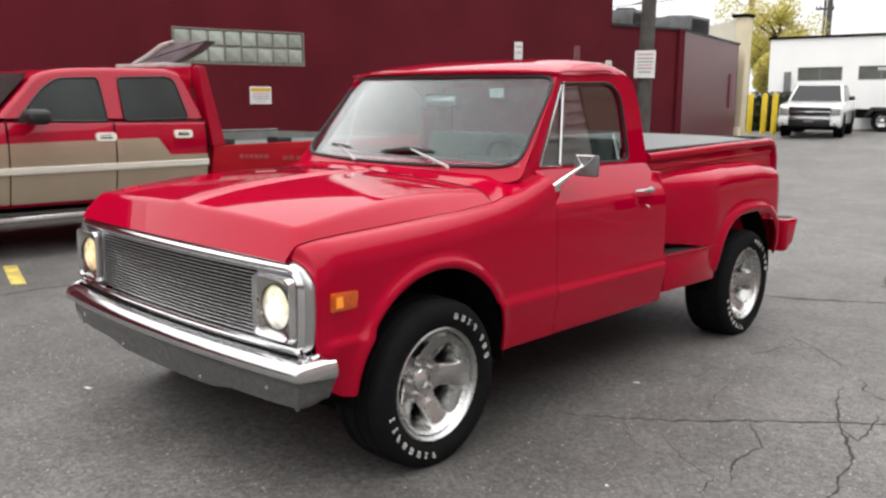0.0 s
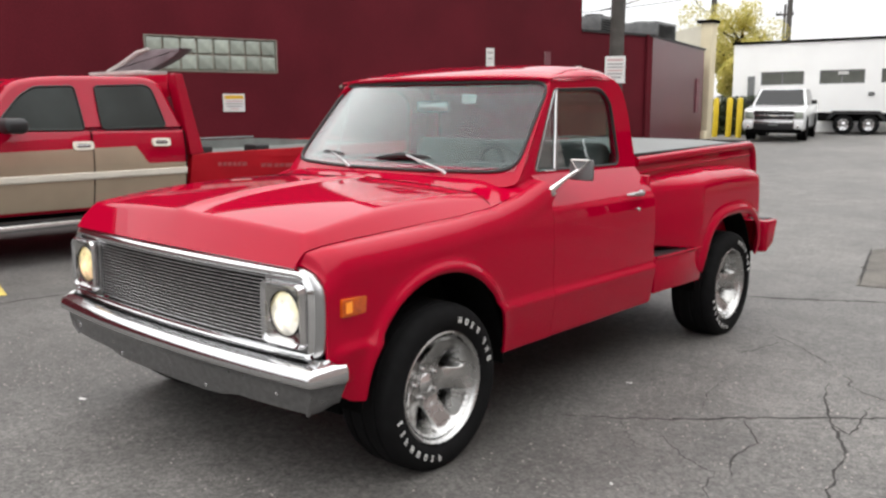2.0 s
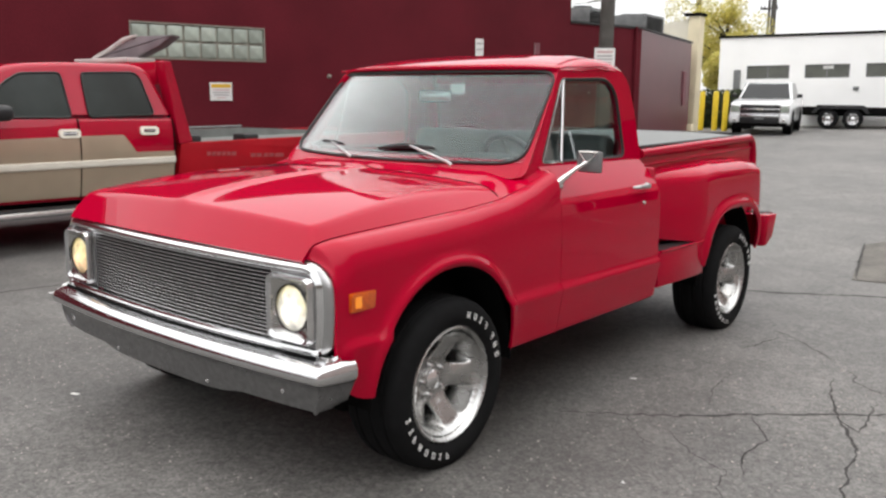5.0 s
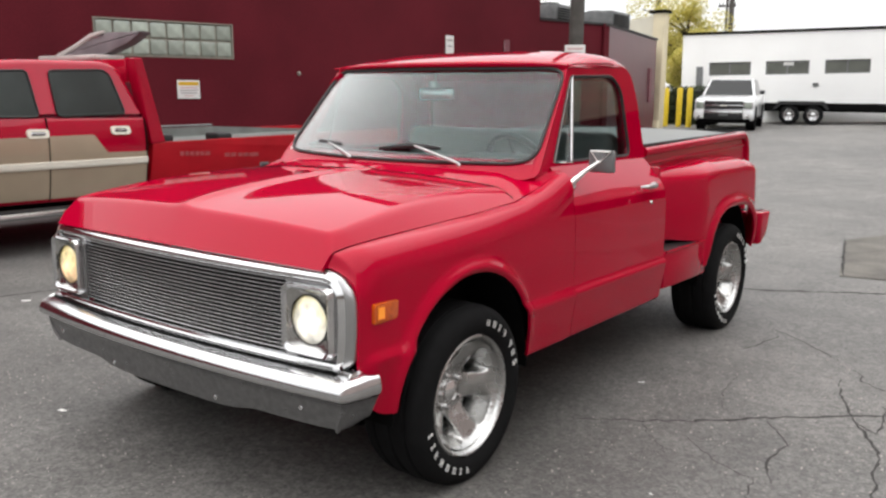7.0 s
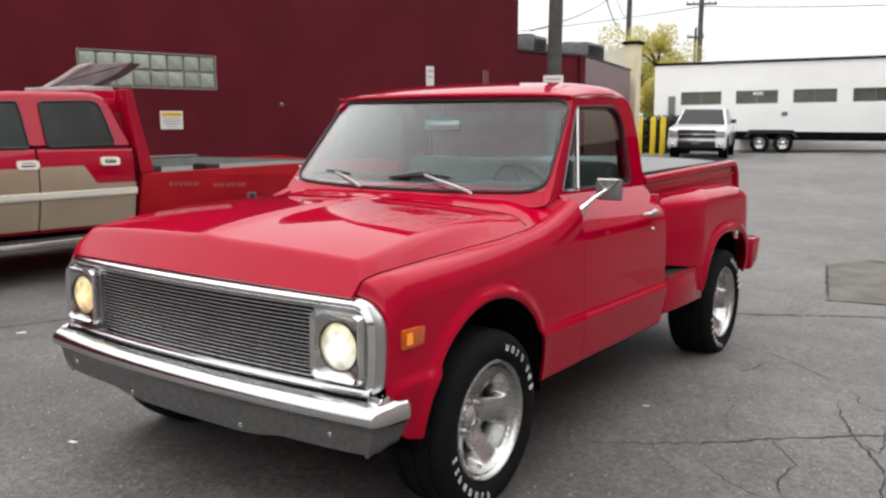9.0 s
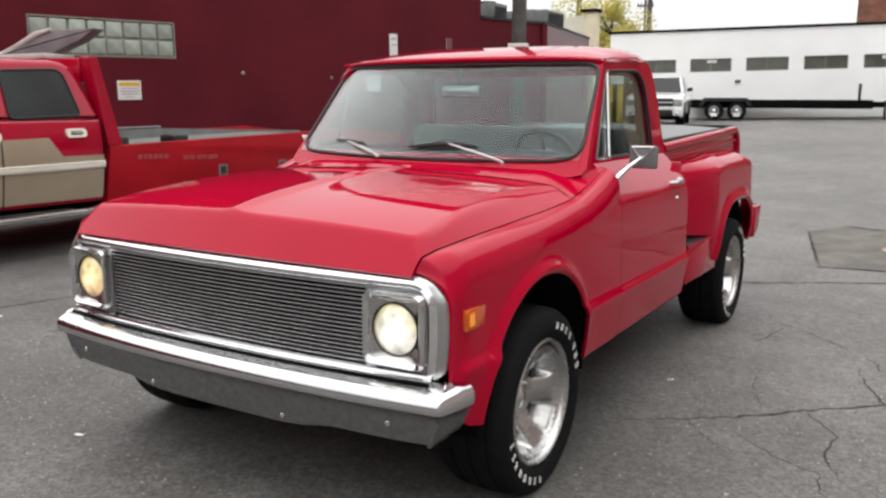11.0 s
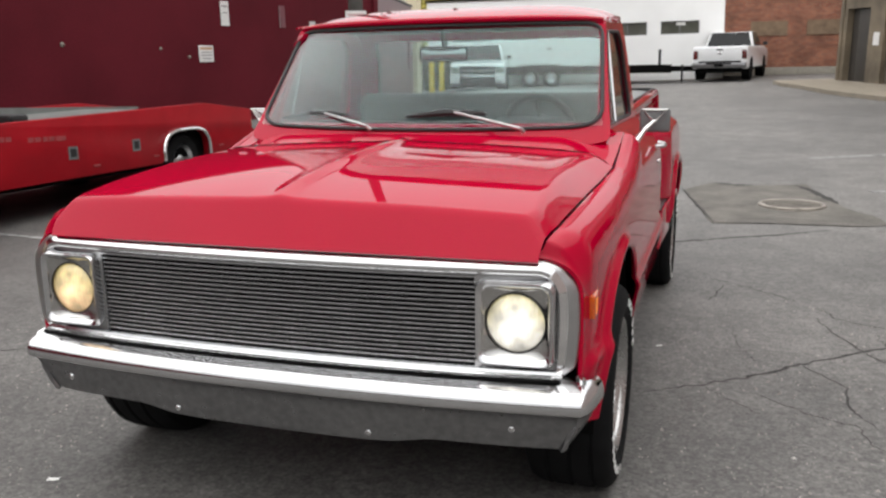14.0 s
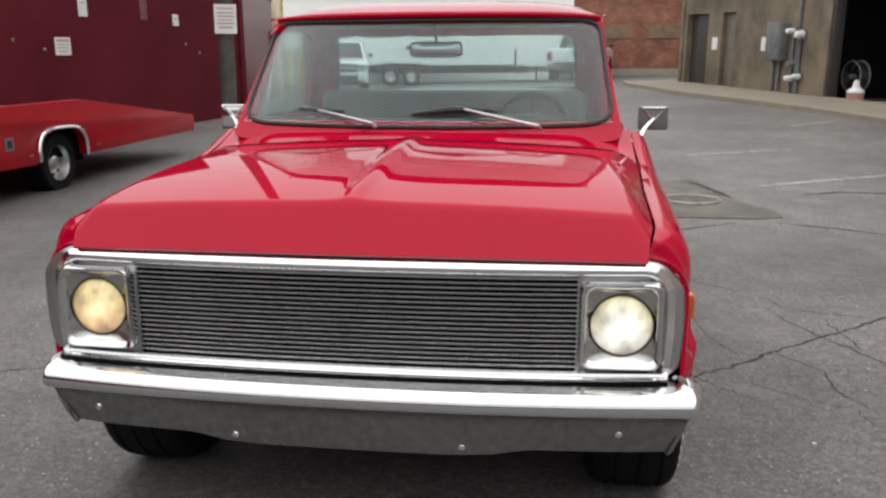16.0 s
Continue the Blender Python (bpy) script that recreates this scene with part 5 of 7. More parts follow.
part("deck", bm, DECK, tow, "grey steel deck")
part("far_rail", tube_bm([(TX2 + 0.12, 2.95, 1.065), (TX2 + 0.12, 4.9, 1.10)], 0.016, 8), STEEL_GREY, tow)
part("far_board", prism_bm([(2.95, 0.92), (2.95, 1.04), (4.9, 1.08), (7.6, 0.99), (7.6, 0.90)], lambda y, z: (TX2 + 0.13, y, z), (0.05, 0, 0)), DECK, tow)
part("winch", box_bm(-5.6, -5.3, 2.95, 3.17, 0.93, 1.06, 0.03), BLACK, tow, "black winch drum")
part("winch", box_bm(-5.60, -5.35, 3.80, 4.02, 0.95, 1.06, 0.03), BLACK, tow, "black strap box")
part("underframe", box_bm(-6.6, -5.4, -1.2, 7.2, 0.30, 0.55, 0.02), DARK, tow)
for y in (4.18, 5.165):
    sq = part("lamp_pocket", ring_bm([(y - 0.065, 0.595), (y + 0.065, 0.595), (y + 0.065, 0.725), (y - 0.065, 0.725)], [(y - 0.042, 0.618), (y + 0.042, 0.618), (y + 0.042, 0.702), (y - 0.042, 0.702)], lambda a, b: (TX + 0.008, a, b), (1, 0, 0), 0.01), STEEL_GREY, bed_side_ob, "square metal lamp pocket")
    part("pocket_lamp", box_bm(TX + 0.001, TX + 0.005, y - 0.045, y + 0.045, 0.615, 0.705), BLACK, bed_side_ob)
for y0, y1, z in ((3.02, 3.07, 0.868), (3.085, 3.135, 0.866), (3.15, 3.20, 0.864), (3.215, 3.265, 0.862), (3.28, 3.33, 0.86), (3.345, 3.41, 0.858), (3.61, 3.68, 0.832), (3.695, 3.77, 0.830), (3.80, 3.86, 0.826), (3.875, 3.95, 0.824), (3.965, 4.10, 0.82)):
    part("lettering_bar", box_bm(TX + 0.001, TX + 0.003, y0, y1, z - 0.022, z + 0.022), FADED_PINK, bed_side_ob)
for y in (3.1, 4.5, 5.5, 6.85):
    part("side_lamp", box_bm(TX + 0.001, TX + 0.014, y - 0.05, y + 0.05, 0.445 + 0.01 * y, 0.465 + 0.01 * y, 0.004), FADED_PINK, bed_side_ob)
plain_wheel(tow, TX - 0.07, 6.12, 0.375, 0.335, 0.28, "+x", None, BEZEL)
plain_wheel(tow, TX2 + 0.35, 6.12, 0.375, 0.335, 0.28, "+x", None, BEZEL)
plain_wheel(tow, TX - 0.05, -0.85, 0.38, 0.37, 0.26, "+x", None, BEZEL)
plain_wheel(tow, TX2 + 0.31, -0.85, 0.38, 0.37, 0.26, "+x", None, BEZEL)
part("rear_well", box_bm(-6.9, TX - 0.12, 5.62, 6.68, 0.42, 0.92), DARK, tow)

# ---- unseen plain walls that close the lot behind the camera's way ----
ob = part("wall_east", box_bm(14.52, 52, 0.09, 0.34, -3.0, 10.3), CLOSING)
ob.matrix_world = BE
tagged(ob, "faded red wall clad in horizontal siding boards", "wall", kind="structure")
part("upper_storey", box_bm(4.0, 14.518, 0.09, 0.34, 5.16, 10.3), CLOSING, ob)
rows = [(14.53, 37.4, -0.6 + 0.28 * k) for k in range(39)] + [(4.0, 10.51, 5.17 + 0.28 * k) for k in range(18)]
boards = {}
for x, run, z in rows:
    if x not in boards:
        one = boards[x] = part("board", prism_bm([(0.088, 0.0), (0.088, 0.285), (0.080, 0.285), (0.03, 0.0)], lambda y, z: (x, y, z), (run, 0, 0)), SIDING, ob)
    else:
        one = boards[x].copy()
        scene.collection.objects.link(one)
    one.location.z = z
# assumed wall out of view, added to darken reflections near the horizon
ob = part("wall_south", box_bm(-40, 40, -26.3, -26.0, -1.0, 4.0), CLOSING)
tagged(ob, "unseen plain brown wall added across the lot", "wall", kind="structure")


# ---- the red step-side pickup ----
truck = thing("pickup_truck", pose(0, 0, 0), "glossy red vintage step-side pickup with chrome grille, parked on asphalt", "pickup truck")

SIDE = [(0.36, 0.925), (0.41, 0.936), (0.50, 0.950), (0.575, 0.961), (0.603, 0.967), (0.611, 0.968), (0.619, 0.965), (0.634, 0.953), (0.645, 0.950), (0.70, 0.949), (0.85, 0.948), (0.95, 0.944), (1.0, 0.938), (1.06, 0.925), (1.16, 0.90)]
GAP_X = [(-0.70, 0.785), (-0.635, 0.80), (-0.5, 0.822), (0.0, 0.838), (0.42, 0.861), (0.80, 0.852)]
GAP_Z = [(-0.70, 0.915), (-0.65, 0.932), (-0.60, 0.955), (-0.52, 0.972), (-0.40, 0.982), (-0.1, 1.0), (0.2, 1.02), (0.42, 1.043), (0.60, 1.085), (0.80, 1.15), (2.0, 1.15)]


def taper(y):
    return -0.034 * max((0.1 - y) / 0.75, 0) ** 1.8


def arch_d(y, z, yc, hw, z0, h, p=2.0):
    """Distance outside a wheel arch, about, in metres."""
    return ((abs((y - yc) / hw) ** p + abs((z - z0) / h) ** p) ** (1 / p) - 1) * (hw + h) / 2


def skin_x(y, z):
    x = interp(z, SIDE) + taper(y)
    d = arch_d(y, z, 0.0, 0.415, 0.40, 0.425)
    fade = smooth(0.47, 0.30, y) if z < 0.62 else 1.0
    if z >= 0.62:
        fade = 1 - (1 - smooth(0.47, 0.30, y)) * smooth(0.80, 0.62, z)
    if d > -0.05:
        x += 0.022 * math.exp(-((d - 0.018) / 0.026) ** 2) * fade
    return x


def arch_z(y, yc, hw, z0, h, low, p=2.0):
    u = abs((y - yc) / hw)
    return max(low, z0 + h * (1 - u ** p) ** (1 / p)) if u < 1 else low


def spaced(stops, n):
    """n + 1 values over a polyline of stops, as (value, weight) pairs."""
    total = sum(w for _, w in stops[1:])
    out, k, done = [], 0, 0.0
    for i in range(n + 1):
        s = total * i / n
        while k < len(stops) - 2 and done + stops[k + 1][1] < s - 1e-9:
            done += stops[k + 1][1]
            k += 1
        out.append(stops[k][0] + (stops[k + 1][0] - stops[k][0]) * min((s - done) / stops[k + 1][1], 1))
    return out


def fender_front(sx):
    ys = spaced([(-0.622, 0), (-0.58, 0.9), (-0.44, 0.6), (-0.40, 1.6), (-0.2, 1.2), (0.2, 1.2), (0.40, 1.4), (0.43, 1.0), (0.782, 1.0)], 96)

    def f(u, v):
        y = ys[round(u * 96)]
        zb = arch_z(y, 0.0, 0.415, 0.40, 0.425, 0.405 + 0.05 * smooth(-0.45, -0.62, y))
        xg, zg = interp(y, GAP_X) + 0.004, interp(y, GAP_Z)
        zk = max(zg - 0.115, zb + 0.02)
        # the front edge closes on the grille surround's outline
        b = smooth(-0.52, -0.622, y)
        c = smooth(-0.598, -0.622, y)
        back = 0.037 * smooth(-0.44, -0.622, y)
        if v < 0.62:
            z = zb + (zk - zb) * v / 0.62
            x, zf = skin_x(y, z), zb + (0.810 - zb) * v / 0.62
            return (sx * (x + (0.911 - x) * b ** 1.6), y + back, z + (zf - z) * b)
        a = (v - 0.62) / 0.38 * math.pi / 2
        xk = skin_x(y, zk)
        x, z = xg + (xk - xg) * math.cos(a) ** 0.85, zk + (zg + 0.004 - zk) * math.sin(a) ** 0.9
        xf, zf = 0.784 + 0.127 * math.cos(a), 0.810 + 0.106 * math.sin(a)
        m = b * math.cos(a) + c * (1 - math.cos(a))
        return (sx * (x + (xf - x) * m ** 1.6), y + back * (0.18 + 0.82 * math.cos(a)), z + (zf - z) * m)
    return part("front_fender", grid_bm(f, 96, 66, (sx, 0, 0), 0.012), PAINT, truck)


def door(sx):
    def f(u, v):
        y = 0.785 + u * 1.01
        z = 0.415 + (1.165 - 0.415) * v
        x = skin_x(y, min(z, 1.03))
        if z > 1.0:
            t = (z - 1.0) / 0.165
            x = 0.938 - 0.134 * t ** 1.2
        return (sx * x, y, z)
    d = part("door", grid_bm(f, 24, 100, (sx, 0, 0), 0.014), PAINT, truck)
    # outside handle: two feet, a grip and a push button
    bm = tube_bm([(sx * 0.935, 1.49, 1.034), (sx * 0.968, 1.50, 1.038), (sx * 0.974, 1.55, 1.039), (sx * 0.968, 1.60, 1.038), (sx * 0.935, 1.61, 1.036)], [0.008, 0.011, 0.012, 0.012, 0.009], 8)
    join(bm, revolve_bm([(0, 0.001), (0.0, 0.016), (0.022, 0.015), (0.026, 0.001)], "x", 16))
    for v in bm.verts:
        if abs(v.co.x) < 0.1:
            v.co += Vector((0, 1.625, 1.037))
            v.co.x = sx * (0.936 + v.co.x)
    part("door_handle", bm, BEZEL, d, "chrome push-button door handle")
    bm = revolve_bm([(0, 0.001), (0, 0.011), (0.008, 0.010), (0.010, 0.001)], "x", 14)
    for v in bm.verts:
        v.co = Vector((sx * (0.943 + v.co.x), v.co.y + 1.60, v.co.z + 0.95))
    part("lock", bm, CHROME, d, "round chrome key lock")
    return d


def green_x(z):
    return 0.800 - (z - 1.165) * 0.142


WINDOW = [(0.822, 1.180), (1.055, 1.572), (1.505, 1.590), (1.600, 1.52), (1.640, 1.182)]
CAB_SIDE = [(0.804, 1.160), (1.030, 1.612), (1.40, 1.644), (1.64, 1.646), (1.73, 1.600), (1.780, 1.47), (1.802, 1.30), (1.825, 1.160)]
CAB_REAR = [(1.10, 1.828), (1.16, 1.822), (1.30, 1.798), (1.47, 1.776), (1.59, 1.728), (1.64, 1.66)]


def cab_side(sx):
    outer = resample(rounded(CAB_SIDE, [0.01, 0.02, 0.08, 0.06, 0.05, 0.06, 0.06, 0.02], 6), 96)
    inner = resample(rounded(WINDOW, [0.03, 0.02, 0.06, 0.06, 0.05], 6), 96)
    mid = [tuple(Vector(i).lerp(Vector(o), 0.2)) for i, o in zip(inner, outer)]

    def place(y, z, add=0.0):
        return (sx * (green_x(z) + add), y, z)
    cab = part("cab_side", ring_bm(outer, inner, place, (sx, 0, 0), 0.03), PAINT, truck)
    part("window_seal", tube_bm([place(y, z, -0.006) for y, z in inner], 0.009, 6, True), BLACK, cab, "black rubber window seal")
    # door glass behind the chrome division post, and the small vent pane before it
    post_b, post_t = (1.0, 1.172), (1.083, 1.578)
    g = [(1.0, 1.165), (1.085, 1.585), (1.52, 1.60), (1.61, 1.53), (1.625, 1.165)]
    bm = prism_bm(rounded(g, 0.05), lambda y, z: (sx * (green_x(z) - 0.016), y, z), (-sx * 0.004, 0, 0))
    w = part("door_glass", bm, GLASS, cab, "clear side window glass")
    w.visible_shadow = False
    g = [(0.81, 1.165), (1.05, 1.575), (1.078, 1.575), (0.996, 1.165)]
    w = part("vent_glass", prism_bm(g, lambda y, z: (sx * (green_x(z) - 0.012), y, z), (-sx * 0.004, 0, 0)), GLASS, cab, "triangular vent window pane")
    w.visible_shadow = False
    part("vent_post", tube_bm([(sx * (green_x(z) - 0.004), y, z) for y, z in (post_b, post_t)], 0.0075, 8), CHROME, cab, "thin chrome vent window post")
    part("vent_frame", tube_bm([(sx * (green_x(z) - 0.002), y, z) for y, z in ((0.99, 1.178), (0.836, 1.18), (1.058, 1.568))], 0.0055, 6), CHROME, cab, "thin chrome vent window frame")
    part("drip_rail", tube_bm([(sx * (green_x(z) + 0.012), y, z) for y, z in ((1.02, 1.622), (1.10, 1.632), (1.44, 1.650), (1.50, 1.644))], 0.006, 6), PAINT, cab)
    return cab


def ws_point(u, v, grow=0.0):
    """The windscreen's sheet: u from -1 to 1 across, v from 0 to 1 up."""
    half = (0.778 + (0.722 - 0.778) * v)
    x = u * half
    y = (0.555 + 0.135 * u * u) * (1 - v) + (0.895 + 0.15 * u * u) * v
    z = 1.170 + 0.012 * u * u * (1 - v) + (1.606 - 1.170) * v
    n = Vector((0.35 * u, -0.72, 0.60)).normalized()
    return Vector((x, y, z)) + n * grow


def windscreen():
    loop = resample(rounded([(-1, 0), (1, 0), (1, 1), (-1, 1)], [0.16, 0.16, 0.12, 0.12], 6), 120)
    bm = grid_bm(lambda u, v: ws_point(2 * u - 1, v), 32, 16, (0, -1, 0.5), 0.005)
    g = part("windscreen", bm, GLASS_SCREEN, truck, "curved clear windscreen")
    g.visible_shadow = False
    part("windscreen_seal", tube_bm([ws_point(u, v, 0.002) for u, v in loop], 0.0085, 8, True), BLACK, truck, "black rubber windscreen seal")
    # painted surround, between the glass and the pillars
    outer = resample(rounded([(-1.045, -0.15), (1.045, -0.15), (1.012, 1.04), (-1.012, 1.04)], 0.08, 6), 120)
    bm = ring_bm(outer, loop, lambda u, v: ws_point(u, v, -0.002), (0, -1, 0.4), 0.02)
    part("windscreen_frame", bm, PAINT, truck)


def pillar(sx):
    def f(u, v):
        a = ws_point(sx * 1.004, u * 1.16 - 0.14, -0.001)
        z = a.z
        y2 = 0.812 + (z - 1.16) * 0.54
        b = Vector((sx * green_x(z), y2, z))
        c = a.lerp(b, 0.6) + Vector((sx * 0.010, -0.010, 0))
        return a * (1 - v) ** 2 + c * 2 * v * (1 - v) + b * v * v
    part("pillar", grid_bm(f, 16, 8, (sx, -1, 0), 0.025), PAINT, truck)


def roof():
    def f(u, v):
        x = (2 * u - 1) * (0.740 - 0.012 * smooth(0.75, 1.0, v) - 0.012 * smooth(0.12, 0.0, v))
        k = abs(2 * u - 1)
        y0 = 0.880 + 0.158 * k * k
        y1 = 1.735 - 0.05 * k ** 4
        y = y0 + (y1 - y0) * v
        rise = 0.022 + 0.064 * (1 - (1 - min(v / 0.62, 1)) ** 2.2)
        if v > 0.82:
            rise -= 0.046 * ((v - 0.82) / 0.18) ** 2.2
        z = 1.618 + 0.016 * smooth(0.3, 0.7, v) + rise * (1 - k ** 4.6) ** 0.52
        return (x, y, z)
    part("roof", grid_bm(f, 64, 36, (0, 0, 1), 0.016), PAINT, truck)
    bm = tube_bm([((2 * i / 30 - 1) * 0.726, 0.886 + 0.158 * (2 * i / 30 - 1) ** 2, 1.630 - 0.008 * abs(2 * i / 30 - 1) ** 6) for i in range(31)], [0.013 - 0.006 * abs(2 * i / 30 - 1) ** 8 for i in range(31)], 8)
    part("roof_lip", bm, PAINT, truck)
    bm = grid_bm(lambda u, v: ((2 * u - 1) * 0.69, (0.935 + 0.15 * (2 * u - 1) ** 2) * (1 - v) + 1.60 * v, 1.610), 16, 4, (0, 0, -1), 0.008)
    part("headliner", bm, SEAT, truck, "dark grey cab headliner")


def cab_back():
    def place(u, v):
        z = 1.10 + (1.64 - 1.10) * v
        return (u * (green_x(max(z, 1.165)) - 0.002), interp(z, CAB_REAR) + 0.015 * (1 - u ** 4), z)
    outer = resample(rounded([(-1, 0), (1, 0), (1, 1), (-1, 1)], 0.03, 3), 100)
    inner = resample(rounded([(-0.83, 0.20), (0.83, 0.20), (0.86, 0.92), (-0.86, 0.92)], 0.09, 6), 100)
    part("cab_back", ring_bm(outer, inner, place, (0, 1, 0), 0.03), PAINT, truck)
    part("back_window_seal", tube_bm([place(*p) for p in inner], 0.013, 6, True), BLACK, truck)
    bm = grid_bm(lambda u, v: place((2 * u - 1) * 0.86, 0.19 + 0.735 * v), 12, 6, (0, 1, 0), 0.005)
    g = part("back_window", bm, GLASS, truck, "clear rear window")
    g.visible_shadow = False
    part("cab_back_lower", box_bm(-0.90, 0.90, 1.79, 1.82, 0.42, 1.12, 0.01), PAINT, truck)


def hood_front(x):
    return -0.672 + 0.036 * (x / 0.8) ** 2


def hood_z(x, y):
    ax = abs(x)
    top = 1.127 - 0.075 * max(0.46 - y, 0.0) ** 2.3 - 0.026 * (ax / 0.72) ** 2
    top += 0.011 * math.exp(-(ax / 0.030) ** 2) * smooth(-0.66, -0.45, y) + 0.004 * math.exp(-(ax / 0.09) ** 2)
    yf = hood_front(x)
    face = 0.914 + (y - yf) * 1.46 - 0.006 * (ax / 0.8) ** 2 + 0.004 * math.exp(-(ax / 0.06) ** 2) * smooth(yf, yf + 0.14, y)
    side = interp(y, GAP_Z) + 0.002 + (interp(y, GAP_X) - ax) * (0.60 + 0.45 * smooth(0.45, -0.5, y))
    return soft_min(soft_min(top, face, 0.017), side, 0.022)


def hood():
    vs = spaced([(0, 0), (0.06, 0.8), (0.10, 2.2), (0.2, 0.8), (1, 3.0)], 80)
    us = spaced([(-1, 0), (-0.80, 1.6), (-0.08, 2), (0.08, 1.2), (0.80, 2), (1, 1.6)], 100)

    def f(u, v):
        k, w = us[round(u * 100)], vs[round(v * 80)]
        y = hood_front(k * 0.79) * (1 - w) + (0.4595 - 0.04 * k * k) * w
        x = k * (interp(y, GAP_X) - 0.004)
        return (x, y, hood_z(x, y))
    part("hood", grid_bm(f, 100, 80, (0, 0, 1), 0.012), PAINT, truck, "red hood with a sharp front slope and a centre crease")


def hood_seam():
    path = []
    for i in range(41):
        k = (i / 20 - 1) * 0.985
        x, y = k * 0.853, 0.4615 - 0.04 * k * k
        path.append((x, y, hood_z(x, y - 0.004) + 0.0005))
    # dark tube stands in for the shaded gap at the hood's rear edge
    part("hood_seam", tube_bm(path, 0.0028, 6), DARK, truck, "dark line drawn along the gap behind the hood")


def cowl():
    def f(u, v):
        k = 2 * u - 1
        x = k * 0.853
        y0 = 0.462 - 0.04 * k * k
        y1 = 0.560 + 0.225 * min(abs(k) * 0.853 / 0.80, 1.05) ** 2
        y = y0 + (y1 - y0) * v
        z0 = hood_z(min(abs(x), 0.853) * 0.999, 0.44) - 0.006 if abs(x) < 0.85 else interp(0.44, GAP_Z)
        z1 = 1.155
        z = z0 + (z1 - z0) * smooth(-0.2, 1.1, v)
        return (x, y, z + (interp(y, GAP_Z) + 0.003 - z) * smooth(0.72, 1.0, abs(k)))
    part("cowl_panel", grid_bm(f, 48, 12, (0, 0, 1), 0.01), PAINT, truck)


def wiper(pivot, top, b0, b1):
    px, py, pz = pivot
    arm = part("wiper_arm", tube_bm([(px + 0.012, py + 0.005, pz - 0.014), (px, py - 0.005, pz), tuple(top)], [0.009, 0.008, 0.005], 8), BEZEL, truck, "satin chrome wiper arm")
    mid = Vector(b0).lerp(Vector(b1), 0.5) + Vector((0, -0.012, 0.012))
    part("wiper_blade", tube_bm([b0, tuple(Vector(b0).lerp(mid, 0.5)), tuple(mid), tuple(Vector(b1).lerp(mid, 0.5)), b1], [0.006, 0.011, 0.016, 0.012, 0.006], 8), BLACK, arm, "black rubber wiper blade")


def grille():
    # chrome surround: a rounded frame whose edge turns back to the fenders
    def y_at(x):
        return -0.668 + 0.05 * (abs(x) / 0.88) ** 2.2
    # outline with its outward directions: rounded upper corners, nearly square lower ones
    outline = []

    def arc(cx, cz, r, a0, n):
        for k in range(n + 1):
            a = radians(a0 + 90 * k / n)
            outline.append((cx + r * math.cos(a), cz + r * math.sin(a), math.cos(a), math.sin(a)))
    arc(0.882 - 0.095, 0.908 - 0.095, 0.095, 0, 24)
    outline.extend((0.787 - 1.574 * k / 80, 0.908, 0, 1) for k in range(1, 80))
    arc(-0.882 + 0.095, 0.908 - 0.095, 0.095, 90, 24)
    outline.extend((-0.882, 0.813 - 0.191 * k / 12, -1, 0) for k in range(1, 12))
    arc(-0.832, 0.622, 0.05, 180, 12)
    outline.extend((-0.832 + 1.664 * k / 80, 0.572, 0, -1) for k in range(1, 80))
    arc(0.832, 0.622, 0.05, 270, 12)
    outline.extend((0.882, 0.622 + 0.191 * k / 12, 1, 0) for k in range(1, 12))
    # how far in at the sides, at the top, at the bottom, and how far back
    section = [(-0.020, 0.0, 0.0, 0.040), (-0.021, 0.0, 0.0, 0.030), (-0.016, 0.0, 0.0, 0.022), (-0.006, 0.001, 0.0, 0.015), (0.008, 0.007, 0.002, 0.009), (0.020, 0.018, 0.007, 0.000), (0.028, 0.031, 0.016, -0.006), (0.036, 0.040, 0.024, 0.002), (0.044, 0.045, 0.028, 0.018)]
    rows = []
    for n, (side, top, low, back) in enumerate(section):
        wide = (0.020, 0.020, 0.016, 0.010, 0.004)[n] if n < 5 else 0.0  # bent wider on the far side
        rows.append([Vector((x - nx * ((side - wide * (nx < 0)) * abs(nx) + (top if nz > 0 else low) * (1 - abs(nx))), y_at(x) + back, z - nz * (top if nz > 0 else low))) for x, z, nx, nz in outline])

    def strip(first, last):
        out = bmesh.new()
        own = [[out.verts.new(p) for p in r] for r in rows[first:last + 1]]
        count = len(outline)
        for a, b in zip(own, own[1:]):
            for k in range(count):
                out.faces.new((a[k], a[(k + 1) % count], b[(k + 1) % count], b[k]))
        bmesh.ops.recalc_face_normals(out, faces=out.faces)
        return out
    for r in rows:
        for p in r:  # the sides bow outwards a little
            p.x -= math.copysign(0.012, p.x) * smooth(0.80, 0.88, abs(p.x)) * ((p.z - 0.74) / 0.15) ** 2 * smooth(0.90, 0.86, p.z)
    sur = part("grille_surround", strip(4, 8), CHROME, truck, "rounded chrome grille surround", 70)
    # same chrome as the surround, its darker reflection put into the colour
    part("surround_flange", strip(0, 4), BEZEL, sur, "", 70)
    for sx in (1, -1):
        bm = grid_bm(lambda u, v: (sx * (0.618 + 0.228 * u), y_at(0.618 + 0.228 * u) + 0.020, 0.592 + 0.285 * v), 8, 2, (0, -1, 0), 0.006)
        part("lamp_panel", bm, BEZEL, sur)
    bm = grid_bm(lambda u, v: ((2 * u - 1) * 0.85, y_at((2 * u - 1) * 0.85) + 0.055, 0.59 + 0.30 * v), 12, 2, (0, -1, 0), 0.01)
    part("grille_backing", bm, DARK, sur)
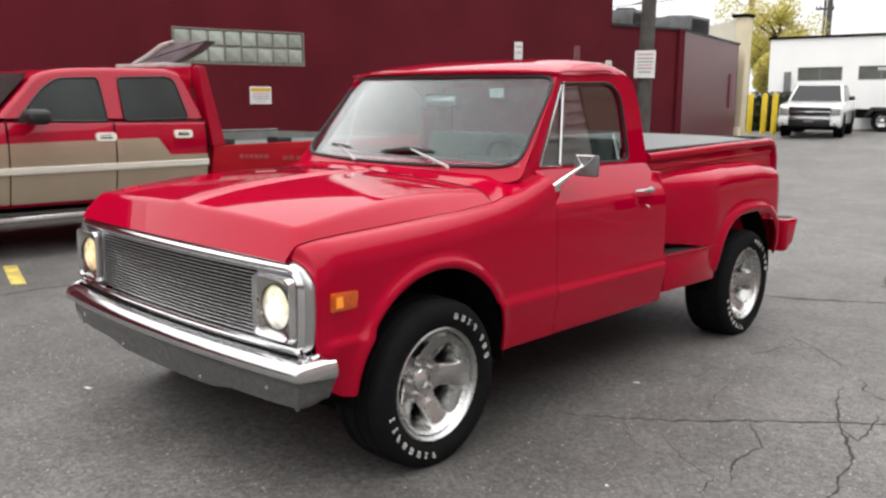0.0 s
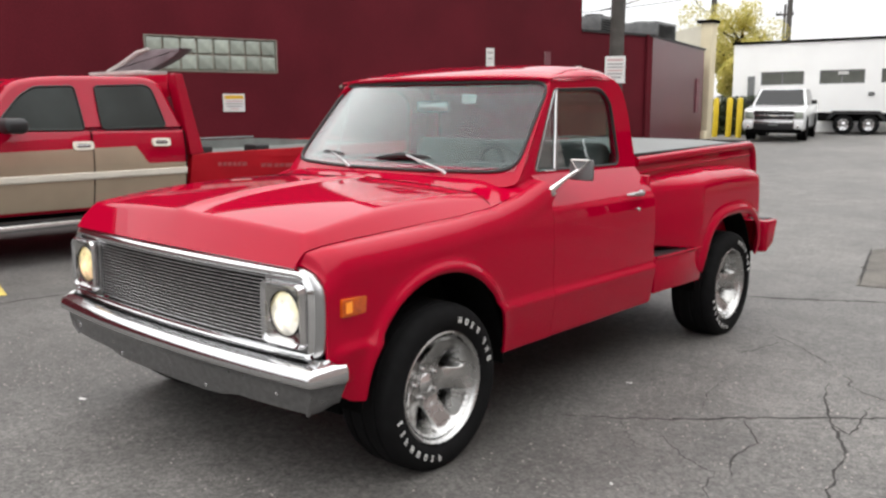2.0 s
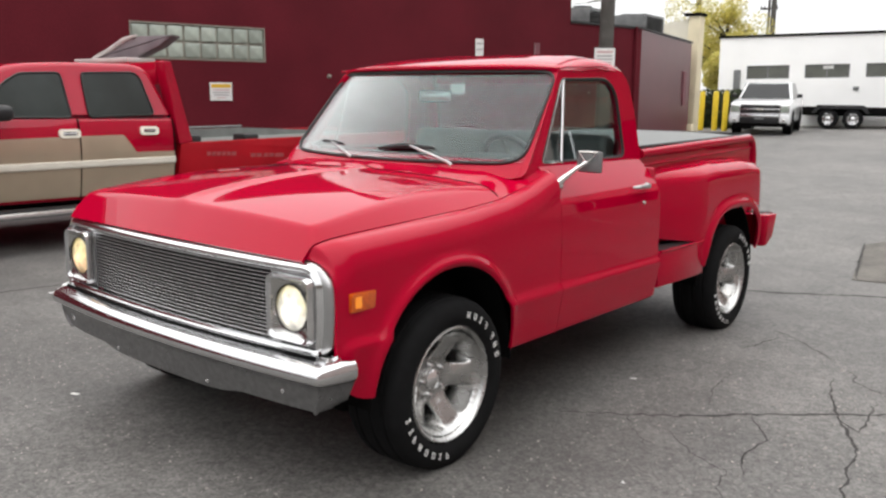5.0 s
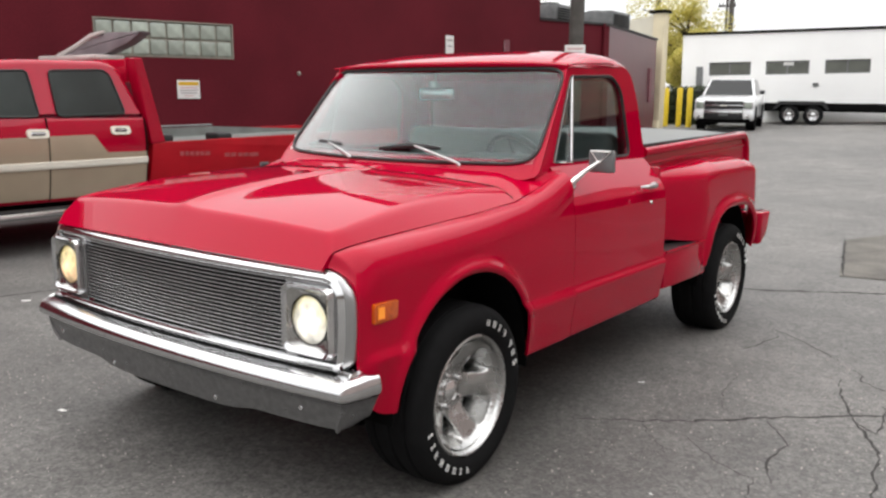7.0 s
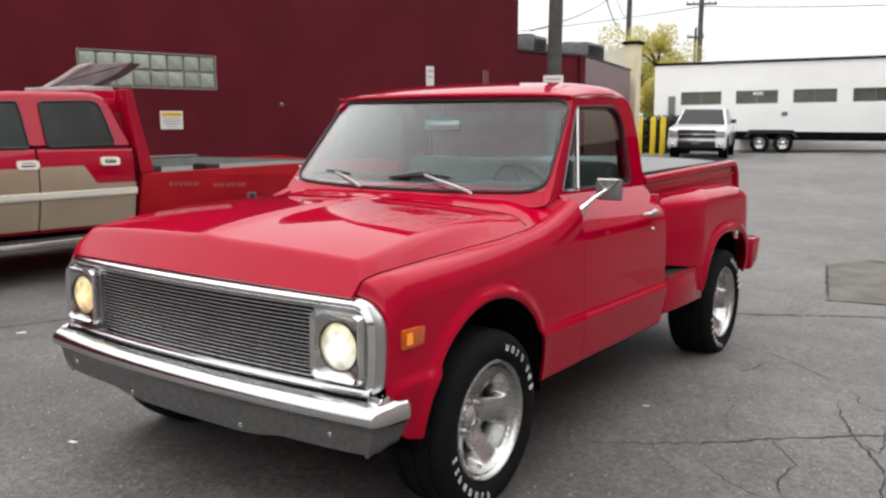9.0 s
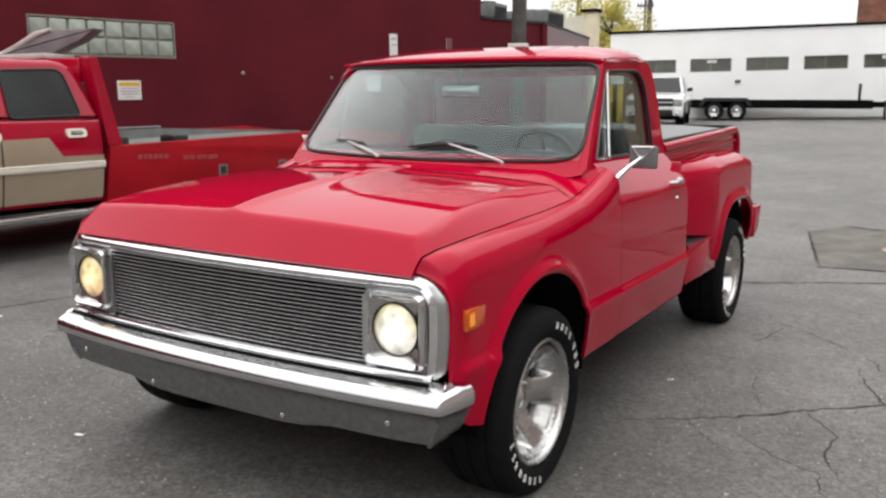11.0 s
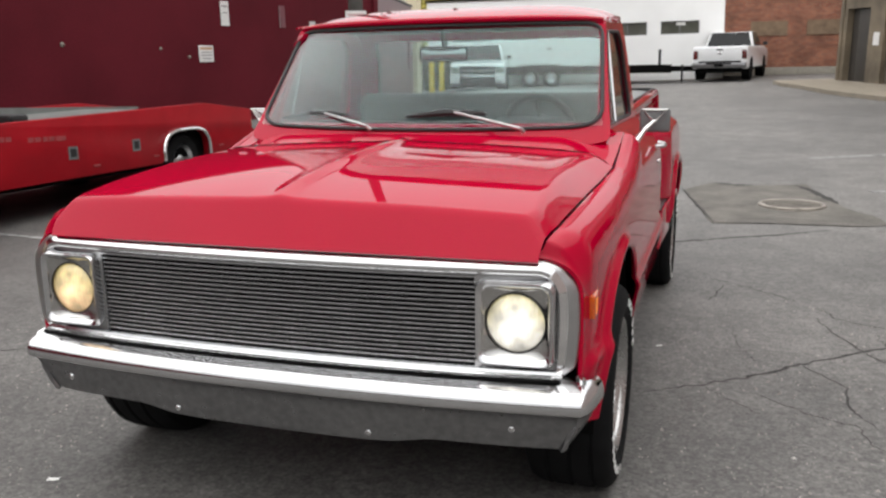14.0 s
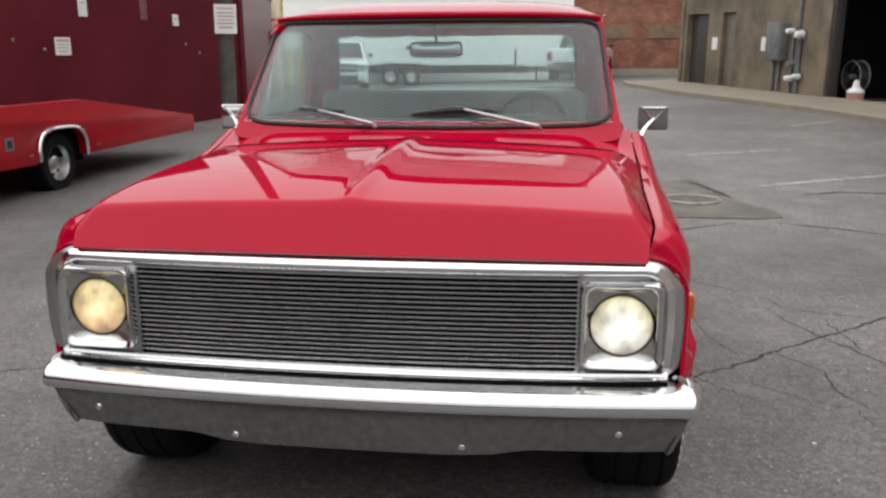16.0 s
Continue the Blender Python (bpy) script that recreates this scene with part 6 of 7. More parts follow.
    # a grey inner rail over the bars
    part("upper_rail", tube_bm([(k * 0.062, y_at(k * 0.062) + 0.022, 0.864) for k in range(-10, 11)], 0.009, 8), PITTED, sur)
    part("lower_rail", tube_bm([(k * 0.086, y_at(k * 0.086) + 0.006, 0.594) for k in range(-10, 11)], 0.011, 8), CHROME, sur)
    bar = None
    edge = [(0.010, 0.0026), (-0.0045, 0.0032), (-0.0062, 0.0020), (-0.0062, -0.0020), (-0.0045, -0.0032), (0.010, -0.0026)]
    for i in range(18):
        z = 0.612 + i * 0.01425
        if bar is None:  # flat-faced bars with eased edges
            bm = bmesh.new()
            cuts = [[bm.verts.new((k * 0.062, y_at(k * 0.062) + 0.026 + d, h)) for d, h in edge] for k in range(-10, 11)]
            for p, q in zip(cuts, cuts[1:]):
                for k in range(6):
                    bm.faces.new((p[k], q[k], q[(k + 1) % 6], p[(k + 1) % 6]))
            bm.faces.new(cuts[0])
            bm.faces.new(cuts[-1])
            bmesh.ops.recalc_face_normals(bm, faces=bm.faces)
            bar = part("grille_bar", bm, BILLET, sur)
            bar.location.z = z
        else:
            other = bar.copy()
            scene.collection.objects.link(other)
            other.location.z = z


def headlight(sx, lamp, label):
    x0, z0 = sx * 0.735, 0.735
    y0 = -0.645
    sq = resample(rounded([(-0.112, -0.120), (0.108, -0.120), (0.108, 0.120), (-0.112, 0.120)], 0.030, 6), 64)
    circle = [(0.0865 * math.cos(a), 0.0865 * math.sin(a)) for a in (math.atan2(z, x) for x, z in sq)]
    bm = bmesh.new()
    rows = []
    mids = [tuple(Vector(a).lerp(Vector(c), 0.6) * 0.98) for a, c in zip(sq, circle)]
    small = [(x * 0.83, z * 0.83) for x, z in sq]
    bowl = [(x * 0.96, z * 0.96) for x, z in circle]
    for loop, back in ((sq, 0.03), (sq, 0.002), ([(x * 0.95, z * 0.95) for x, z in sq], -0.010), ([(x * 0.90, z * 0.90) for x, z in sq], -0.008), (small, 0.002)):
        rows.append([bm.verts.new((x0 + sx * x, y0 + back + 0.02 * x * 1.0 + 0.02 * abs(x0 + sx * x) - 0.015, z0 + z)) for x, z in loop])
    for a, b in zip(rows, rows[1:]):
        for k in range(64):
            bm.faces.new((a[k], a[(k + 1) % 64], b[(k + 1) % 64], b[k]))
    bmesh.ops.recalc_face_normals(bm, faces=bm.faces)
    bez = part("headlight", bm, CHROME_DULL, truck, label, 60)
    bm = bmesh.new()
    rows = []
    for loop, back in ((small, 0.002), (mids, 0.008), (circle, 0.012), (bowl, 0.034)):
        rows.append([bm.verts.new((x0 + sx * x, y0 + back + 0.02 * x * 1.0 + 0.02 * abs(x0 + sx * x) - 0.015, z0 + z)) for x, z in loop])
    for a, b in zip(rows, rows[1:]):
        for k in range(64):
            bm.faces.new((a[k], a[(k + 1) % 64], b[(k + 1) % 64], b[k]))
    bmesh.ops.recalc_face_normals(bm, faces=bm.faces)
    part("bowl", bm, SILVER, bez, "bright silver bowl round the lamp", 60)
    bm = revolve_bm([(-0.012, 0.001), (-0.0115, 0.03), (-0.008, 0.056), (0.0, 0.074), (0.008, 0.0815), (0.03, 0.0815)], "y", 40)
    lens = part("lens", bm, lamp, bez, "round lit headlamp glass")
    lens.location = (x0, y0 + 0.012, z0)
    bm = revolve_bm([(0.0, 0.0805), (-0.004, 0.0825), (0.0, 0.0855), (0.02, 0.0855)], "y", 40)
    for v in bm.verts:
        v.co += Vector((x0, y0 + 0.012, z0))
    part("lens_ring", bm, BLACK, bez)


def bumper_front():
    prof = [(0.13, 0.581), (0.085, 0.580), (0.055, 0.575), (0.030, 0.567), (0.013, 0.557), (0.003, 0.542), (0.0, 0.522), (0.004, 0.512), (0.018, 0.503), (0.032, 0.493), (0.040, 0.466), (0.048, 0.42), (0.058, 0.378), (0.066, 0.373)]
    n = 160

    def f(u, v, first=0, last=13):
        k = 2 * u - 1
        s = abs(k) * 1.11
        q = min(max(s - 0.90, 0) / 0.21, 1)
        a = q * math.pi / 2
        x = min(s, 0.90) + 0.044 * math.sin(a)
        y = -0.757 + 0.055 * (min(s, 0.9) / 0.9) ** 2.2 + 0.165 * (1 - math.cos(a))
        d, z = prof[first + round(v * (last - first))]
        if z < 0.45:
            z += (0.45 - z) * (0.20 * smooth(0.36, 0.50, s) - 0.10 * (1 - smooth(0.25, 0.45, s)))
        d *= 1 - 0.80 * q
        z += (0.475 - z) * 0.10 * smooth(0.7, 1.0, q)
        z += max(0.47 - z, 0) * 0.30 * smooth(0.45, 1.0, q) ** 2
        # the section turns with the bar at its ends
        x -= d * math.sin(a)
        y += d * math.cos(a)
        x -= smooth(0.70, 0.95, s) * 0.060 * max(0.52 - z, 0) / 0.15
        return (math.copysign(x, k) + 0.021, y, z)
    b = part("front_bumper", grid_bm(lambda u, v: f(u, v, 0, 8), n, 8, (0, -1, 0), 0.008), CHROME_DULL, truck, "slightly worn chrome front bumper", 40)
    # pitted face; its darker ground reflection is also put into the colour
    part("bumper_face", grid_bm(lambda u, v: f(u, v, 8, 13), n, 5, (0, -1, 0), 0.008), PITTED, b, "dull pitted chrome lower face, darker ground reflection in its colour", 40)
    bm0 = revolve_bm([(0.006, 0.010), (-0.001, 0.0095), (-0.003, 0.006), (-0.0035, 0.001)], "y", 14)
    bolt = part("bolt", bm0, CHROME, b, "round chrome bumper bolt")
    bolt.location = (0.735, -0.6795, 0.448)
    for x, y, z in ((-0.735, -0.6795, 0.448), (0.319, -0.699, 0.395), (-0.319, -0.699, 0.395)):
        o = bolt.copy()
        scene.collection.objects.link(o)
        o.location = (x, y, z)
    # near-black sheet and strip paint the shade between grille and bumper
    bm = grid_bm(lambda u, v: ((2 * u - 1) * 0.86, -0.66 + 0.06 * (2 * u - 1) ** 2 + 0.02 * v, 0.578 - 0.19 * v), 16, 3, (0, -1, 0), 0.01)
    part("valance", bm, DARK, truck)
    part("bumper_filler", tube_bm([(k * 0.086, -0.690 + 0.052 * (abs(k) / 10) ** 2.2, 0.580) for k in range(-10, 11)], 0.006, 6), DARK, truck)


def marker(sx):
    x = 0.924
    bm = box_bm(-0.012, 0.009, -0.066, 0.066, -0.034, 0.034, 0.005, 2)
    m = part("side_marker", bm, AMBER, truck, "amber side marker lamp")
    m.matrix_basis = Matrix.Translation((sx * x, -0.468, 0.765)) @ Matrix.Rotation(sx * radians(2), 4, "Z")
    if sx > 0:
        part("bulb", box_bm(0.005, 0.0102, -0.052, -0.018, -0.022, 0.022, 0.005, 3), AMBER_LIT, m, "lit amber bulb behind the lens")


def mirror(sx, cx, cy, cz):
    arm = part("mirror_arm", tube_bm([(sx * 0.888, 0.825, 1.092), (sx * (cx - 0.040), cy - 0.075, cz - 0.040), (sx * cx, cy - 0.03, cz)], [0.018, 0.010, 0.008], 10), CHROME, truck, "chrome mirror arm")
    join_bm = box_bm(sx * 0.876 - 0.026, sx * 0.876 + 0.026, 0.785, 0.870, 1.062, 1.108, 0.018, 3)
    part("mirror_foot", join_bm, CHROME, arm)
    part("mirror_head", box_bm(sx * cx - 0.064, sx * cx + 0.064, cy - 0.012, cy + 0.012, cz - 0.05, cz + 0.05, 0.010, 3), STEEL_GREY if sx > 0 else CHROME, arm, "rectangular grey metal mirror head")
    part("bracket", tube_bm([(sx * cx - 0.05, cy - 0.016, cz + 0.046), (sx * cx, cy - 0.034, cz - 0.006), (sx * cx + 0.05, cy - 0.016, cz + 0.046)], 0.0065, 6, True), BRUSHED, arm)
    part("mirror_glass", box_bm(sx * cx - 0.057, sx * cx + 0.057, cy + 0.010, cy + 0.015, cz - 0.043, cz + 0.043, 0.002, 1), MIRROR, arm)


def rear_fender(sx):
    ys = spaced([(1.845, 0), (2.36, 2.0), (2.44, 1.4), (2.65, 1.2), (3.1, 1.6), (3.29, 1.6), (3.33, 0.6), (3.52, 1.6)], 96)

    def out_x(y, z):
        x = 0.795 + 0.165 * smooth(1.86, 2.42, y)
        x -= 0.13 * smooth(3.22, 3.60, y) ** 1.5
        x += 0.012 * math.sin(max(min((z - 0.5) / 0.55, 1), 0) * math.pi)
        d = arch_d(y, z, 2.87, 0.44, 0.42, 0.405, 2.8)
        if d > -0.05:
            x += 0.024 * math.exp(-((d - 0.024) / 0.030) ** 2) * smooth(0.42, 0.6, z)
        return x

    def f(u, v):
        y = ys[round(u * 96)]
        zb = arch_z(y, 2.87, 0.44, 0.42, 0.405, 0.715 - 0.055 * smooth(1.80, 2.36, y) if y < 2.36 else 0.50, 2.8)
        zt = interp(y, [(1.845, 1.035), (1.95, 1.062), (2.2, 1.095), (2.6, 1.122), (3.1, 1.125), (3.35, 1.10), (3.52, 1.04)])
        zk = zt - 0.10
        if v < 0.6:
            z = zb + (zk - zb) * v / 0.6
            return (sx * out_x(y, z), y, z)
        a = (v - 0.6) / 0.4 * math.pi / 2
        xk = out_x(y, zk)
        return (sx * (0.755 + (xk - 0.755) * math.cos(a) ** 0.8), y, zk + (zt - zk) * math.sin(a) ** 0.85)
    fe = part("rear_fender", grid_bm(f, 96, 30, (sx, 0, 0), 0.012), PAINT, truck)
    # rear closing face of the fender
    return fe


def step(sx):
    def place(x, y, z):
        return (sx * x, y, z)
    top = [(0.950, 1.815), (0.966, 2.432), (0.80, 2.432), (0.78, 1.815)]
    bm = prism_bm([(x, y) for x, y in top], lambda x, y: (sx * x, y, 0.655), (0, 0, -0.205), 0.012)
    for v in bm.verts:  # the arch cuts the step's rear end
        if v.co.z < 0.55:
            v.co.y -= 0.03 * smooth(2.2, 2.4, v.co.y)
    st = part("side_step", bm, PAINT, truck)
    bm = prism_bm([(0.945, 1.86), (0.955, 2.30), (0.80, 2.30), (0.80, 1.86)], lambda x, y: (sx * x, y, 0.659), (0, 0, -0.01), 0.002)
    part("step_tread", bm, BLACK, st, "black ribbed step tread")
    part("step_trim", tube_bm([(sx * 0.953, 1.825, 0.656), (sx * 0.966, 2.41, 0.656)], 0.007, 6), PAINT, st)


def bed():
    for sx in (1, -1):
        bm = grid_bm(lambda u, v: (sx * (0.765 + 0.006 * math.sin(v * math.pi)), 1.87 + u * 1.79, 0.50 + (1.185 + 0.058 * u - 0.07 * smooth(0.94, 1.0, u) ** 2 - 0.50) * v), 40, 10, (sx, 0, 0), 0.03)
        side = part("bed_side", bm, PAINT, truck)
        part("bed_rail", tube_bm([(sx * 0.768, 1.872, 1.188), (sx * 0.768, 2.75, 1.220), (sx * 0.768, 3.55, 1.246), (sx * 0.768, 3.60, 1.235), (sx * 0.767, 3.637, 1.20), (sx * 0.767, 3.662, 1.14), (sx * 0.766, 3.680, 1.04), (sx * 0.766, 3.683, 0.92), (sx * 0.765, 3.672, 0.80), (sx * 0.765, 3.655, 0.62)], 0.026, 12), PAINT, side)
        part("bed_bead", tube_bm([(sx * 0.771, 1.90, 1.122), (sx * 0.771, 3.60, 1.176)], 0.009, 8), PAINT, side)
    part("bed_front", box_bm(-0.77, 0.77, 1.868, 1.90, 0.52, 1.19, 0.006), PAINT, truck)
    part("tailgate", box_bm(-0.735, 0.735, 3.60, 3.66, 0.60, 1.205, 0.014), PAINT, truck)
    bm = grid_bm(lambda u, v: ((2 * u - 1) * 0.752, 1.885 + 1.72 * v, 1.206 + 0.046 * v + 0.022 * (1 - abs(2 * u - 1) ** 3)), 24, 12, (0, 0, 1), 0.02)
    part("tonneau_cover", bm, VINYL, truck, "dark grey vinyl bed cover, stretched flat")
    bm = tube_bm([(0.752, 1.89, 1.221), (0.752, 3.60, 1.266), (-0.752, 3.60, 1.266), (-0.752, 1.89, 1.221)], 0.0115, 8, True)
    part("cover_edge", bm, BLACK, truck)


def bumper_rear():
    loop = rounded([(-0.955, 3.52), (-0.80, 3.50), (0.80, 3.50), (0.955, 3.52), (0.962, 3.72), (0.80, 3.80), (-0.80, 3.80), (-0.962, 3.72)], 0.03, 3)
    bm = prism_bm(loop, lambda x, y: (x, y, 0.71), (0, 0, -0.225), 0.012)
    for v in bm.verts:
        if v.co.z < 0.6:
            v.co.z += 0.075 * smooth(3.50, 3.8, v.co.y)
            v.co.y -= 0.075 * smooth(3.5, 3.8, v.co.y)
    b = part("rear_bumper", bm, PAINT, truck, "red painted rear step bumper")
    part("bumper_tread", box_bm(-0.90, 0.90, 3.62, 3.74, 0.70, 0.716, 0.003), BLACK, b)


DISH = [(0.0, -0.092), (0.085, -0.090), (0.12, -0.080), (0.16, -0.058), (0.185, -0.034), (0.2095, -0.004)]
# one window of the wheel, as distances along and from the centre
WINDOW_LOOP = rounded([(-0.020, 0.100), (0.020, 0.100), (0.050, 0.158), (0.046, 0.196), (-0.046, 0.196), (-0.050, 0.158)], 0.020, 6)
SECTOR = 0.14 * math.tau / 5


def ray_out(loop, centre, angle):
    """How far a loop lies from its centre in one direction."""
    d, best = Vector((math.cos(angle), math.sin(angle))), 0.0
    for p, q in zip(loop, loop[1:] + loop[:1]):
        a, e = Vector(p) - centre, Vector(q) - Vector(p)
        k = d.x * e.y - d.y * e.x
        if abs(k) > 1e-12:
            t, w = (a.x * e.y - a.y * e.x) / k, (a.x * d.y - a.y * d.x) / k
            if t > 0 and -1e-6 <= w <= 1 + 1e-6:
                best = max(best, t)
    return best


def sector_bm(mid, n=120):
    """A fifth of the wheel's face round its window, with rounded spokes at both ends and the window's walls behind."""
    centre = Vector((0.0, 0.140))
    box = [(-SECTOR / 2, 0.03), (SECTOR / 2, 0.03), (SECTOR / 2, 0.2095), (-SECTOR / 2, 0.2095)]
    bm, rows = bmesh.new(), []

    def put_point(u, r, sink):
        a = u / 0.14
        spoke = 0.5 - 0.5 * math.cos(5 * a)
        h = interp(r, DISH) + 0.017 * spoke * smooth(0.07, 0.12, r) * smooth(0.197, 0.155, r)
        h += 0.0012 * math.cos(45 * a) * smooth(0.172, 0.185, r) * smooth(0.205, 0.197, r)
        return bm.verts.new((h - sink, math.cos(a + mid) * r, math.sin(a + mid) * r))
    angles = [k * math.tau / n for k in range(n)]
    near = [ray_out(WINDOW_LOOP, centre, a) for a in angles]
    far = [ray_out(box, centre, a) for a in angles]
    # the outer wall of a window is a ribbed ramp that runs in towards the hub
    for t, sink in ((-1.0, 0.085), (-0.9, 0.050), (-0.62, 0.036), (-0.35, 0.024), (-0.12, 0.012), (0.0, 0.006), (0.05, 0.0015), (0.12, 0.0), (0.3, 0.0), (0.5, 0.0), (0.75, 0.0), (1.0, 0.0)):
        row = []
        for a, p, q in zip(angles, near, far):
            out = max(math.sin(a), 0.0)
            if t < 0:
                d, deep = p * (1 + t * (0.06 + 0.46 * out)), sink + 0.0022 * out * math.cos(46 * a) * min(-t * 4, 1)
            else:
                d, deep = p + (q - p) * t, sink
            row.append(put_point(centre.x + math.cos(a) * d, centre.y + math.sin(a) * d, deep))
        rows.append(row)
    for p, q in zip(rows, rows[1:]):
        for k in range(n):
            bm.faces.new((p[k], p[(k + 1) % n], q[(k + 1) % n], q[k]))
    return bm


def wheel(sx, lip_x, y0, lettered):
    """Deep five-spoke wheel; lip_x: how far out the rim's lip stands."""
    def put(name, b, mat, parent, label="", sharp=35):
        for v in b.verts:
            v.co = Vector((sx * (lip_x + v.co.x), y0 + v.co.y, 0.348 + v.co.z))
        bmesh.ops.recalc_face_normals(b, faces=b.faces)
        return part(name, b, mat, parent, label, sharp)
    bm = revolve_bm([(-0.24, 0.205), (-0.06, 0.207), (-0.016, 0.210), (-0.004, 0.214), (0.010, 0.222), (0.016, 0.229), (0.012, 0.235), (-0.02, 0.236), (-0.24, 0.228)], "x", 64)
    w = put("wheel", bm, ALU, truck, "polished five-spoke alloy wheel")
    for k in range(5):
        put("spoke", sector_bm(k * math.tau / 5 + radians(35)), ALU, w, "", 50)
    t = revolve_bm([(-0.235, 0.235), (-0.252, 0.255), (-0.258, 0.30), (-0.242, 0.332), (-0.215, 0.345), (-0.185, 0.349), (-0.180, 0.341), (-0.170, 0.341), (-0.165, 0.349), (-0.115, 0.350), (-0.11, 0.342), (-0.10, 0.342), (-0.095, 0.350),
                    (-0.045, 0.349), (-0.040, 0.341), (-0.032, 0.341), (-0.028, 0.348), (-0.006, 0.344), (0.010, 0.334), (0.022, 0.315), (0.028, 0.288), (0.024, 0.258), (0.018, 0.249), (0.012, 0.237)], "x", 72)
    for v in t.verts:  # flat where it stands
        v.co.z = max(v.co.z, -0.3475)
    put("tyre", t, RUBBER, w, "black tyre with raised white lettering")
    put("barrel_back", revolve_bm([(-0.17, 0.001), (-0.17, 0.204), (-0.20, 0.21)], "x", 32), DARK, w)
    put("hub_cap", revolve_bm([(-0.10, 0.046), (-0.082, 0.043), (-0.074, 0.034), (-0.070, 0.001)], "x", 32), CHROME, w, "chrome hub cap")
    for k in range(5):
        a = k * math.tau / 5 + radians(35)
        one = revolve_bm([(-0.10, 0.011), (-0.078, 0.010), (-0.073, 0.001)], "x", 10)
        for v in one.verts:
            v.co += Vector((0, 0.064 * math.cos(a), 0.064 * math.sin(a)))
        put("lug_nut", one, CHROME_DULL, w)
    if lettered:
        for n, a in enumerate([74, 64.5, 56, 47, 33, 23.5, 14, 194, 204, 213, 223, 233, 243, 252, 262]):
            one = bmesh.new()
            up, low, top = (0.2715, 0.2955), (0.2715, 0.2750), (0.2920, 0.2955)
            kind = ([(up, -1.7, -1.0), (up, 0.9, 1.6), ((0.282, 0.2852), -1.0, 0.9)], [(up, -1.7, -1.0), (top, -1.0, 1.6), ((0.282, 0.2852), -1.0, 1.0)],
                    [(up, -0.4, 0.4), (low, -1.2, 1.2), (top, -1.2, 1.2)], [(up, -1.7, -1.0), (up, 0.9, 1.6), (low, -1.0, 0.9), (top, -1.0, 0.9)])[(n * 7 + n // 4) % 4]
            # thin upright and cross strokes, raised from the side wall
            for (r0, r1), d0, d1 in kind:
                c = [(r0, d0), (r0, d1), (r1, d1 + 0.5), (r1, d0 + 0.5)]
                pts = [(r * math.cos(radians(a + d)), r * math.sin(radians(a + d)), 0.0305 - 4.0 * (r - 0.285) ** 2) for r, d in c]
                vs = [one.verts.new((h, p, q)) for p, q, h in pts]
                ws = [one.verts.new((0.02, p, q)) for p, q, h in pts]
                one.faces.new(vs)
                for i in range(4):
                    one.faces.new((vs[i], ws[i], ws[(i + 1) % 4], vs[(i + 1) % 4]))
            put("tyre_mark", one, LETTER, w)
    return w


def underbody():
    # solid hidden blocks for the frame, sized to keep light off the ground
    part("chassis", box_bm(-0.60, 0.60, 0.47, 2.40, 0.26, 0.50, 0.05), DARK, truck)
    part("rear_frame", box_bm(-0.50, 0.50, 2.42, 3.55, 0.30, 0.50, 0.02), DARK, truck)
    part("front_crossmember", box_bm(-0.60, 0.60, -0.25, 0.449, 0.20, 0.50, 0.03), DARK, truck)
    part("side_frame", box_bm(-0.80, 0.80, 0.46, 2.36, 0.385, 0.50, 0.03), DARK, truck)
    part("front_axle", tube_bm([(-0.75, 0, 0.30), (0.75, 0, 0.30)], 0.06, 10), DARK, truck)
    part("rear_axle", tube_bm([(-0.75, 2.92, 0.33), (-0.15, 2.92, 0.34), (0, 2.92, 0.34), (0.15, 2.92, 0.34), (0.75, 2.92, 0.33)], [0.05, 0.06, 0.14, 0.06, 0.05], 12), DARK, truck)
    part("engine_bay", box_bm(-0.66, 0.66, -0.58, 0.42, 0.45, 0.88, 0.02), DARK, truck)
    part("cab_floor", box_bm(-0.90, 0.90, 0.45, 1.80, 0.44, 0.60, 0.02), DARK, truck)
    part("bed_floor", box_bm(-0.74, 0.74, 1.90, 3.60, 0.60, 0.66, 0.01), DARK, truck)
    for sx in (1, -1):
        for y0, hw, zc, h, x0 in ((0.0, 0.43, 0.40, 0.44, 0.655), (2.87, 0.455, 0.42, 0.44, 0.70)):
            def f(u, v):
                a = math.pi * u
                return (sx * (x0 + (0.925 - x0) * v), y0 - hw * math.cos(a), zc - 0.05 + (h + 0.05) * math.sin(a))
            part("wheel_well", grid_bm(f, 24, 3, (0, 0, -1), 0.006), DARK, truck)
        part("rocker", box_bm(sx * 0.91 - 0.02, sx * 0.91 + 0.02, 0.43, 1.80, 0.40, 0.45, 0.01), PAINT, truck)


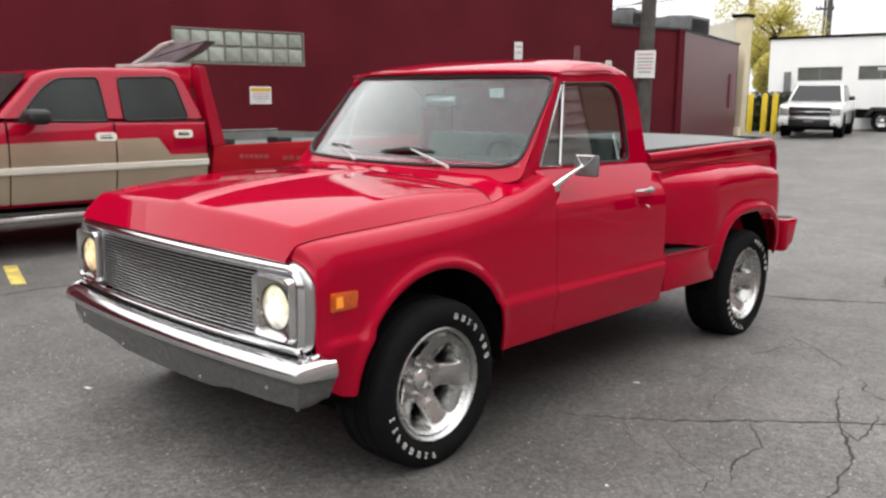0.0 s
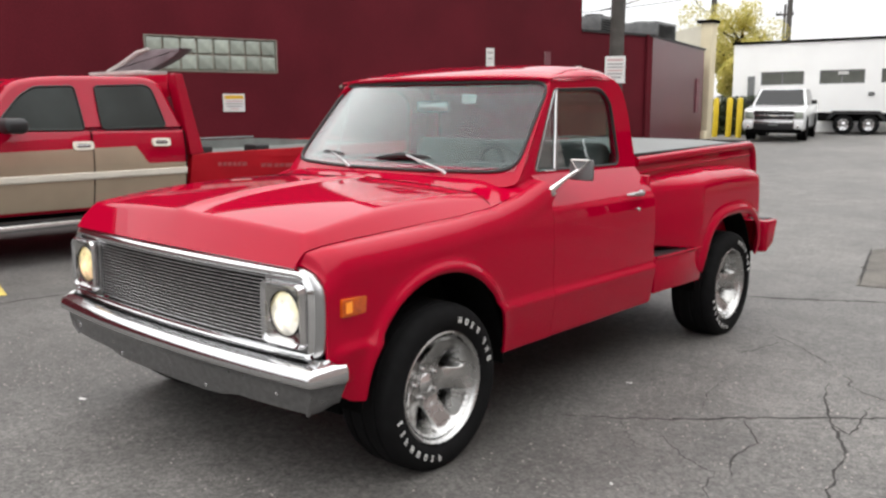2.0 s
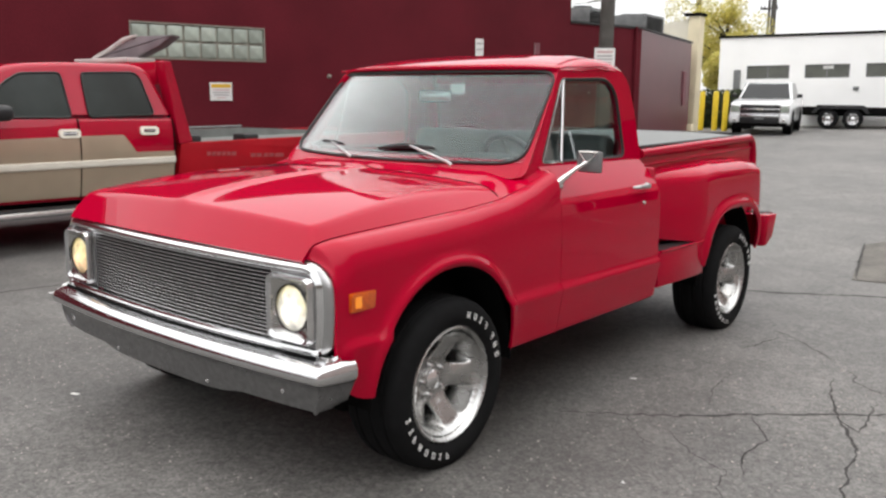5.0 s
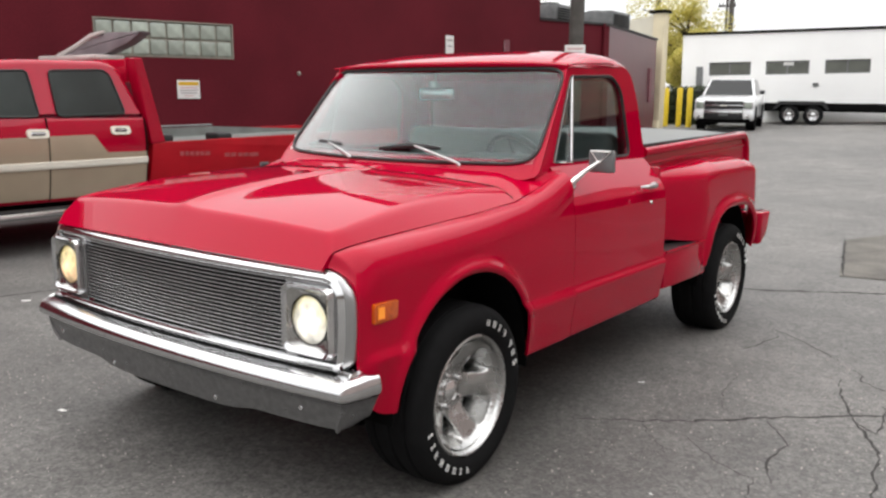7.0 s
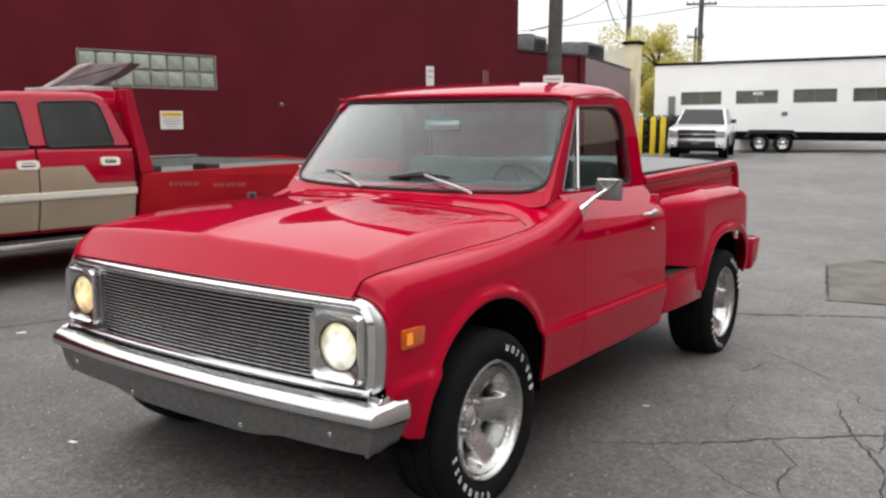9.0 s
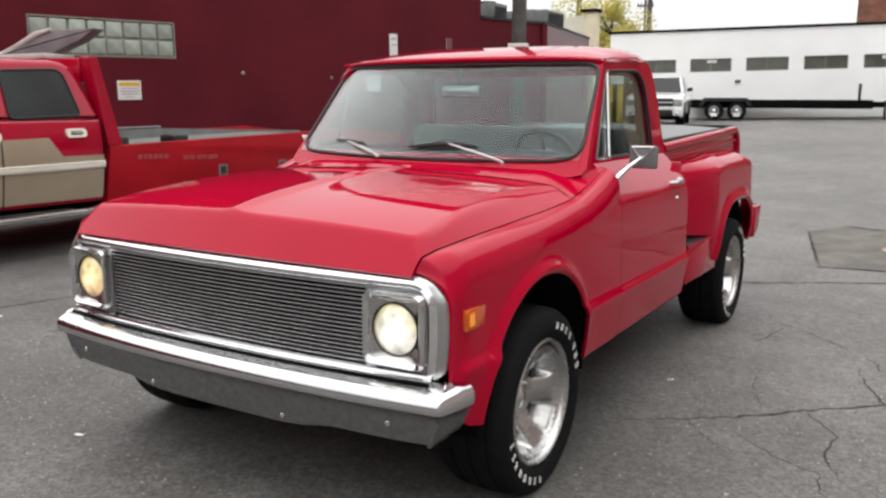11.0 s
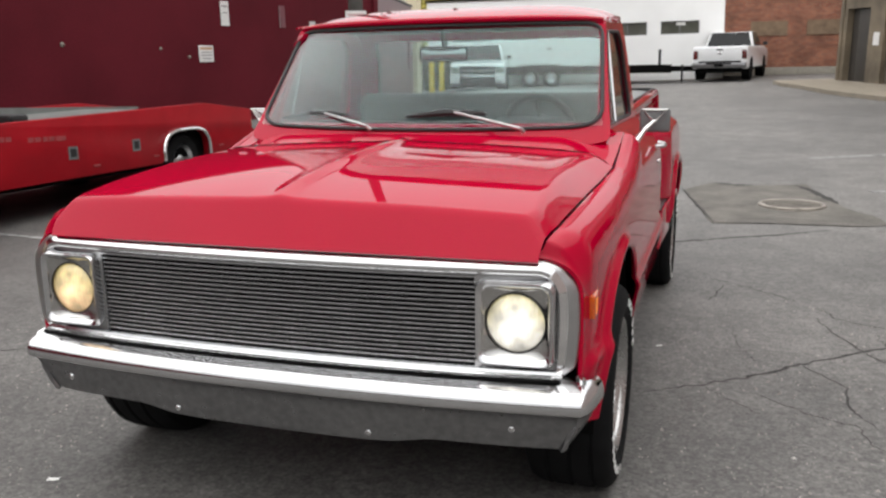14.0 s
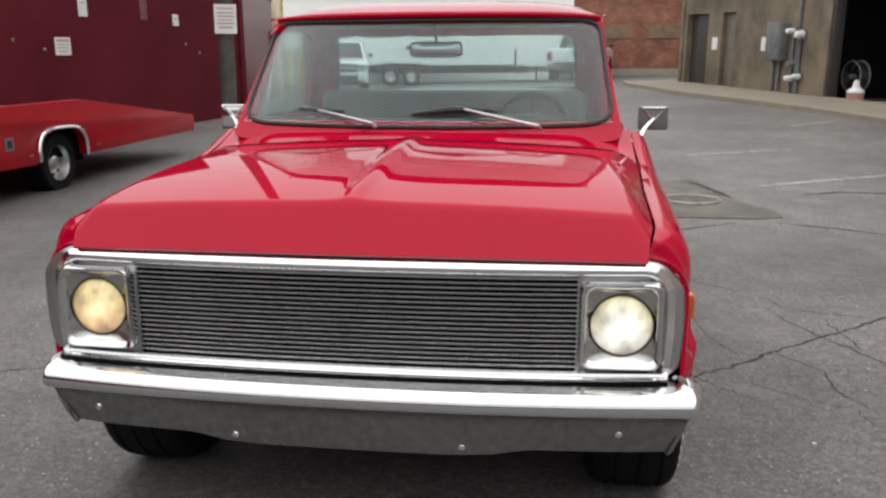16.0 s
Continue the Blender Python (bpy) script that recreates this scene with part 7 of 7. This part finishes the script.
def interior():
    def dash(u, v):
        x = (2 * u - 1) * 0.755
        front = 0.605 + 0.14 * (x / 0.765) ** 2
        y = front + (1.0 - front) * v
        return (x, y, 1.150 + 0.040 * smooth(0.0, 0.42, v) - 0.012 * v - 0.16 * max(v - 0.75, 0) / 0.25)
    part("dash_top", grid_bm(lambda u, v: dash(u, v * 0.45), 20, 5, (0, 0, 1), 0.012), PAINT, truck, "red painted dash top")
    part("dashboard", grid_bm(lambda u, v: tuple(Vector(dash(u, 0.45 + 0.55 * v)) + Vector((0, 0, 0.006))), 20, 8, (0, 0, 1), 0.012), DASH, truck, "dark padded dashboard")
    part("dash_face", box_bm(-0.76, 0.76, 0.97, 1.0, 0.85, 1.04, 0.01), PAINT, truck)
    part("gauge_hood", box_bm(0.27, 0.61, 0.86, 1.0, 1.09, 1.205, 0.03, 3), DASH, truck, "dark instrument hood")
    # bench seat
    part("bench_seat", box_bm(-0.70, 0.70, 1.15, 1.62, 0.72, 0.90, 0.05, 4), SEAT, truck, "grey vinyl bench seat")
    bm = box_bm(-0.70, 0.70, 1.60, 1.735, 0.86, 1.295, 0.055, 5)
    part("seat_back", bm, SEAT, truck)
    # steering wheel with column and three spokes
    c, tilt = Vector((0.445, 1.075, 1.17)), Matrix.Rotation(radians(35), 4, "X")
    def ring(r, a):
        return tuple(c + tilt @ Vector((r * math.cos(a), 0, r * math.sin(a))))
    st = part("steering_wheel", tube_bm([ring(0.148, k * math.tau / 32) for k in range(32)], 0.017, 8, True), BLACK, truck, "thin black steering wheel")
    bm = bmesh.new()
    for a in (radians(90), radians(205), radians(335)):
        tube_bm([ring(0.02, a), ring(0.148, a)], 0.009, 6, bm=bm)
    part("spokes", bm, BLACK, st)
    part("horn_cap", tube_bm([tuple(c + Vector((0, 0.02, 0.014))), tuple(c - Vector((0, 0.03, 0.02)))], [0.035, 0.045], 16), BEZEL, st, "bright horn cap")
    part("steering_column", tube_bm([tuple(c - Vector((0, 0.03, 0.02))), (0.445, 0.86, 1.02)], 0.028, 10), DASH, st)
    # inside mirror on its stem
    part("inside_mirror_stem", tube_bm([(0.015, 0.965, 1.60), (0.015, 0.975, 1.52)], 0.007, 6), BLACK, truck)
    bm = grid_bm(lambda u, v: (-0.095 + 0.22 * u, 0.975 - 0.022 * (1 - (2 * u - 1) ** 2) * (1 - (2 * v - 1) ** 2), 1.458 + 0.054 * v), 16, 8, (0, -1, 0), 0.005)
    m = part("inside_mirror", bm, BEZEL, truck, "oblong rear-view mirror with bright back and black rim")
    part("mirror_rim", tube_bm([(x, 0.976, z) for x, z in rounded([(-0.098, 1.455), (0.128, 1.455), (0.128, 1.515), (-0.098, 1.515)], 0.02, 4)], 0.0055, 6, True), BLACK, m)
    part("inside_mirror_glass", box_bm(-0.088, 0.118, 0.981, 0.985, 1.465, 1.505, 0.001, 1), MIRROR, m)
    for sx in (1, -1):
        part("door_card", box_bm(sx * 0.815 - 0.01, sx * 0.815 + 0.01, 0.84, 1.76, 0.6, 1.14, 0.005), SEAT, truck)


for s in (1, -1):
    fender_front(s)
    door(s)
    cab_side(s)
    pillar(s)
    rear_fender(s)
    step(s)
    marker(s)
hood()
hood_seam()
cowl()
windscreen()
roof()
cab_back()
grille()
headlight(1, LAMP_L, "chrome-framed round headlight, lit warm white")
headlight(-1, LAMP_R, "chrome-framed round headlight, lit amber")
bumper_front()
mirror(1, 0.965, 0.975, 1.19)
mirror(-1, 0.905, 0.92, 1.195)
bed()
bumper_rear()
wiper((0.479, 0.525, 1.181), (0.129, 0.605, 1.252), (-0.029, 0.583, 1.222), (0.311, 0.625, 1.235))
wiper((-0.179, 0.520, 1.187), (-0.51, 0.686, 1.247), (-0.70, 0.750, 1.208), (-0.316, 0.622, 1.230))
wheel(1, 0.937, 0.0, True)
wheel(-1, 0.937, 0.0, False)
wheel(1, 0.945, 2.895, True)
wheel(-1, 0.945, 2.895, False)
underbody()
interior()


# ---- litter ----
PAPER = material("white_paper", (0.78, 0.77, 0.74), 0.8, vary=0.1, scale=60.0)


def scrap(x, y, size, seed):
    """A crumpled scrap of paper."""
    r = random.Random(seed)
    bumps = [[r.uniform(0.001, 0.006) for _ in range(5)] for _ in range(5)]
    turn = r.uniform(0, math.pi)

    def f(u, v):
        a, b = (u - 0.5) * size * (1 + 0.3 * bumps[0][round(v * 4)] / 0.006), (v - 0.5) * size * 0.55
        return (a * math.cos(turn) - b * math.sin(turn), a * math.sin(turn) + b * math.cos(turn), bumps[round(u * 4)][round(v * 4)])
    s = part("paper_scrap", grid_bm(f, 4, 4, (0, 0, 1), 0.0015), PAPER)
    s.matrix_world = pose(x, y, ground_z(x, y) + 0.002)
    tagged(s, "small white paper scrap lying on asphalt", "litter", "paper scraps")


for i, (x, y, size) in enumerate(((-0.95, -0.59, 0.035), (0.99, 1.50, 0.025), (-3.19, 0.38, 0.05), (-1.30, -0.95, 0.014), (1.55, 0.32, 0.012))):
    scrap(x, y, size, 40 + i)
